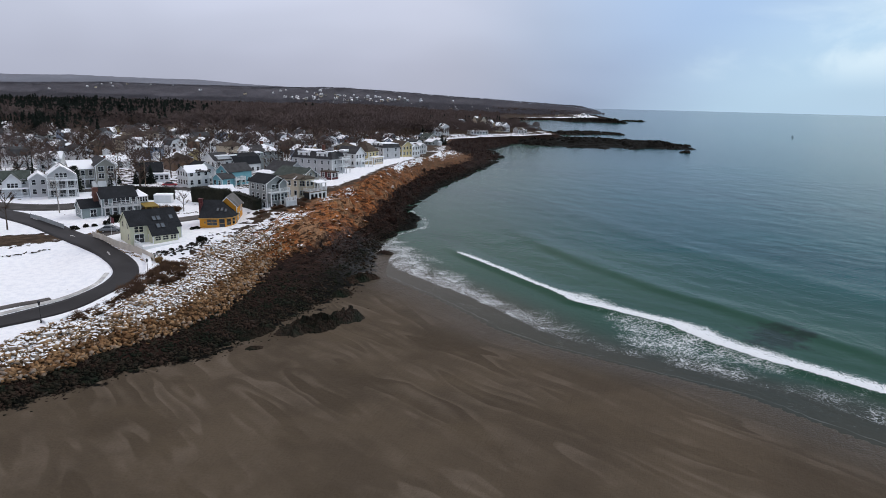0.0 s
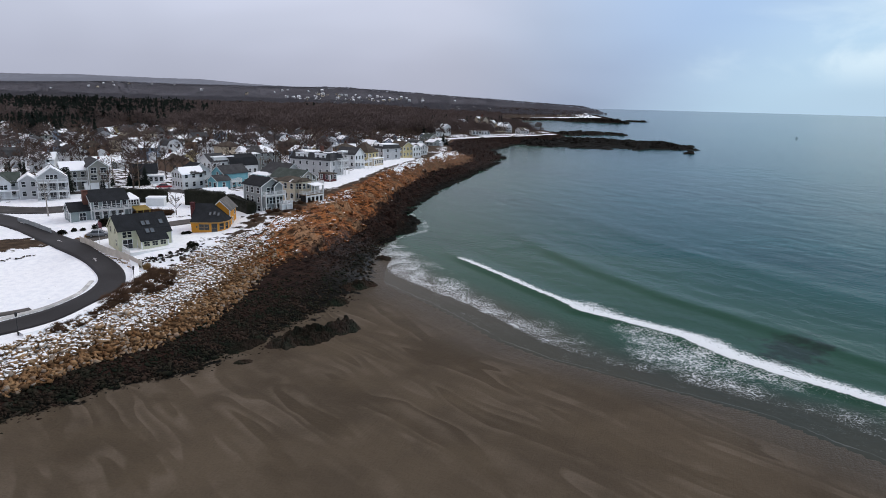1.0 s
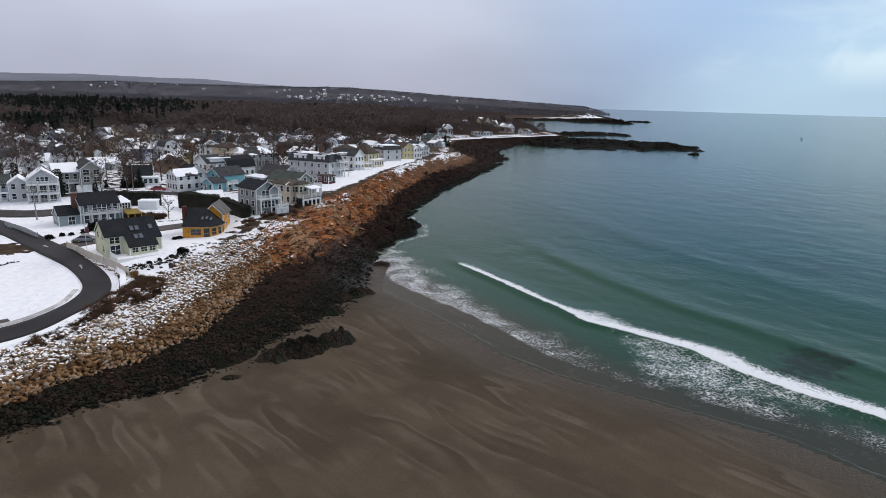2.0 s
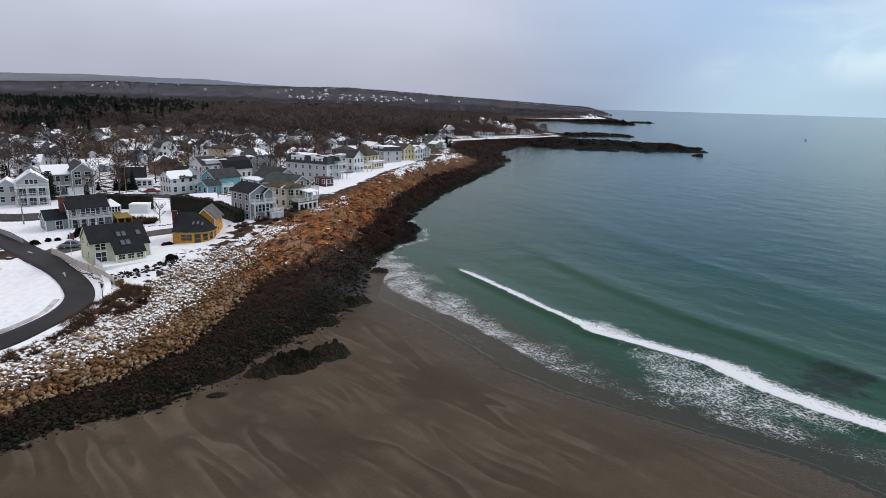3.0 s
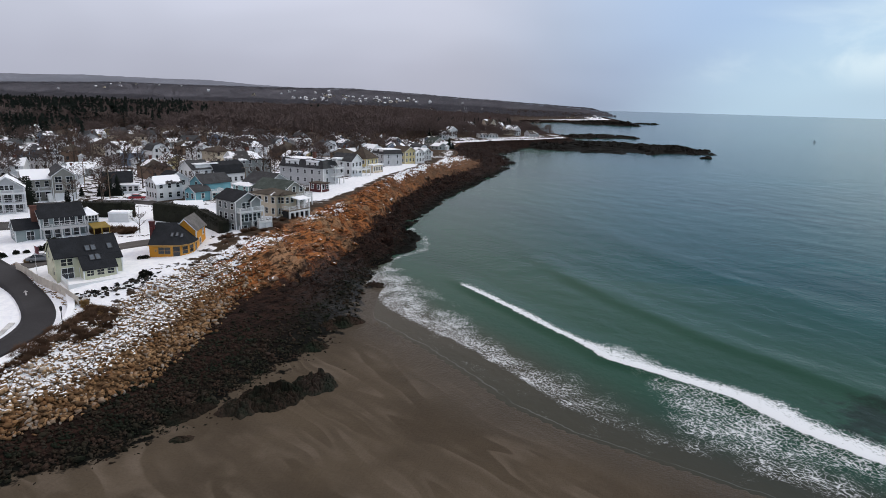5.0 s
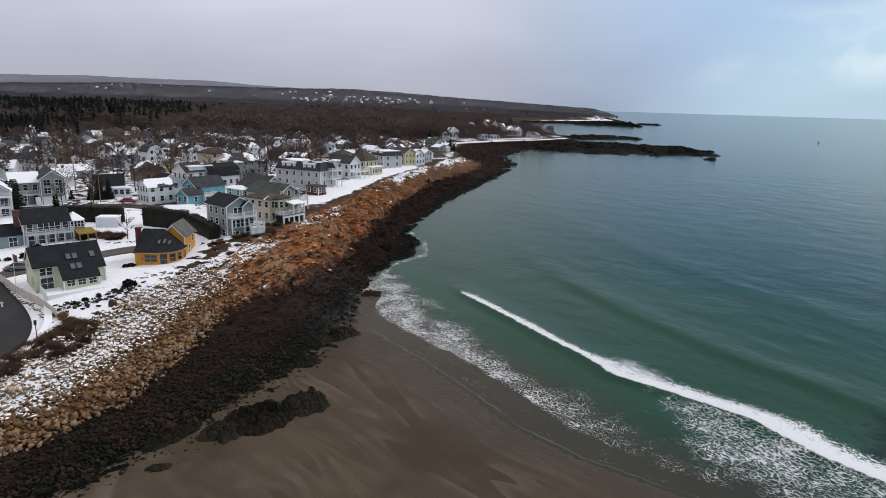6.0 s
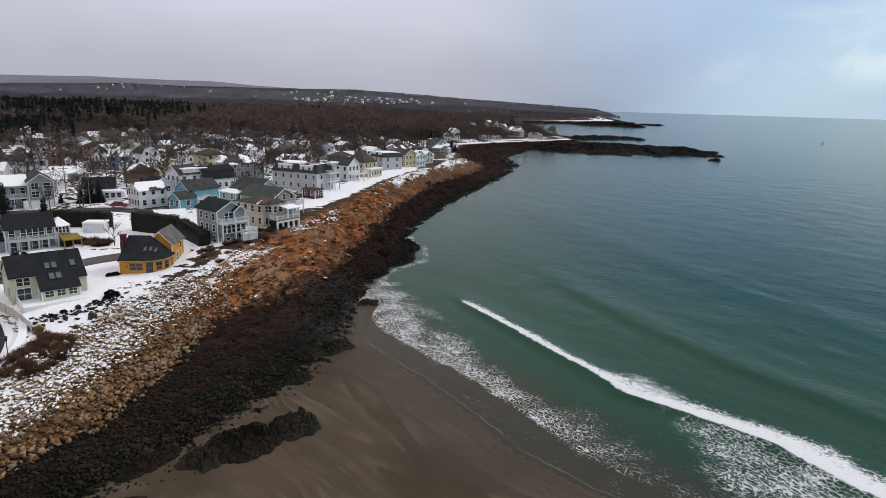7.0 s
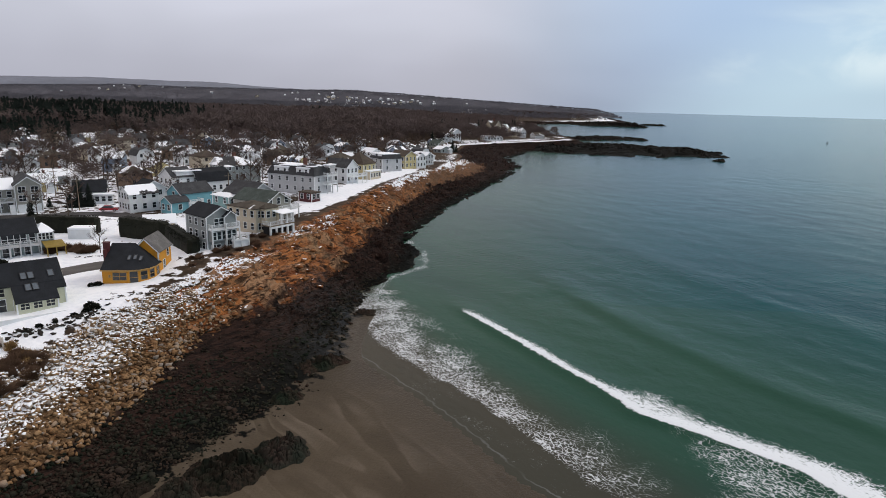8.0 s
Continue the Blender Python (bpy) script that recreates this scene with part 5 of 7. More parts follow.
simple_house(4.0, 700.0, 30, "large cream gabled mansion among headland trees", [W(0, 0, 14, 12, 8.5, 5.0, s_beige, m_roof_patch, win=(("F", 4, 3), ("L", 3, 3))), W(3, -4, 6, 6, 9.5, 4.0, s_beige, m_roof_brown, axis="y", win=(("F", 2, 3),)), W(13, 2, 10, 9, 6.5, 3.5, s_white, m_roof_snowy, win=(("F", 3, 2),))], chim=(7, 6, 10, 16, 1.4))
simple_house(-14.0, 690.0, 50, "white gabled house among headland trees", [W(0, 0, 10, 9, 6.0, 4.0, s_white, m_roof_snowy, axis="y")])
simple_house(24.0, 668.0, 20, "beige gabled house with snowy porch on the headland", [W(0, 0, 13, 10, 5.6, 4.2, s_beige, m_roof_snowy), W(8, -3, 6, 6, 5.6, 3.0, s_white, m_roof_snowy, axis="y")])
simple_house(46.0, 652.0, 35, "low grey house at the end of the headland", [W(0, 0, 11, 8, 3.6, 2.6, s_lgrey, m_roof_patch)])

# ---- the village behind ----
VILLAGE_KINDS = [
    ("white clapboard village house with snowy roof", s_white, m_roof_snowy, "gable", 8, 7, 4.6, 2.2),
    ("light grey village house with dark roof", s_lgrey, m_roof_grey, "gable", 9, 7, 5.0, 2.4),
    ("brown shingled village house with patchy snow", s_brown, m_roof_patch, "hip", 9, 8, 4.4, 2.4),
    ("pale yellow village house with snow-covered roof", s_yellow, m_roof_white, "gable", 8, 7, 3.0, 2.2),
    ("slate blue village house with snowy roof", s_blue, m_roof_snowy, "gable", 7, 7, 5.0, 2.0),
    ("grey low village cottage with snow-covered roof", s_grey, m_roof_white, "gable", 10, 7, 2.8, 1.8),
    ("white tall village house with grey gable", s_white, m_roof_grey, "gambrel", 8, 7, 4.2, 3.0),
    ("beige village house with brown hip roof", s_beige, m_roof_brown, "hip", 9, 9, 5.2, 2.2),
]
rv = random.Random(11)
protos = []
for label, wall, roofm, kind, lx, ly, hh, rise in VILLAGE_KINDS:
    st = 2 if hh > 4 else 1
    for turn in ("x", "y"):
        p = thing("house", 0, 0, 0, label, "house", z=-50, group="village houses")
        add_wing(p, W(-lx / 2, -ly / 2, lx, ly, hh, rise, wall, roofm, axis=turn, roof=kind, win=(("F", 2, st), ("L", 2, st))), True)
        add_wing(p, W(lx / 2 - 3.0, -ly / 2 - 2.0, 2.6, 2.0, 2.4, 0.7, m_white, m_roof_white, axis="y", win=()), True)
        if rv.random() < 0.6:
            add_chimney(p, lx * 0.1, 0.6, hh, hh + rise + 0.9, 0.7)
        protos.append(p)
PLOTS = [(-335, 466), (-262, 354), (-216, 304), (-252, 363), (-237, 376), (-186, 287), (-170, 280), (-216, 364), (-206, 379), (-192, 372), (-205, 291), (-194, 256),
         (-174, 234), (-183, 272), (-172, 376), (-193, 437), (-179, 422), (-110, 218), (-114, 240), (-139, 271), (-176, 449), (-170, 486), (-160, 297), (-140, 321),
         (-123, 332), (-235, 568), (-214, 553), (-137, 431), (-119, 398), (-123, 453), (-103, 390), (-101, 420), (-98, 454), (-84, 412), (-80, 441), (-183, 568),
         (-257, 640), (-126, 574), (-135, 387), (-91, 314), (-76, 280)]
PLOTS2 = [(-62, 475), (-46, 450), (-67, 700), (-34, 580), (-40, 528), (-62, 310), (-66, 335), (-58, 362),
          (-70, 385), (-48, 388), (-55, 415), (-110, 285), (-125, 300), (-100, 345), (-150, 345), (-160, 400), (-210, 330), (-235, 320), (-230, 270), (-250, 300), (-160, 250),
          (-34, 372), (-38, 394), (-44, 430), (-36, 412), (-58, 498), (-50, 340), (-62, 360), (-30, 478), (-28, 508), (-140, 240), (-135, 225), (-210, 232), (-240, 240), (-280, 300), (-300, 340), (-290, 390), (-260, 420), (-310, 430), (-225, 410), (-240, 455), (-120, 265)]
taken = [(-107, 210), (-84, 250), (-80, 230), (-90, 224), (-72, 198), (-60, 188), (-48, 190), (-48, 235), (-40, 262), (-114, 180), (-118, 196), (-92, 198)]
plots = list(PLOTS + PLOTS2)
for _ in range(700):
    x, y = rv.uniform(-380, -70), rv.uniform(205, 520)
    if x > along(BANK, y) - 30 or x < -0.75 * y - 10:
        continue
    plots.append((x, y))
for k, (x, y) in enumerate(plots):
    if any((x - a) ** 2 + (y - b) ** 2 < (150 if k < len(PLOTS) + len(PLOTS2) else 280) for a, b in taken):
        continue
    if k >= len(PLOTS) + len(PLOTS2) and len(taken) > 175:
        break
    taken.append((x, y))
    copy_thing(rv.choice(protos), pose(x, y, gz(x, y), 0, 0, rv.choice((35, 50, 55, 60, 140, 145, 20)) + rv.uniform(-6, 6)))
for p in protos:
    for o in list(p.children_recursive):
        bpy.data.objects.remove(o)
    bpy.data.objects.remove(p)

# ---- trees and shrubs ----
def tri_mesh(name, V, F, mats, mat_index=None):
    """A mesh of triangles from arrays."""
    me = bpy.data.meshes.new(name)
    V, F = np.asarray(V, np.float32), np.asarray(F, np.int32)
    me.vertices.add(len(V))
    me.vertices.foreach_set("co", V.ravel())
    me.loops.add(F.size)
    me.loops.foreach_set("vertex_index", F.ravel())
    me.polygons.add(len(F))
    me.polygons.foreach_set("loop_start", np.arange(0, F.size, 3, dtype=np.int32))
    for m in mats:
        me.materials.append(m)
    if mat_index is not None:
        me.polygons.foreach_set("material_index", np.asarray(mat_index, np.int32))
    me.update(calc_edges=True)
    return me


def limb(V, F, p, q, r0, r1):
    """A three-sided tapering stick."""
    v, _ = tube(p, q, r0, r1, 3)
    k = len(V)
    V.extend(v)
    for a in range(3):
        b = (a + 1) % 3
        F.extend([(k + a, k + b, k + 3 + b), (k + a, k + 3 + b, k + 3 + a)])


def bare_tree(rng, height, spread_, twigs=3, fine=5):
    """Trunk and crown of a leafless tree."""
    tv, tf, cv, cf = [], [], [], []
    lean = Vector((rng.uniform(-0.06, 0.06), rng.uniform(-0.06, 0.06), 1))
    top = lean * height * 0.55
    limb(tv, tf, (0, 0, -0.6), tuple(top * 0.5), height * 0.022, height * 0.016)
    limb(tv, tf, tuple(top * 0.5), tuple(lean * height * 0.95), height * 0.016, height * 0.004)
    for k in range(9):
        p = lean * height * rng.uniform(0.22, 0.72)
        a = k * 2.4 + rng.uniform(-0.4, 0.4)
        ln = spread_ * rng.uniform(0.6, 1.0) * (1.15 - p.z / height * 0.6)
        q = p + Vector((math.cos(a) * ln * 0.75, math.sin(a) * ln * 0.75, ln * rng.uniform(0.55, 1.0)))
        limb(tv, tf, tuple(p), tuple(q), height * 0.009, height * 0.004)
        for j in range(twigs):
            s = p.lerp(q, rng.uniform(0.35, 1.0))
            b = a + rng.uniform(-1.2, 1.2)
            l2 = ln * rng.uniform(0.3, 0.6)
            e = s + Vector((math.cos(b) * l2 * 0.7, math.sin(b) * l2 * 0.7, l2 * rng.uniform(0.3, 1.0)))
            limb(cv, cf, tuple(s), tuple(e), height * 0.0032, height * 0.0012)
            for i in range(fine):
                s2 = s.lerp(e, rng.uniform(0.3, 1.0))
                d = Vector((rng.gauss(0, 1), rng.gauss(0, 1), rng.uniform(0.1, 1.4))).normalized() * l2 * rng.uniform(0.3, 0.7)
                w = d.orthogonal().normalized() * height * 0.0026
                k0 = len(cv)
                cv.extend([tuple(s2 - w), tuple(s2 + w), tuple(s2 + d)])
                cf.append((k0, k0 + 1, k0 + 2))
    return (tv, tf), (cv, cf)


def conifer(rng, height, radius, col=False):
    """Trunk and tiers of drooping needle sprays; col: a narrow column."""
    tv, tf, cv, cf = [], [], [], []
    limb(tv, tf, (0, 0, -0.5), (0, 0, height * 0.95), height * 0.018, 0.02)
    tiers = 16
    for k in range(tiers):
        f = k / tiers
        z = height * (0.06 + 0.92 * f)
        r = radius * ((1 - f) ** (0.35 if col else 0.85)) * rng.uniform(0.8, 1.1) + 0.12
        n = 13
        for j in range(n):
            a = 2 * math.pi * (j + rng.random()) / n
            c, s = math.cos(a), math.sin(a)
            rr = r * rng.uniform(0.65, 1.12)
            w = max(0.16, rr * 0.34)
            droop = -rr * (0.05 if col else 0.30) * rng.uniform(0.4, 1.3) + (height * 0.05 if col else 0)
            i = len(cv)
            cv.extend([(c * rr * 0.05, s * rr * 0.05, z + height * 0.05), (c * rr - s * w, s * rr + c * w, z + droop), (c * rr * 1.06, s * rr * 1.06, z + droop + 0.15), (c * rr + s * w, s * rr - c * w, z + droop - 0.1)])
            cf.extend([(i, i + 1, i + 2), (i, i + 2, i + 3)])
    return (tv, tf), (cv, cf)


def scatter_leaves(rng, n, place, size):
    """n small leaf clumps; place() gives a point and an outward way."""
    V, F = [], []
    for _ in range(n):
        p, d = place()
        a = Vector((rng.gauss(0, 1), rng.gauss(0, 1), rng.gauss(0, 1))).normalized()
        b = a.cross(Vector(d)).normalized() * size * rng.uniform(0.5, 1.2)
        c = Vector(d) * size * rng.uniform(0.4, 1.2) + a * size * 0.4
        k = len(V)
        p = Vector(p)
        V.extend([tuple(p - b), tuple(p + b), tuple(p + c)])
        F.append((k, k + 1, k + 2))
    return V, F


rt = random.Random(3)
TREES = []
for k in range(5):
    hgt = (9, 11, 8, 12, 10)[k]
    t_, c_ = bare_tree(rt, hgt, hgt * 0.42, 6, 18)
    TREES.append((tri_mesh("trunk", *t_, [m_bark]), tri_mesh("crown", *c_, [m_twig])))
PINES = []
for k in range(3):
    t_, c_ = conifer(rt, (9, 12, 7)[k], (2.4, 3.0, 2.2)[k])
    PINES.append((tri_mesh("trunk", *t_, [m_bark]), tri_mesh("crown", *c_, [m_pine])))
t_, c_ = conifer(rt, 5.5, 1.25, True)
COLUMN = (tri_mesh("trunk", *t_, [m_bark]), tri_mesh("crown", *c_, [m_pine]))


def plant(meshes, name, x, y, scale, label, category, group="", mats=None):
    e = thing(name, x, y, rt.uniform(0, 360), label, category, group=group)
    e.scale = (scale, scale, scale)
    for nm, me in zip(("trunk", "crown"), meshes):
        child(nm, me, e, Matrix.Identity(4))
    return e


# standing alone near the road and in the gardens
plant(TREES[1], "tree", -102.8, 131.8, 0.85, "bare dark spreading tree in the snowy verge", "tree")
t_, c_ = bare_tree(rt, 10, 3.4, 4, 6)
plant((tri_mesh("trunk", *t_, [m_birch]), tri_mesh("crown", *c_, [m_birch])), "tree", -103.3, 151.0, 1.0, "pale-barked leafless birch in a snowy garden", "tree")
plant(TREES[2], "tree", -72.9, 154.5, 0.75, "small dark leafless tree in a snowy garden", "tree")
for x, y, s in ((-121.5, 182.0, 1.3), (-117.6, 180.4, 1.45), (-119.0, 178.8, 1.2), (-120.0, 184.6, 1.4), (-155.2, 199.6, 1.0), (-152.3, 203.7, 1.0), (-149, 206, 1.1), (-158, 196, 1.0), (-110, 186, 0.7)):
    plant(COLUMN, "conifer", x, y, s, "dense dark green columnar conifer", "conifer", "screening conifers")
for x, y, s in ((-109.8, 200.6, 0.62), (-107.9, 201.8, 0.68), (-105.9, 203.0, 0.55), (-115.3, 200.3, 0.4), (-71, 262, 0.9), (-66, 270, 0.7), (-60, 300, 0.6), (-20, 660, 0.9), (-9, 720, 1.2), (-30, 640, 0.9), (-24, 690, 1.0), (26, 705, 1.1), (38, 690, 0.8), (-44, 560, 0.9), (-25, 520, 0.9), (-21, 494, 0.8), (-24, 498, 0.9)):
    plant(PINES[rt.randrange(3)], "conifer", x, y, s, "dark green conifer among the houses", "conifer", "village conifers")
placed = 0
for _ in range(900):
    x, y = rt.uniform(-370, -20), rt.uniform(175, 520)
    if x > along(BANK, y) - 22 or x < -0.76 * y - 5 or min((x - a) ** 2 + (y - b) ** 2 for a, b in taken) < 40:
        continue
    if y < 215 and x > -100:
        continue
    plant(TREES[rt.randrange(5)], "tree", x, y, rt.uniform(0.75, 1.15), "bare grey-brown deciduous tree among the houses", "tree", "village trees")
    placed += 1
    if placed > 300:
        break


def hedge(x0, y0, x1, y1, width, height, label):
    """A clipped hedge with a rounded, leafy skin."""
    ln = math.hypot(x1 - x0, y1 - y0)
    h = thing("hedge", x0, y0, math.degrees(math.atan2(y1 - y0, x1 - x0)), label, "hedge", z=min(gz(x0, y0), gz(x1, y1)) - 0.2)
    nx, nv = max(6, int(ln / 0.5)), 14
    V = []
    for i in range(nx + 1):
        u = i / nx
        end = min(1.0, min(u, 1 - u) * ln / 0.9 + 0.35)
        for j in range(nv + 1):
            a = math.pi * j / nv
            yy = -math.cos(a)
            zz = math.sin(a)
            p = 0.28
            yy = math.copysign(abs(yy) ** p, yy) * width / 2 * end
            zz = abs(zz) ** p * height * (0.8 + 0.2 * end)
            n = noise.noise((u * ln * 0.9 + x0, yy * 1.1, zz * 1.1)) * 0.22
            V.append((u * ln, yy * (1 + n * 0.5), zz * (1 + n * 0.18)))
    F = [(i * (nv + 1) + j, (i + 1) * (nv + 1) + j, (i + 1) * (nv + 1) + j + 1, i * (nv + 1) + j + 1) for i in range(nx) for j in range(nv)]
    F += [tuple(range(nv, -1, -1)), tuple(nx * (nv + 1) + j for j in range(nv + 1))]
    part("inner_growth", (V, F), m_hedge, h)
    rg = random.Random(int(abs(x0) * 10))

    def spot():
        p = Vector(V[rg.randrange(len(V))]) + Vector((rg.uniform(-0.3, 0.3), rg.uniform(-0.1, 0.1), rg.uniform(-0.15, 0.15)))
        return p, Vector((rg.gauss(0, 0.4), p.y, max(0.1, p.z - height * 0.5))).normalized()
    lv, lf = scatter_leaves(rg, int(ln * height * 26), spot, 0.16)
    child("foliage", tri_mesh("foliage", lv, lf, [m_hedge]), h, Matrix.Identity(4))


hedge(-63.0, 162.6, -52.0, 149.9, 2.4, 3.6, "thick dark clipped hedge beside the grey house")
hedge(-76.5, 168.3, -64.8, 164.8, 2.8, 4.2, "tall dark brown-green hedge behind the garden")
hedge(-97.5, 168.5, -82.5, 170.0, 2.4, 3.8, "long low dark hedge along the street")


def shrub_mesh(rng, n, rx, rz, w, mat):
    V, F = [], []
    for _ in range(n):
        a, f = rng.uniform(0, 2 * math.pi), rng.random() ** 0.6
        b = Vector((math.cos(a) * rx * f * 0.55, math.sin(a) * rx * f * 0.55, rng.uniform(-0.1, 0.25 * rz)))
        d = Vector((math.cos(a) * f * rx * rng.uniform(0.2, 0.8) + rng.gauss(0, 0.15), math.sin(a) * f * rx * rng.uniform(0.2, 0.8) + rng.gauss(0, 0.15), rz * rng.uniform(0.35, 1.0) * (1.1 - 0.6 * f)))
        s = d.orthogonal().normalized() * w * rng.uniform(0.6, 1.5)
        k = len(V)
        V.extend([tuple(b - s), tuple(b + s), tuple(b + d)])
        F.append((k, k + 1, k + 2))
    return tri_mesh("crown", V, F, [mat])


m_straw = brushwood("dry_grass", (0.26, 0.15, 0.06), (0.34, 0.22, 0.10), 0.5)
STRAWS = [shrub_mesh(rt, 420, 1.0, 1.3, 0.03, m_straw) for _ in range(2)]
SHRUBS = [shrub_mesh(rt, 420, 1.3, 1.3, 0.035, m_scrub) for _ in range(3)]


def dome_bush(rng, n):
    """A dense evergreen bush: leaf clumps over a lumpy dome."""
    def spot():
        d = Vector((rng.gauss(0, 1), rng.gauss(0, 1), abs(rng.gauss(0, 1)) * 0.9)).normalized()
        lump = 0.75 + 0.35 * noise.noise(d * 1.7 + Vector((n * 0.01, 0, 0)))
        return d * lump * rng.uniform(0.7, 1.0), d
    V, F = scatter_leaves(rng, n, spot, 0.17)
    return tri_mesh("crown", V, F, [m_hedge])


GREENS = [dome_bush(rt, 620), dome_bush(rt, 700)]


def bush(mesh, x, y, s, label, group=""):
    e = thing("bush", x, y, rt.uniform(0, 360), label, "bush", group=group)
    e.scale = (s, s, s * rt.uniform(0.8, 1.15))
    child("crown", mesh, e, Matrix.Identity(4))


for k in range(105):
    y = rt.uniform(95, 111)
    x = along(BANK, y) - rt.uniform(-2.6, 3.4) - (0.8 if y < 100 else 0)
    if x < along([(90, -57.5), (100, -56.8), (108, -58.3), (116, -58)], y):
        continue
    bush(SHRUBS[k % 3], x, y, rt.uniform(0.55, 1.05), "leafless reddish-brown bush at the top of the rocks", "bank bushes")
for k in range(46):
    y = rt.uniform(84, 98)
    bush(SHRUBS[k % 3], along(BANK, y) - abs(rt.gauss(0, 1.3)) + 1.2, y, rt.uniform(0.35, 0.75), "low leafless brown scrub at the road's edge", "bank bushes")
for k in range(13):
    u = k / 12
    bush(STRAWS[k % 2], -59.6 + 6.0 * u + rt.gauss(0, 0.3), 112.6 - 3.4 * u + rt.gauss(0, 0.3), rt.uniform(0.5, 0.85), "clump of golden dry ornamental grass", "dry grass clumps")
for x, y, s in ((-81.0, 130.6, 0.8), (-80.2, 131.6, 0.7), (-79.0, 133.4, 0.8), (-82.2, 129.2, 0.6)):
    bush(STRAWS[0], x, y, s, "clump of rusty dry ornamental grass", "dry grass clumps")
bush(GREENS[1], -84.3, 143.0, 2.0, "large rounded dark evergreen bush by the veranda", "garden bushes")
for x, y, s in ((-89.3, 134.8, 1.1), (-88.2, 137.3, 0.8), (-86.5, 137.9, 0.7), (-84.5, 139.6, 1.2), (-83.4, 141.3, 1.1)):
    bush(GREENS[rt.randrange(2)], x, y, s, "rounded dark evergreen bush edged with snow", "garden bushes")
for k in range(26):
    bush(SHRUBS[k % 3], -79.0 + rt.uniform(-3.8, 4.2), 154.6 + rt.uniform(-2.2, 2.4), rt.uniform(0.8, 1.25), "leafless brown garden bush", "garden bushes")
for k in range(26):
    y = rt.uniform(140, 180)
    bush(SHRUBS[k % 3], along(BANK, y) - rt.uniform(-1, 5), y, rt.uniform(0.4, 0.9), "low brown scrub bush on the bank", "bank bushes")
for k, (x, y, s) in enumerate(((-59.5, 116.2, 0.5), (-58.6, 117.4, 0.6), (-57.3, 118.8, 0.5), (-56.2, 121.2, 0.6), (-55.3, 122.6, 0.8), (-54.7, 123.6, 0.9), (-55.6, 124.0, 1.0), (-60.6, 134.0, 0.8), (-61.4, 133.4, 0.7))):
    bush(GREENS[k % 2], x, y, s, "low dark evergreen shrub in the snowy garden", "garden bushes")

# ---- rocks ----
rr = random.Random(21)


def rock_shape(rng, n=10, flat=0.72, sharp=0.48):
    """An angular boulder: the hull of a few points round an ellipsoid."""
    bm = bmesh.new()
    for _ in range(n):
        d = Vector((rng.gauss(0, 1), rng.gauss(0, 1), rng.gauss(0, 1))).normalized() * rng.uniform(1 - sharp, 1)
        bm.verts.new((d.x, d.y * 0.8, d.z * flat))
    out = bmesh.ops.convex_hull(bm, input=bm.verts)
    loose = [v for v in bm.verts if not v.link_faces]
    for v in loose:
        bm.verts.remove(v)
    bmesh.ops.triangulate(bm, faces=bm.faces)
    bm.verts.index_update()
    V = np.array([v.co[:] for v in bm.verts])
    F = np.array([[v.index for v in f.verts] for f in bm.faces])
    bm.free()
    return V, F


ROCKS = [rock_shape(rr) for _ in range(10)]
SLABS = [rock_shape(rr, 12, 0.42, 0.3) for _ in range(8)]


def strewn(name, shapes, places, mat, parent=None, label=""):
    """Many rocks as one mesh: places are (x, y, z, size, stretch, turn, tilt)."""
    Vs, Fs, k = [], [], 0
    for x, y, z, s, st, turn, tilt in places:
        V, F = shapes[rr.randrange(len(shapes))]
        R = np.array(Euler((tilt, rr.uniform(-0.3, 0.3), turn)).to_matrix())
        Vs.append((V * np.array([s * st, s, s])) @ R.T + np.array([x, y, z]))
        Fs.append(F + k)
        k += len(V)
    ob = new(name, tri_mesh(name, np.concatenate(Vs), np.concatenate(Fs), [mat]))
    ob.parent = parent
    if label:
        tagged(ob, label)
    return ob


def across(y, s):
    """The place at s across the coast (0 bank, 1 weed, 2 foot)."""
    return float(np.interp(s, (-1, 0, 1, 2, 3), (along(BANK, y) - 10, along(BANK, y), along(WEED, y), along(FOOT, y), along(FOOT, y) + 10)))


# the revetment below the road
revetment = thing("revetment", -52, 95, 0, "sloping revetment of tan boulders dusted with snow", "revetment", kind="structure")
inv = revetment.matrix_world.inverted()
upper, lower = [], []
for _ in range(6600):
    y = rr.uniform(58, 140)
    s = rr.uniform(-0.06, 1.04) + rr.gauss(0, 0.05)
    if y > 126 and rr.random() < (y - 126) / 14:
        continue
    x = across(y, s)
    size = rr.uniform(0.22, 0.56) * (1.15 if y < 90 else 1.0) * (1.35 if rr.random() < 0.10 else 1)
    p = (x, y, gz(x, y) + size * 0.34, size, rr.uniform(1.0, 1.5), rr.uniform(0, 6.28), rr.uniform(-0.5, 0.5))
    (lower if s > 0.60 + rr.uniform(-0.14, 0.14) else upper).append(p)
upper.sort(key=lambda p: -p[3] * (2 if 62 < p[1] < 110 else 1))
rock_meshes = [tri_mesh("boulder", V, F, [m_rip]) for V, F in ROCKS]
for x, y, z, s, st, turn, tilt in upper[:290]:
    b = new("boulder", rock_meshes[rr.randrange(len(rock_meshes))])
    b.parent = revetment
    b.matrix_basis = inv @ Matrix.LocRotScale((x, y, z + 0.1), Euler((tilt, 0.1, turn)), (s * st, s, s))
rest = strewn("rubble", ROCKS, upper[290:], m_rip, None, "snow-dusted tan rubble")
low = strewn("rubble", ROCKS, lower, m_rip_low, None, "bare ochre rubble above the weed line")
for o in (rest, low):
    o.parent = revetment
    o.matrix_parent_inverse = inv
    tagged(o, kind="stuff")

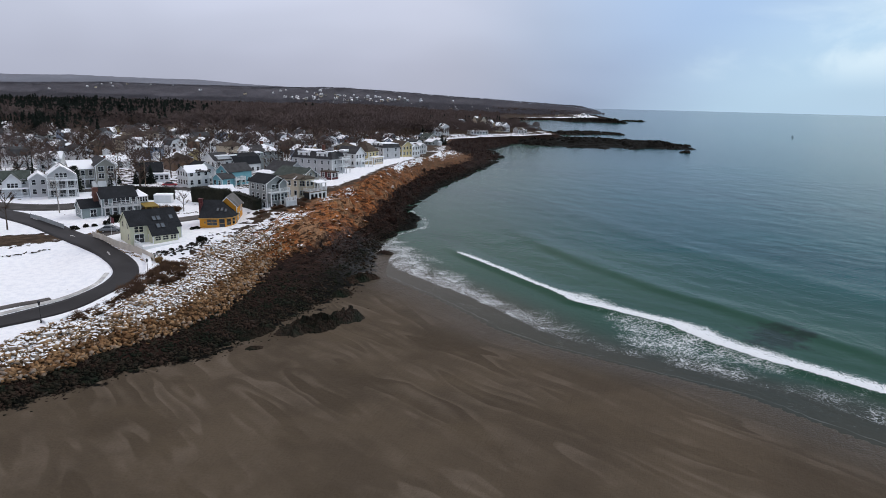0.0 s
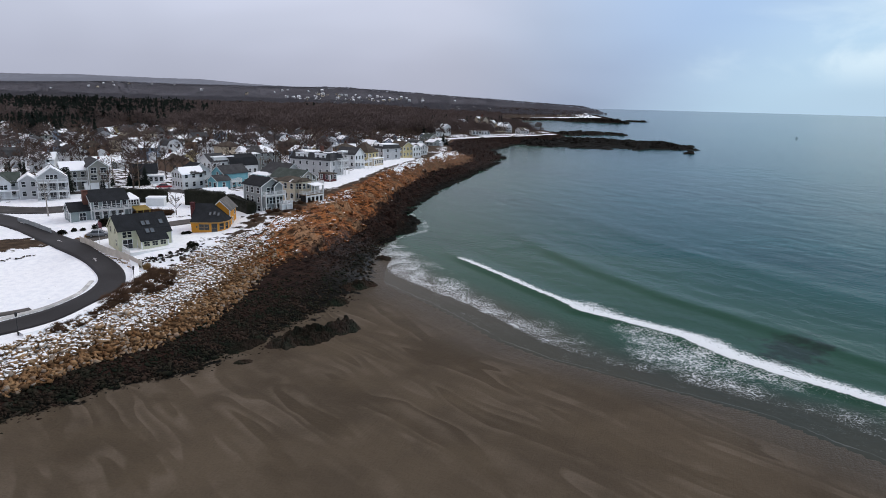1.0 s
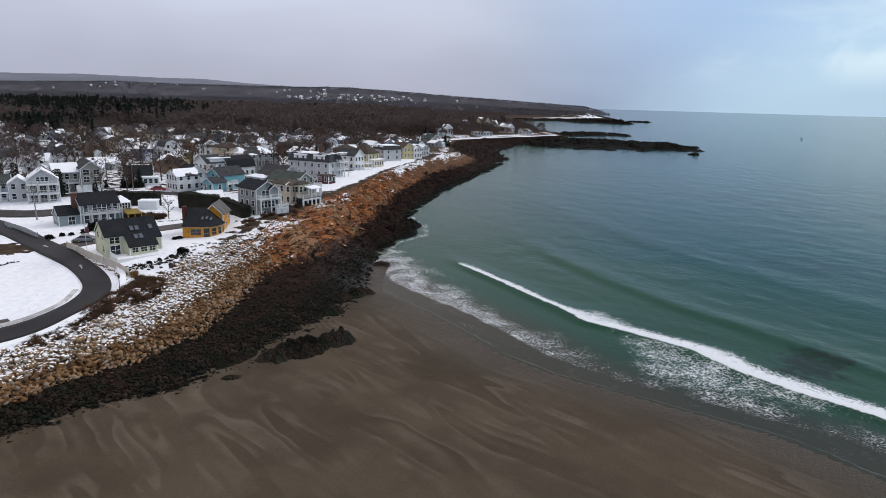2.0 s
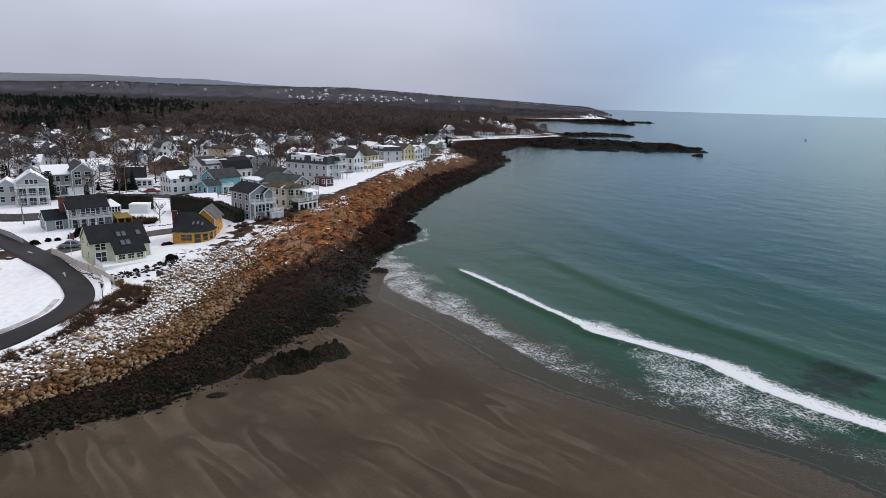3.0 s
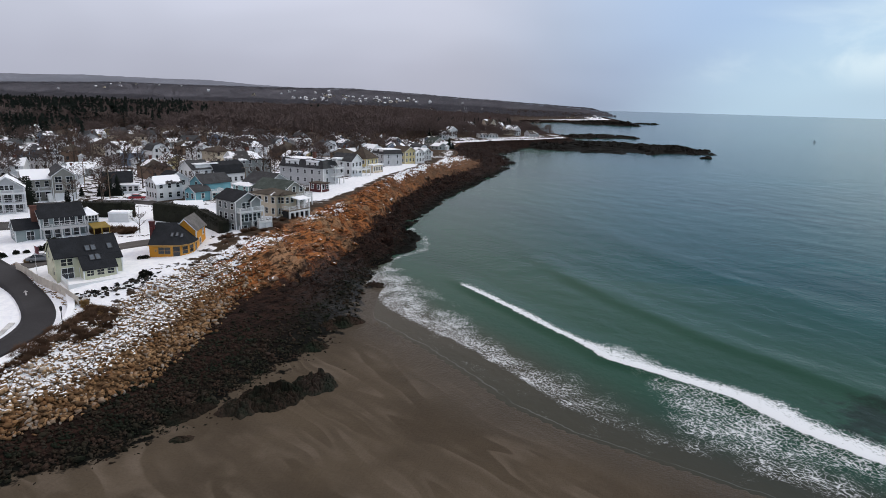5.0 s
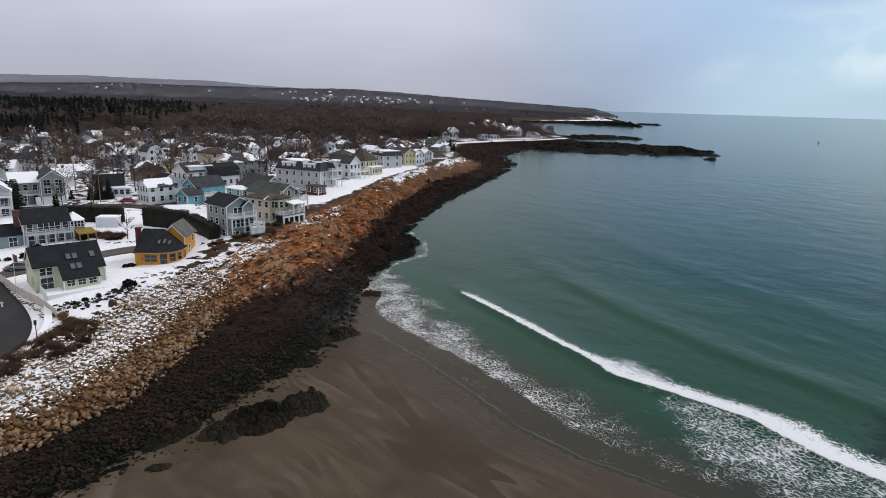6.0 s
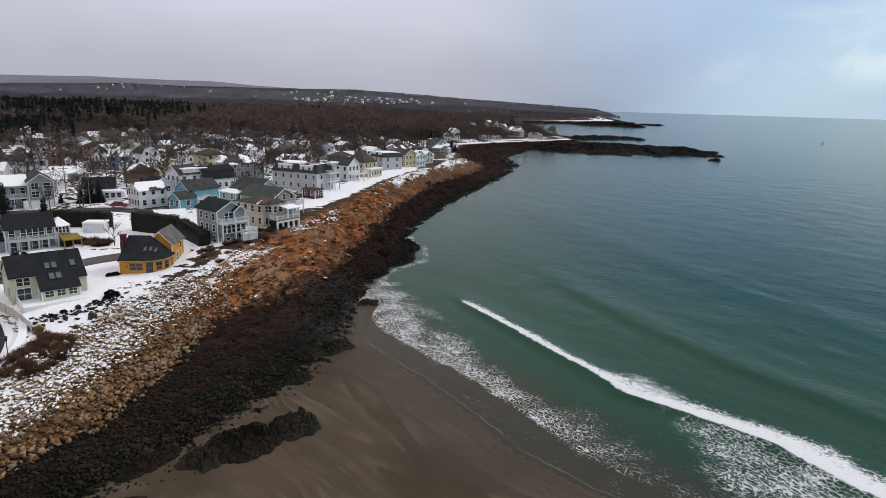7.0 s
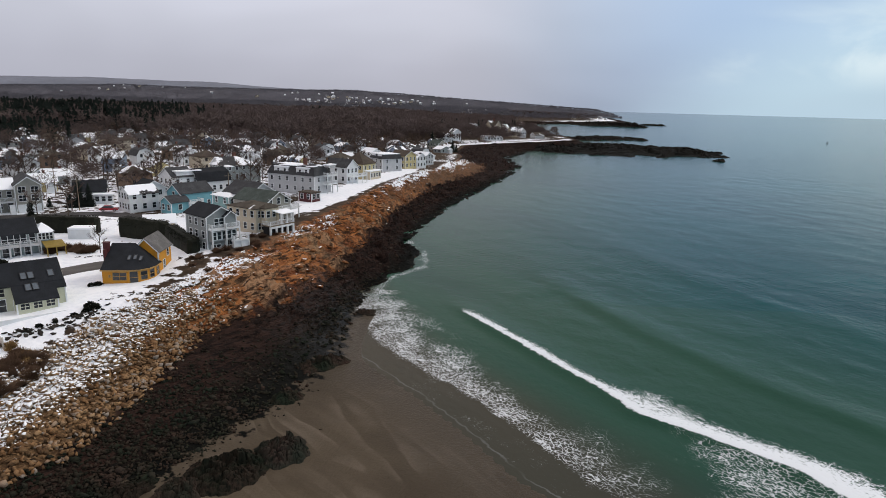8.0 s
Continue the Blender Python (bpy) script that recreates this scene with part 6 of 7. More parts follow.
# dark boulders of the weed zone, down to the sand
dark = []
for _ in range(9500):
    y = rr.uniform(56, 172)
    s = 0.98 + rr.random() ** 0.85 * 1.04 + rr.gauss(0, 0.05)
    if y > 112 and rr.random() < min(0.93 if s < 1.5 else 0.6, (y - 112) / 14):
        continue
    x = across(y, s) + rr.gauss(0, 0.5)
    size = rr.uniform(0.16, 0.44) * (1.6 if rr.random() < 0.07 else 1)
    dark.append((x, y, gz(x, y) + size * 0.12, size, rr.uniform(1, 1.6), rr.uniform(0, 6.28), rr.uniform(-0.4, 0.4)))
for _ in range(300):
    y = rr.uniform(62, 118)
    x = along(FOOT, y) + abs(rr.gauss(0, 1.7))
    size = rr.uniform(0.10, 0.30)
    dark.append((x, y, gz(x, y) + size * 0.05, size, rr.uniform(1, 1.6), rr.uniform(0, 6.28), 0))
for _ in range(200):
    y = rr.uniform(172, 430)
    s = 1 + rr.random() * 1.05
    x = across(y, s)
    size = rr.uniform(0.4, 1.1)
    dark.append((x, y, gz(x, y) - size * 0.15, size, rr.uniform(1, 2.0), rr.uniform(0, 6.28), rr.uniform(-0.4, 0.4)))
for _ in range(70):
    x, y = rr.gauss(-26, 4.5), rr.gauss(96, 2.0)
    y += (x + 26) * 0.9
    size = rr.uniform(0.10, 0.34)
    dark.append((x, y, gz(x, y) + size * 0.05, size, rr.uniform(1, 1.7), rr.uniform(0, 6.28), 0))
tide = thing("tide_rocks", -38, 88, 0, "black weed-covered rocks along the tide line", "rocks", kind="structure")
inv2 = tide.matrix_world.inverted()
dark.sort(key=lambda p: -p[3] * (2 if 60 < p[1] < 115 else 1))
dark_meshes = [tri_mesh("rock", V, F, [m_weed_rock]) for V, F in ROCKS]
for x, y, z, s, st, turn, tilt in dark[:290]:
    child("rock", dark_meshes[rr.randrange(len(dark_meshes))], tide, inv2 @ Matrix.LocRotScale((x, y, z), Euler((tilt, 0.1, turn)), (s * st, s, s)))
low = strewn("rubble", ROCKS, dark[290:], m_weed_rock)
low.parent = tide
low.matrix_parent_inverse = inv2
tagged(low, kind="stuff")

# ochre ledges: slabs lying along the strata
slabs = []
for _ in range(285):
    y = rr.uniform(118, 300)
    s = rr.uniform(0.02, 1.02)
    x = across(y, s)
    size = rr.uniform(0.3, 1.25)
    slabs.append((x, y, gz(x, y) - size * 0.28, size, rr.uniform(1.3, 2.8), radians(112) + rr.gauss(0, 0.35), rr.uniform(-0.15, 0.4)))
ledges = thing("ledge", -32, 200, 0, "rust-orange tilted slabs of ledge rock", "ledge", kind="structure")
inv3 = ledges.matrix_world.inverted()
slab_meshes = [tri_mesh("rock_slab", V, F, [m_ledge]) for V, F in SLABS]
for x, y, z, s, st, turn, tilt in slabs:
    child("rock_slab", slab_meshes[rr.randrange(len(slab_meshes))], ledges, inv3 @ Matrix.LocRotScale((x, y, z), Euler((tilt, 0.1, turn)), (s * st, s, s)))


def outcrop(name, x, y, lx, ly, h, turn, label, seed):
    """A low craggy mound of weed-covered rock on the sand."""
    n = 90
    g = np.linspace(-1, 1, n)
    A, B = np.meshgrid(g, g)
    ang = np.arctan2(B, A)
    edge = 0.45 + 0.62 * fbm(np.cos(ang) * 2.2 + seed, np.sin(ang) * 2.2 + seed, 4)
    r = np.hypot(A, B) / edge
    hump = np.clip(1 - r ** 2.2, -0.25, 1)
    # broken into tilted blocks with clefts between
    wa, wb = A * lx * 0.55 + 0.5 * fbm(A * 3 + seed, B * 3, 2), B * ly * 0.55 + 0.5 * fbm(A * 3, B * 3 + seed, 2)
    num, gap = cells(wa + seed * 7, wb + seed * 3)
    num2, gap2 = cells(wa * 2.3 + seed, wb * 2.3)
    crag = 0.36 + 0.62 * num + 0.22 * num2 + 0.35 * (num - 0.5) * np.sin(wa * 4 + num * 9)
    Z = h * np.where(hump > 0, np.abs(hump) ** 0.8, hump) * crag * (0.55 + 0.45 * smooth(0, 0.16, gap)) * (0.8 + 0.2 * smooth(0, 0.2, gap2)) + h * 0.25 * (fbm(A * 9 + seed, B * 9, 3) - 0.5) * (hump > 0)
    c, s = math.cos(radians(turn)), math.sin(radians(turn))
    X, Y = A * lx / 2 * 1.2, B * ly / 2 * 1.2
    X, Y = x + X * c - Y * s, y + X * s + Y * c
    ob = grid_mesh(name, X, Y, ground_z(X, Y) + Z - 0.02 - 0.25 * (r > 1.02), m_weed_rock, smooth_shade=False)
    return tagged(ob, label, "rock")


outcrop("beach_rock", -24.8, 98.0, 10.5, 7.5, 1.8, 50, "broad craggy black rock outcrop in the sand", 1.0)
outcrop("beach_rock", -20.6, 102.4, 7.5, 6.0, 1.6, 40, "craggy black rock at the end of the outcrop", 9.0)
outcrop("beach_rock", -28.2, 94.2, 6.0, 5.0, 1.2, 60, "low brown rubbly rock beside the outcrop", 10.0)
outcrop("beach_rock", -24.0, 114.6, 5.0, 3.0, 1.1, 40, "dark weed-covered rock at the sand's edge", 2.0)
outcrop("beach_rock", -31.6, 86.2, 2.8, 1.7, 0.5, 30, "small flat dark rock in the sand", 3.0)
outcrop("beach_rock", -21.0, 103.8, 1.6, 1.0, 0.3, 20, "small dark rock in the sand", 4.0)
outcrop("beach_rock", -22.0, 125.8, 9.0, 4.0, 1.3, 45, "long dark ledge at the water's edge", 5.0)
outcrop("beach_rock", -20.3, 150.6, 4.8, 3.8, 1.2, 30, "dark wave-washed rock in the surf", 6.0)
outcrop("beach_rock", -13.0, 208.0, 3.5, 2.4, 0.9, 30, "dark wave-washed rock off the ledges", 7.0)
outcrop("beach_rock", -33.4, 92.3, 8.0, 3.6, 1.0, 60, "dark rubble-strewn rock by the sand", 8.0)

# the long reef of the headland, and rocks off the far shore
def reef(name, pts, h, label, seed):
    """A low rock spit that follows a line of (x, y, half width)."""
    P = np.array(pts, float)
    t = np.linspace(0, len(P) - 1, 240)
    cx, cy, hw = (np.interp(t, range(len(P)), P[:, k]) for k in range(3))
    dx, dy = np.gradient(cx), np.gradient(cy)
    ln = np.hypot(dx, dy)
    nx, ny = -dy / ln, dx / ln
    v = np.linspace(-1, 1, 44)
    T, Vv = np.meshgrid(t, v, indexing="ij")
    hwn = hw[:, None] * (0.55 + 0.9 * fbm(T * 2.6 + seed, Vv * 0 + np.sign(Vv) * 3, 4))
    X, Y = cx[:, None] + nx[:, None] * hwn * Vv, cy[:, None] + ny[:, None] * hwn * Vv
    ends = np.minimum(1, np.minimum(T, T.max() - T) * 2.5)
    Z = h * (1 - np.abs(Vv) ** 2.5) * ends * (0.15 + 1.0 * fbm(X * 0.05, Y * 0.05, 4) + 0.9 * (fbm(X * 0.25, Y * 0.25, 3) - 0.4) + 0.9 * (cells(X * 0.16, Y * 0.16)[0] - 0.5) + 0.5 * (fbm(X * 0.6, Y * 0.6, 2) - 0.5)) - 0.5
    ob = grid_mesh(name, X, Y, Z, m_reef, smooth_shade=False)
    return tagged(ob, label, "reef")


reef("reef", [(36, 600, 34), (66, 608, 46), (98, 640, 82), (130, 636, 92), (156, 616, 80), (172, 608, 54), (186, 608, 32), (195, 612, 8)], 3.6, "long dark rocky reef reaching into the sea", 1.0)
reef("reef", [(92, 780, 26), (120, 815, 32), (150, 835, 30), (178, 822, 16), (192, 810, 4)], 3.4, "low dark rocks beyond the reef", 2.0)
reef("reef", [(199, 616, 4), (204, 622, 7), (209, 628, 3)], 2.6, "small dark rocks off the end of the reef", 5.0)
reef("reef", [(171, 534, 2), (176, 536, 5), (181, 538, 2)], 1.5, "small dark rock beside the reef", 6.0)
reef("reef", [(180, 1350, 40), (240, 1380, 30), (285, 1340, 22), (310, 1310, 4)], 7.0, "dark rocky point across the bay", 3.0)
reef("reef", [(330, 1500, 6), (360, 1490, 9), (395, 1480, 3)], 3.5, "low dark rocks in the far bay", 4.0)

# ---- road, drive, walls, fences, lamps ----
def ribbon(name, left, right, mat, lift, label, cat, n=70):
    """A strip between two lines, laid on the ground with a turned-down edge."""
    L, R = np.array(left, float), np.array(right, float)
    tl, tr = np.linspace(0, len(L) - 1, n), np.linspace(0, len(R) - 1, n)

    def curve(P, t):
        i = np.clip(t.astype(int), 0, len(P) - 2)
        f = (t - i)[:, None]
        m = np.gradient(P, axis=0)
        a, b = P[i], P[i + 1]
        return (2 * f ** 3 - 3 * f ** 2 + 1) * a + (f ** 3 - 2 * f ** 2 + f) * m[i] + (-2 * f ** 3 + 3 * f ** 2) * b + (f ** 3 - f ** 2) * m[i + 1]
    A, B = curve(L, tl), curve(R, tr)
    u = np.array([-0.02, 0, 0.15, 0.3, 0.5, 0.7, 0.85, 1, 1.02])
    X = A[:, None, 0] * (1 - u) + B[:, None, 0] * u
    Y = A[:, None, 1] * (1 - u) + B[:, None, 1] * u
    Z = np.maximum.reduce([ground_z(X + dx, Y + dy) for dx, dy in ((0, 0), (1, 0), (-1, 0), (0, 1), (0, -1))]) + lift
    Z[:, 0] -= 0.5 + lift
    Z[:, -1] -= 0.5 + lift
    ob = grid_mesh(name, X, Y, Z, mat)
    return tagged(ob, label, cat, kind="structure")


ROAD_IN = [(-80, 70), (-72.5, 79.5), (-69.1, 84.4), (-66.6, 88.2), (-63.1, 92.6), (-61.9, 98), (-63.3, 104.5), (-67.9, 110.5), (-74.1, 116.4), (-83.4, 123.1), (-98.4, 134.4), (-111.3, 142.0), (-125, 149)]
ROAD_OUT = [(-76, 66.5), (-69.5, 76), (-66.2, 80.4), (-63.1, 84.0), (-59.6, 88.7), (-57.9, 94.7), (-57.9, 101.6), (-60.6, 108.3), (-66.0, 114.3), (-74.0, 121.3), (-85.7, 131.2), (-96.9, 140.0), (-109.4, 148.1), (-122, 155)]
m_wet_road = plain("damp_asphalt", (0.020, 0.019, 0.021), 0.35, 0.18, 0.6, 0.2, 0.008, 4.0)
m_salt = plain("salted_asphalt", (0.07, 0.066, 0.064), 0.4, 0.3, 0.85, 0.15, 0.008, 3.0)
m_kerb = plain("dirty_snow", (0.55, 0.54, 0.53), 0.35, 0.35, 0.8, 0.2, 0.05, 1.5)
m_drive = plain("grey_drive", (0.11, 0.10, 0.095), 0.25, 0.3, 0.85, 0.2, 0.01, 3.0)
ribbon("road", ROAD_IN, ROAD_OUT, m_wet_road, 0.14, "dark wet asphalt road curving round a snowfield", "road", 120)
ribbon("road", [(-139, 166), (-120, 161.5), (-108.5, 163.5), (-106, 169), (-104.5, 176), (-107, 190)], [(-139, 157), (-120, 153), (-104.5, 154.5), (-100, 164), (-99.5, 176), (-102, 190)], m_salt, 0.12, "grey village street with slush", "road")
ribbon("road", [(-150, 172), (-130, 181.5), (-114, 189.0), (-100, 194.5), (-88, 193.0), (-78, 189.5)], [(-148, 166.5), (-128, 176), (-112, 184.3), (-99, 189.5), (-89, 188.3), (-79, 185)], m_salt, 0.11, "grey slushy cross street behind the hedge", "road")
ribbon("driveway", [(-86.5, 127.3), (-79.5, 131.8), (-75.5, 139), (-70.5, 146.8), (-62.5, 149.8)], [(-81.0, 123.6), (-75.8, 128.8), (-71.8, 136), (-66.5, 143.0), (-61.0, 145)], m_drive, 0.10, "grey cleared driveway between the gardens", "driveway")
ribbon("path", [(-66, 91.5), (-70.5, 87.3), (-74, 82), (-82, 73)], [(-66.8, 92.1), (-71.4, 87.9), (-75, 82.7), (-83, 73.8)], m_drive, 0.09, "narrow footpath beside the snowfield", "path")
ribbon("snow_bank", [(-62.3, 83.4), (-59.0, 88.4), (-57.3, 94.5), (-57.2, 101.7), (-59.5, 109.0), (-63.5, 115.0)], [(-60.9, 82.4), (-57.7, 88.1), (-55.9, 94.4), (-56.2, 102.1), (-58.7, 109.5), (-62.6, 115.8)], m_snow, 0.40, "ploughed snow bank along the road", "snow bank")
ribbon("snow_bank", [(-69.6, 84.9), (-67.1, 88.7), (-63.7, 93.0), (-62.5, 98.2), (-63.9, 104.4)], [(-70.3, 85.4), (-67.8, 89.2), (-64.4, 93.3), (-63.2, 98.4), (-64.6, 104.2)], m_kerb, 0.10, "dirty snow ridge on the inner verge", "snow bank")


def painted_mark(x, y, ang):
    """A worn lane arrow."""
    v = [(-1.2, -0.10), (0.3, -0.10), (0.3, -0.32), (1.2, 0), (0.3, 0.32), (0.3, 0.10), (-1.2, 0.10)]
    z = gz(x, y) + 0.23
    c, s = math.cos(radians(ang)), math.sin(radians(ang))
    top = [(x + a * c - b * s, y + a * s + b * c) for a, b in v]
    slope = [float(max(ground_z(a + dx, b + dy) for dx, dy in ((0, 0), (1, 0), (-1, 0), (0, 1), (0, -1)))) + 0.155 for a, b in top]
    n = len(v)
    V = [(a, b, h + 0.012) for (a, b), h in zip(top, slope)] + [(a, b, h - 0.02) for (a, b), h in zip(top, slope)]
    F = [tuple(range(n))] + [(k, n + k, n + (k + 1) % n, (k + 1) % n) for k in range(n)]
    ob = mesh_ob("road_arrow", V, F, m_kerb)
    tagged(ob, "worn white painted arrow on the asphalt", "road marking", group="road arrows")


painted_mark(-85.4, 127.9, 145)
painted_mark(-70.3, 115.4, 130)
painted_mark(-103.6, 142.2, 145)


def fence(pts, h, board, mat, label, gap=0.02, cap=True):
    """Boards between posts along a line."""
    f = thing("fence", pts[0][0], pts[0][1], 0, label, "fence")
    x0, y0, z0 = f.location
    for (ax, ay), (bx, by) in zip(pts[:-1], pts[1:]):
        ln = math.hypot(bx - ax, by - ay)
        n = max(1, int(ln / 2.4))
        ang = math.atan2(by - ay, bx - ax)
        for k in range(n + 1):
            x, y = ax + (bx - ax) * k / n, ay + (by - ay) * k / n
            child("post", shared(("post", h, mat.name), lambda: box(-0.075, 0.075, -0.075, 0.075, -0.5, h + 0.15), mat), f, pose(x - x0, y - y0, gz(x, y) - z0, 0, 0, math.degrees(ang)))
        m = max(1, int(ln / (board + gap)))
        for k in range(m):
            u = (k + 0.5) / m
            x, y = ax + (bx - ax) * u, ay + (by - ay) * u
            child("board", shared(("board", h, board, mat.name), lambda: box(-board / 2, board / 2, -0.02, 0.02, -0.4, h), mat), f, pose(x - x0, y - y0, gz(x, y) - z0, 0, 0, math.degrees(ang)))
        for k in range(n):
            xa, ya = ax + (bx - ax) * k / n, ay + (by - ay) * k / n
            xb, yb = ax + (bx - ax) * (k + 1) / n, ay + (by - ay) * (k + 1) / n
            za, zb = gz(xa, ya) - z0, gz(xb, yb) - z0
            part("rail", tube((xa - x0, ya - y0, za + h), (xb - x0, yb - y0, zb + h), 0.06, 0.06, 4), mat, f)
    return f


fence([(-79.5, 125.8), (-71.3, 119.7), (-64.4, 115.2), (-59.4, 111.8)], 1.35, 0.28, m_fence, "pale weathered board fence along the road")
m_grey_board = plain("grey_fence_boards", (0.34, 0.36, 0.37), 0.15, 1.0, 0.75)
fence([(-105.6, 143.6), (-98.6, 139.2), (-91.9, 134.9)], 1.1, 0.24, m_grey_board, "grey picket fence beside the road")


def lamp_post(x, y, label):
    l = thing("street_lamp", x, y, 0, label, "street lamp", group="street lamps")
    part("pole", join(tube((0, 0, -0.3), (0, 0, 0.5), 0.14, 0.10, 8), tube((0, 0, 0.5), (0, 0, 2.75), 0.055, 0.05, 8)), m_metal, l)
    lan = part("lantern", tube((0, 0, 2.75), (0, 0, 2.85), 0.10, 0.17, 6), m_metal, l)
    part("glass", tube((0, 0, 2.85), (0, 0, 3.27), 0.14, 0.19, 6), m_glass, lan)
    part("cap", tube((0, 0, 3.27), (0, 0, 3.45), 0.24, 0.03, 6), m_metal, lan)


lamp_post(-61.9, 82.9, "black post lantern beside the road")
lamp_post(-56.4, 103.6, "black post lantern beside the road")


def flag_pole():
    f = thing("flagpole", -73.9, 123.2, 20, "white flagpole with limp red and blue flag", "flagpole")
    part("pole", tube((0, 0, -0.3), (0, 0, 5.2), 0.05, 0.03, 6), m_white, f)
    V, F = [], []
    for i in range(7):
        for j in range(4):
            V.append((0.06 + i * 0.10, 0.10 * math.sin(i * 1.7 + j * 0.6), 5.0 - j * 0.42 - i * 0.05))
    F = [(i * 4 + j, i * 4 + j + 1, (i + 1) * 4 + j + 1, (i + 1) * 4 + j) for i in range(6) for j in range(3)]
    g = part("flag", (V, F), plain("flag_red", (0.24, 0.10, 0.11), 0.3, 3.0), f)
    mod = g.modifiers.new("thickness", "SOLIDIFY")
    mod.thickness = 0.015


flag_pole()


def car(x, y, ang, paint, label):
    """A parked saloon: body, glass, wheels, lights."""
    c = thing("car", x, y, ang, label, "car")
    c.location.z += 0.12
    prof = [(-2.2, 0.35), (-2.25, 0.75), (-2.0, 0.9), (-1.3, 0.95), (1.15, 0.95), (2.05, 0.8), (2.25, 0.6), (2.2, 0.35)]
    n = len(prof)
    V = [(a, -0.86, b) for a, b in prof] + [(a, 0.86, b) for a, b in prof]
    body = part("body", (V, [tuple(range(n))[::-1], tuple(range(n, 2 * n))] + [(k, (k + 1) % n, n + (k + 1) % n, n + k) for k in range(n)][::1]), paint, c)
    cab = [(-1.75, 0.95), (-1.1, 1.42), (0.35, 1.42), (1.1, 0.95)]
    V = [(a, -0.80 + (b - 0.95) * 0.25, b) for a, b in cab] + [(a, 0.80 - (b - 0.95) * 0.25, b) for a, b in cab]
    part("glass", (V, [(3, 2, 1, 0), (4, 5, 6, 7), (0, 1, 5, 4), (2, 3, 7, 6)]), m_glass, c)
    part("roof", box(-1.1, 0.35, -0.69, 0.69, 1.42, 1.47), paint, c)
    for wx in (-1.35, 1.4):
        for wy in (-0.88, 0.70):
            w = part("wheel", tube((wx, wy, 0.33), (wx, wy + 0.18, 0.33), 0.33, 0.33, 14), m_metal, c)
            part("rim", tube((wx, wy - 0.006, 0.33), (wx, wy + 0.186, 0.33), 0.19, 0.19, 10), m_kerb, w)
    for wy in (-0.6, 0.6):
        part("headlight", box(2.14, 2.245, wy - 0.18, wy + 0.18, 0.6, 0.72), m_white, c)
        part("tail_light", box(-2.262, -2.2, wy - 0.18, wy + 0.18, 0.66, 0.8), s_red, c)
    bm = body.modifiers.new("soft edges", "BEVEL")
    bm.width, bm.segments = 0.07, 2


car(-78.6, 130.9, 20, plain("silver_paint", (0.22, 0.23, 0.25), 0.1, 1.0, 0.35, 0.6), "silver saloon car parked in the driveway")
car(-96.2, 196.0, 20, plain("red_paint", (0.38, 0.02, 0.03), 0.1, 1.0, 0.35, 0.6), "bright red car parked in the street")
car(-60.5, 240.5, 60, plain("dark_paint", (0.03, 0.03, 0.035), 0.1, 1.0, 0.35, 0.6), "dark car parked beside the seafront houses")


def stone_row(pts, n, size, label, mat, loose=0.25):
    """Single stones along a line."""
    w = thing("stone_row", pts[0][0], pts[0][1], 0, label, "stone row")
    inv_ = w.matrix_world.inverted()
    meshes = [tri_mesh("stone", V, F, [mat]) for V, F in ROCKS[:5]]
    for k in range(n):
        u = k / (n - 1) * (len(pts) - 1)
        i = min(int(u), len(pts) - 2)
        x = pts[i][0] + (pts[i + 1][0] - pts[i][0]) * (u - i) + rr.gauss(0, loose)
        y = pts[i][1] + (pts[i + 1][1] - pts[i][1]) * (u - i) + rr.gauss(0, loose)
        s = size * rr.uniform(0.6, 1.2)
        b = child("stone", meshes[k % 5], w, inv_ @ Matrix.LocRotScale((x, y, gz(x, y) + s * 0.2), Euler((0, 0, rr.uniform(0, 6))), (s * 1.3, s, s * 0.8)))


m_garden = rock_mat("dark_garden_stone", (0.022, 0.020, 0.018), (0.06, 0.05, 0.042), (0.014, 0.013, 0.012), snow=0.12)
m_field = rock_mat("field_stone", (0.06, 0.05, 0.042), (0.12, 0.10, 0.08), (0.035, 0.03, 0.026), snow=0.25)
stone_row([(-94, 110.2), (-89.7, 113.6), (-84.3, 118.8)], 24, 0.55, "row of dark stones at the snowfield's edge", m_field)
stone_row([(-77.6, 124.0), (-69.6, 117.8), (-62.4, 112.9), (-59.0, 109.8)], 60, 0.42, "low brown stone edging under the fence", m_rip)
stone_row([(-60.8, 114.4), (-57.3, 116.5), (-55.5, 119.6), (-53.8, 122.9)], 84, 0.50, "dark garden rocks capped with snow", m_garden, 0.75)
stone_row([(-56.0, 127.0), (-51.5, 130.2), (-48.0, 133.4), (-45.5, 137.5)], 46, 0.40, "low stone edging on the garden bank", m_field)
stone_row([(-76, 151.0), (-70, 152.2), (-64, 153.8)], 30, 0.40, "snowy stone border of the driveway", m_field)

# a utility pole line in the village
def utility_pole(x, y, h):
    p = thing("utility_pole", x, y, 40, "weathered wooden utility pole with crossarm", "utility pole", group="utility poles")
    part("pole", tube((0, 0, -0.5), (0, 0, h), 0.15, 0.10, 7), m_wood, p)
    part("crossarm", box(-1.1, 1.1, -0.06, 0.06, h - 0.9, h - 0.76), m_wood, p)


for x, y in ((-104.5, 196.5), (-123, 214), (-84, 236), (-70, 210), (-108, 252), (-62, 248), (-150, 262)):
    utility_pole(x, y, 8.5)

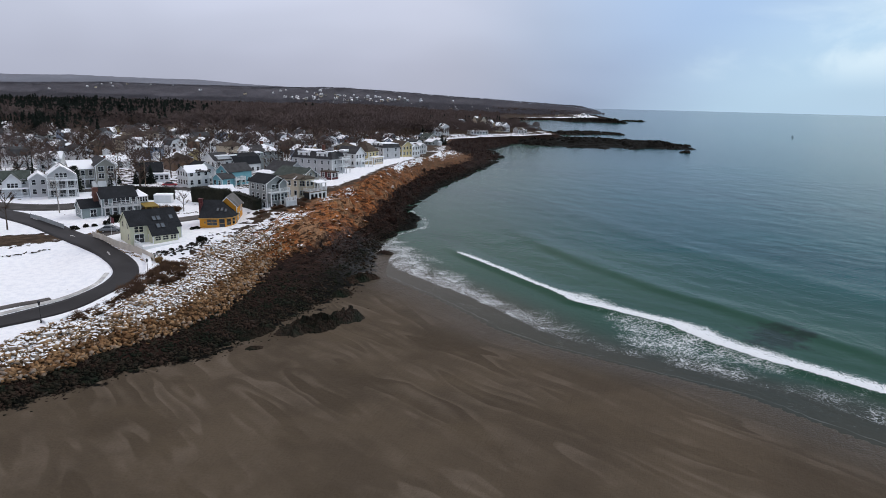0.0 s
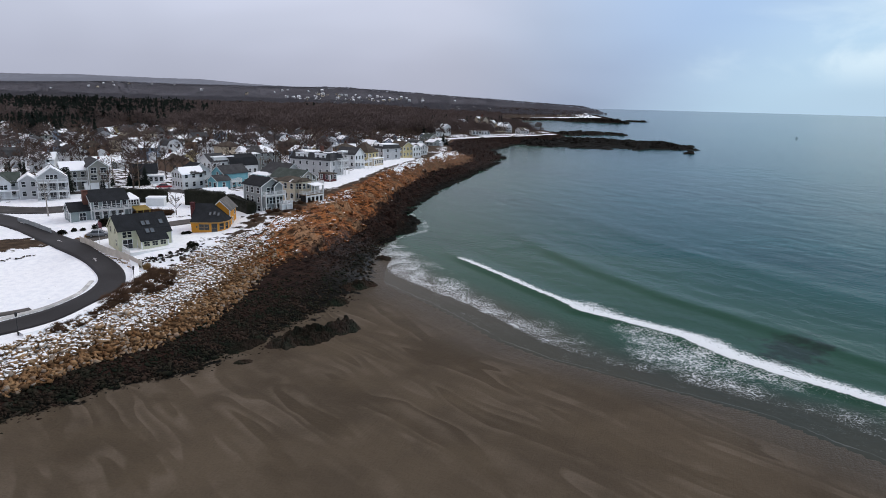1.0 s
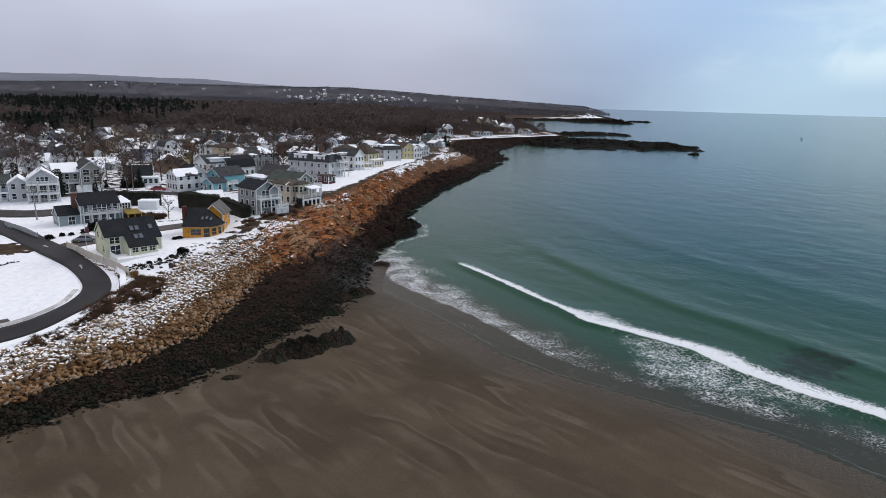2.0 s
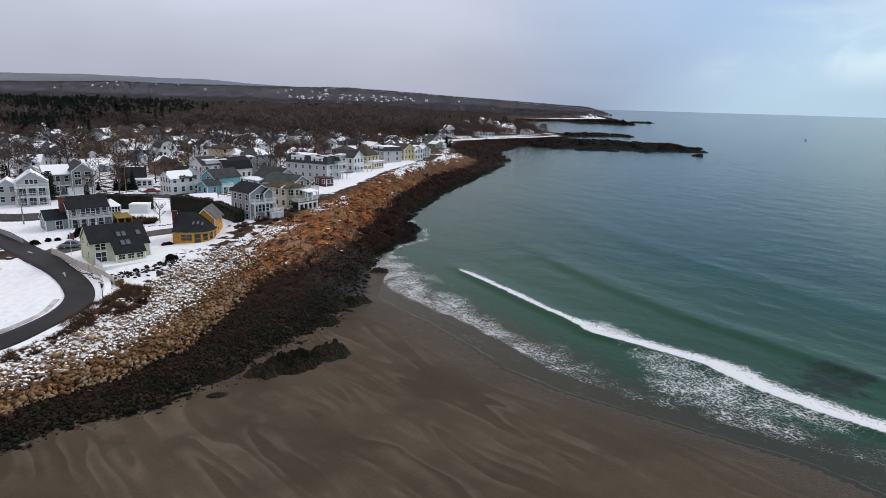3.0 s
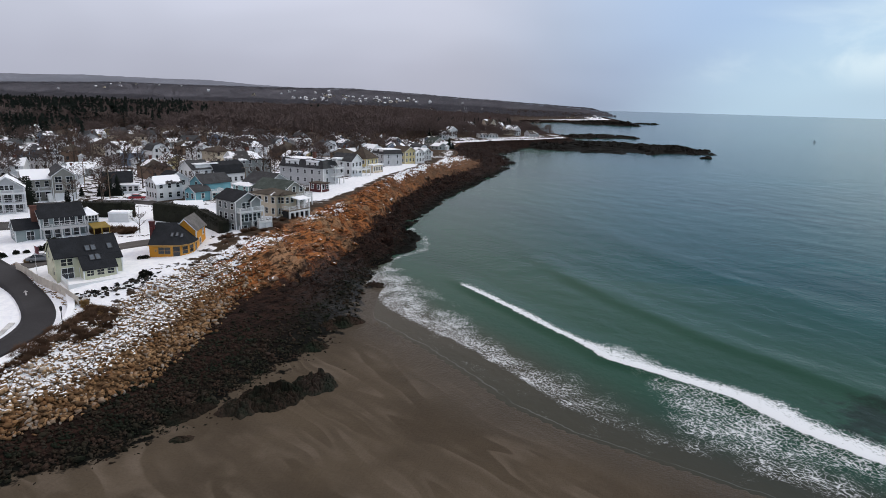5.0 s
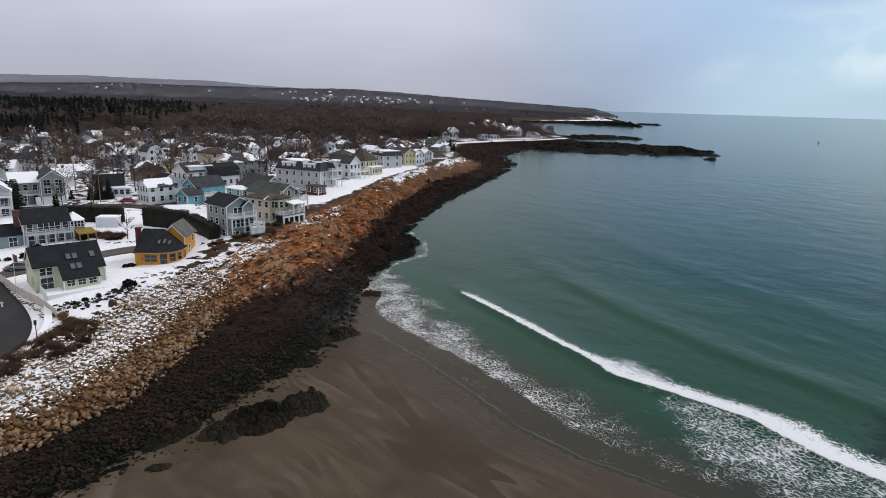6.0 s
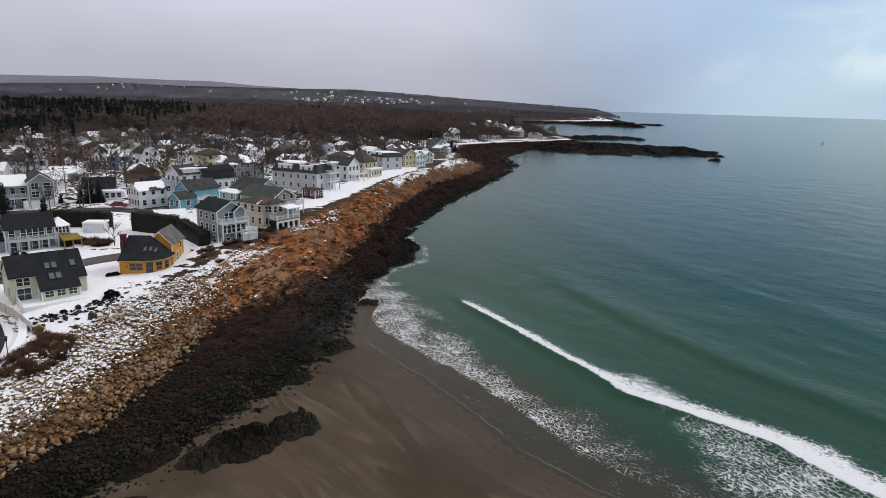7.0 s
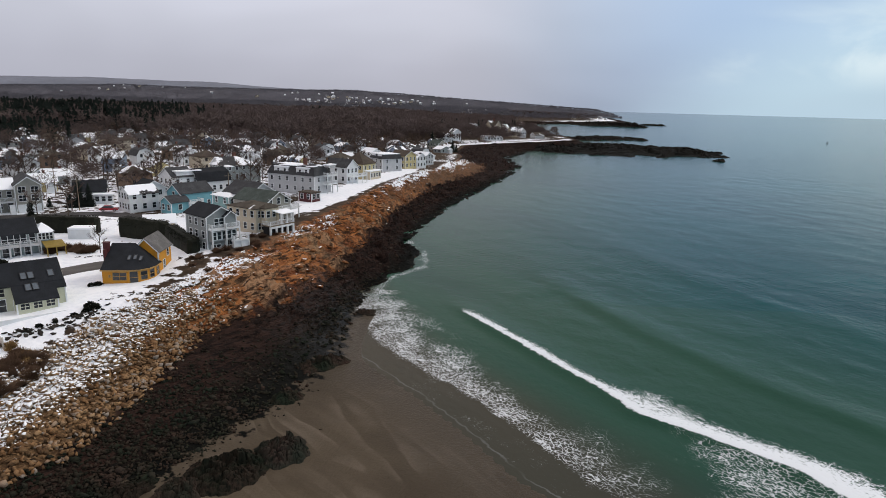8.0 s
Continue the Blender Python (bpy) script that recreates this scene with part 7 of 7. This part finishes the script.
# the navigation buoy out at sea
b = tagged(new("buoy"), "dark navigation buoy floating on the sea", "buoy")
b.location = (425, 873, 0)
b.scale = (0.7, 0.7, 0.55)
part("float", tube((0, 0, -0.5), (0, 0, 0.8), 1.2, 1.2, 12), m_metal, b)
part("tower", join(tube((0, 0, 0.8), (0, 0, 3.6), 0.8, 0.35, 6), tube((0, 0, 3.6), (0, 0, 4.6), 0.35, 0.1, 6)), m_metal, b)

# ---- woods, far town and hills ----
rf = np.random.RandomState(8)
# haze is painted into these three colours: paler and bluer than near woods
m_hill_far = plain("painted_haze_far_hill", (0.19, 0.20, 0.235), 0.15, 0.004, 0.95, 0.05, 0.0, 0.05)
m_hill_mid = plain("painted_haze_wooded_hill", (0.122, 0.118, 0.134), 0.25, 0.006, 0.95, 0.05, 0.0, 0.06)
m_hill_wood = brushwood("painted_haze_hill_trees", (0.165, 0.160, 0.182), (0.195, 0.188, 0.212), 0.85)


def wood(name, region, spacing, hmin, hmax, mat, label, dark_conifer=False, limit=9000, height=ground_z, k=90, thick=0.020):
    """A wood as one mesh: each tree a stem with a ragged crown of sprays."""
    (xa, xb, ya, yb), keep = region
    n = int((xb - xa) * (yb - ya) / spacing ** 2)
    x, y = rf.uniform(xa, xb, n), rf.uniform(ya, yb, n)
    ok = keep(x, y)
    x, y = x[ok][:limit], y[ok][:limit]
    z = height(x, y)
    m = len(x)
    h = rf.uniform(hmin, hmax, m) * (0.8 + 0.4 * vnoise(x * 0.02, y * 0.02))
    a = rf.uniform(0, 2 * np.pi, (m, k))
    f = rf.uniform(0.0, 1.0, (m, k))
    H = h[:, None]
    c, s = np.cos(a), np.sin(a)
    if dark_conifer:
        # drooping tiers
        r = H * 0.24 * (1.05 - f) * rf.uniform(0.6, 1.2, (m, k))
        z0, z1, wd, b = H * (0.20 + 0.8 * f), H * (0.12 + 0.8 * f), H * 0.06, 0.05
    else:
        # short twigs strewn through a domed crown
        e = np.arcsin(rf.uniform(-0.1, 1.0, (m, k)))
        ln = H * 0.40 * rf.uniform(0.25, 1.0, (m, k)) ** 0.5
        cx, cy, cz = x[:, None] + c * ln * np.cos(e), y[:, None] + s * ln * np.cos(e), z[:, None] + H * 0.52 + ln * np.sin(e) * 1.1
        d = rf.normal(0, 1, (m, k, 3)) + np.stack([c * 0.6, s * 0.6, 0.5 + 0 * c], -1)
        d = d / np.linalg.norm(d, axis=-1, keepdims=True) * (H * 0.085)[..., None]
        w = np.cross(d, rf.normal(0, 1, (m, k, 3)))
        w = w / np.linalg.norm(w, axis=-1, keepdims=True) * (H * thick * rf.uniform(0.6, 1.5, (m, k)))[..., None]
        C = np.stack([cx, cy, cz], -1)
        T = np.stack([C - d, C + d - w, C + d + w], 2).reshape(-1, 3)
    if dark_conifer:
        tx, ty = x[:, None] + c * r, y[:, None] + s * r
        p1 = np.stack([x[:, None] + c * r * b, y[:, None] + s * r * b, z[:, None] + z0], -1)
        p2 = np.stack([tx + s * wd, ty - c * wd, z[:, None] + z1], -1)
        p3 = np.stack([tx - s * wd, ty + c * wd, z[:, None] + z1 + wd * 0.4], -1)
        T = np.stack([p1, p2, p3], 2).reshape(-1, 3)
    # stems
    w = h * 0.012
    q1 = np.stack([x - w, y, z - 0.5], -1)
    q2 = np.stack([x + w, y, z - 0.5], -1)
    q3 = np.stack([x, y, z + h * 0.75], -1)
    S = np.stack([q1, q2, q3], 1).reshape(-1, 3)
    V = np.concatenate([T, S])
    ob = new(name, tri_mesh(name, V, np.arange(len(V)).reshape(-1, 3), [mat]))
    return tagged(ob, label, "woodland", kind="stuff")


def inland(d):
    return lambda x, y: (x < along(BANK, y) - d) & (x > -0.80 * y - 40)


def clear_of_houses(d):
    P = np.array(taken)

    def keep(x, y):
        ok = inland(40)(x, y)
        near = np.ones(len(x), bool)
        for a, b in P:
            near &= (x - a) ** 2 + (y - b) ** 2 > d * d
        return ok & near
    return keep


def edge_of_wood(x, y):
    # the wood begins behind the village, nearer on the landward side
    lim = np.interp(x, (-700, -330, -200, -100, -40, 40), (360, 430, 470, 500, 560, 700)) + 60 * (vnoise(x * 0.02, y * 0.02) - 0.5)
    # thins out towards the headland
    return (y > lim) & inland(25)(x, y) & (x < -50 - 0.09 * (y - 560) + 50 * (vnoise(x * 0.03, y * 0.03) - 0.5))


wood("woodland", ((-560, 20, 200, 560), clear_of_houses(8)), 13, 7, 12, m_twig2, "bare brown trees among the village gardens", limit=1400, k=190, thick=0.009)
wood("woodland", ((-1000, 40, 380, 900), edge_of_wood), 7.0, 11, 17, m_twig2, "dense bare brown winter woodland", limit=8000)
wood("woodland", ((-1300, 60, 850, 1400), edge_of_wood), 11, 12, 18, m_twig2, "dense bare brown winter woodland farther off", limit=5000, k=46, thick=0.040)
wood("conifer_wood", ((-1050, -200, 400, 1100), lambda x, y: edge_of_wood(x, y) & (vnoise(x * 0.03, y * 0.03) > 0.25) & (x < -0.46 * y + 60 * (vnoise(x * 0.012, y * 0.012) - 0.5))), 9, 10, 22, m_pine, "dark green pine wood behind the village", True, limit=3500, k=46)
wood("conifer_wood", ((-430, -200, 340, 530), lambda x, y: (x < -0.60 * y + 25 * (vnoise(x * 0.03, y * 0.03) - 0.5)) & (x > -0.85 * y) & (y > 345 + 30 * (vnoise(x * 0.04, y * 0.04) - 0.5))), 8.5, 8, 15, m_pine, "dark pines behind the inland houses", True, limit=700, k=60)
wood("conifer_wood", ((-900, 60, 650, 1400), lambda x, y: edge_of_wood(x, y) & (vnoise(x * 0.012 + 9, y * 0.012) > 0.75)), 18, 12, 18, m_pine, "scattered dark pines in the woodland", True, limit=1500, k=46)
wood("conifer_wood", ((-60, 60, 715, 800), lambda x, y: inland(14)(x, y) & (x < 50)), 20, 9, 14, m_pine, "dark conifers on the headland", True, limit=200)
wood("woodland", ((-160, 90, 480, 900), lambda x, y: inland(16)(x, y) & (y > 715 + 0 * x) | inland(60)(x, y) & (vnoise(x * 0.05, y * 0.05) > 0.35)), 9, 8, 13, m_twig2, "bare trees on the headland", limit=1200)
wood("woodland", ((-70, 70, 545, 716), lambda x, y: inland(9)(x, y) & (vnoise(x * 0.06 + 4, y * 0.06) > 0.42)), 6.5, 6, 11, m_twig2, "bare garden trees on the headland", limit=320, k=150, thick=0.014)
wood("woodland", ((-150, 110, 800, 1400), lambda x, y: inland(20)(x, y) & (vnoise(x * 0.02, y * 0.02) > 0.15)), 8, 8, 13, m_twig2, "scattered bare trees behind the headland", limit=3000, k=30, thick=0.05)
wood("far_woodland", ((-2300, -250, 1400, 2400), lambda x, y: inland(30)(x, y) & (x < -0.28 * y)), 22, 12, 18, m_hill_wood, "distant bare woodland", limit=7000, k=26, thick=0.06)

# hills: wooded ridges on the skyline
def ridge(name, y0, depth, heights, mat, label):
    xs = spread((-4200, 1300, 260))
    line = np.interp(xs, [p[0] for p in heights], [p[1] for p in heights])
    v = np.linspace(0, 1, 14)
    X = np.repeat(xs[:, None], len(v), 1)
    Y = y0 + depth * v[None, :] + 0 * X
    bumpy = (fbm(X * 0.004, Y * 0.004, 4) - 0.5) * 16 + (vnoise(X * 0.05, Y * 0.05) - 0.5) * 7
    Z = -6 + (line[:, None] + 6) * np.sin(np.pi / 2 * np.minimum(1, v[None, :] * 1.25)) + bumpy * v[None, :] * np.clip(line[:, None] / 30, 0, 1)
    ob = grid_mesh(name, X, Y, Z, mat)
    return tagged(ob, label, "hills", kind="structure")


FAR_RIDGE = [(-4200, 140), (-3200, 133), (-2800, 140), (-2300, 133), (-1900, 128), (-1500, 104), (-1100, 90), (-700, 60), (-350, 40), (80, 20), (430, 3), (480, -9), (1300, -9)]
MID_RIDGE = [(-4200, 40), (-2400, 48), (-2100, 56), (-1590, 70), (-1330, 66), (-1080, 66), (-830, 66), (-590, 70), (-340, 60), (-95, 45), (150, 33), (300, 26), (445, 18), (495, 5), (530, -9), (1300, -9)]
# both ridges carry their haze in the base colour
ridge("backdrop", 3700, 900, FAR_RIDGE, m_hill_far, "wooded ridge on the skyline with haze painted into its colour")
ridge("backdrop", 2300, 600, MID_RIDGE, m_hill_mid, "nearer wooded ridge with haze painted into its colour")


def mid_height(x, y):
    """Height of the nearer ridge's slope."""
    v = np.clip((np.asarray(y) - 2300) / 600, 0, 1)
    return -6 + (np.interp(x, [p[0] for p in MID_RIDGE], [p[1] for p in MID_RIDGE]) + 6) * np.sin(np.pi / 2 * np.minimum(1, v * 1.25))


wood("far_woodland", ((60, 420, 1620, 2300), lambda x, y: inland(45)(x, y)), 15, 8, 15, m_twig2, "bare trees on the far point", limit=2500, k=22, thick=0.06)
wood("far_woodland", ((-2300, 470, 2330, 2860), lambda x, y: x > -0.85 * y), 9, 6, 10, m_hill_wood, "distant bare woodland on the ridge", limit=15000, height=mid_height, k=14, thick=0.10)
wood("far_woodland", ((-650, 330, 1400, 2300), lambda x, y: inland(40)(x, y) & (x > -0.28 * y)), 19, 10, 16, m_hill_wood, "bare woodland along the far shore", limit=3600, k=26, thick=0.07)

# the town across the bay: one house mesh, many roofs
far_specs = []
for _ in range(210):
    u = rf.rand()
    if u < 0.62:
        x, y = rf.normal(-430, 130), rf.uniform(2330, 2520)
        z = float(mid_height(x, y)) + 3.0
    elif u < 0.72:
        x, y = rf.uniform(-1700, -600), rf.uniform(2350, 2700)
        z = float(mid_height(x, y)) + 3.0
    else:
        x, y = rf.uniform(-150, 380), rf.uniform(1750, 2150)
        z = gz(x, y) + 0.5
    if x > along(BANK, y) - 20:
        continue
    far_specs.append((x, y, z))
town_proto = []
# light grey walls put the haze over white houses into the colour
for label, wall, roofm in (("pale distant house with snowy roof", s_lgrey, m_roof_snowy), ("grey distant house with snowy roof", s_lgrey, m_roof_snowy), ("pale distant house with dark roof", s_beige, m_roof_grey)):
    p = thing("house", 0, 0, 0, label, "house", z=-50, group="town across the bay")
    g = W(-5, -4, 10, 8, 4.5, 2.8, wall, roofm, win=(("F", 2, 1),))
    add_wing(p, g, True)
    town_proto.append(p)
for k, (x, y, z) in enumerate(far_specs):
    far_house = copy_thing(town_proto[k % 3], pose(x, y, z, 0, 0, rf.uniform(-40, 60)))
    far_house.scale = [rf.uniform(0.55, 1.1)] * 3
for p in town_proto:
    for o in list(p.children_recursive):
        bpy.data.objects.remove(o)
    bpy.data.objects.remove(p)
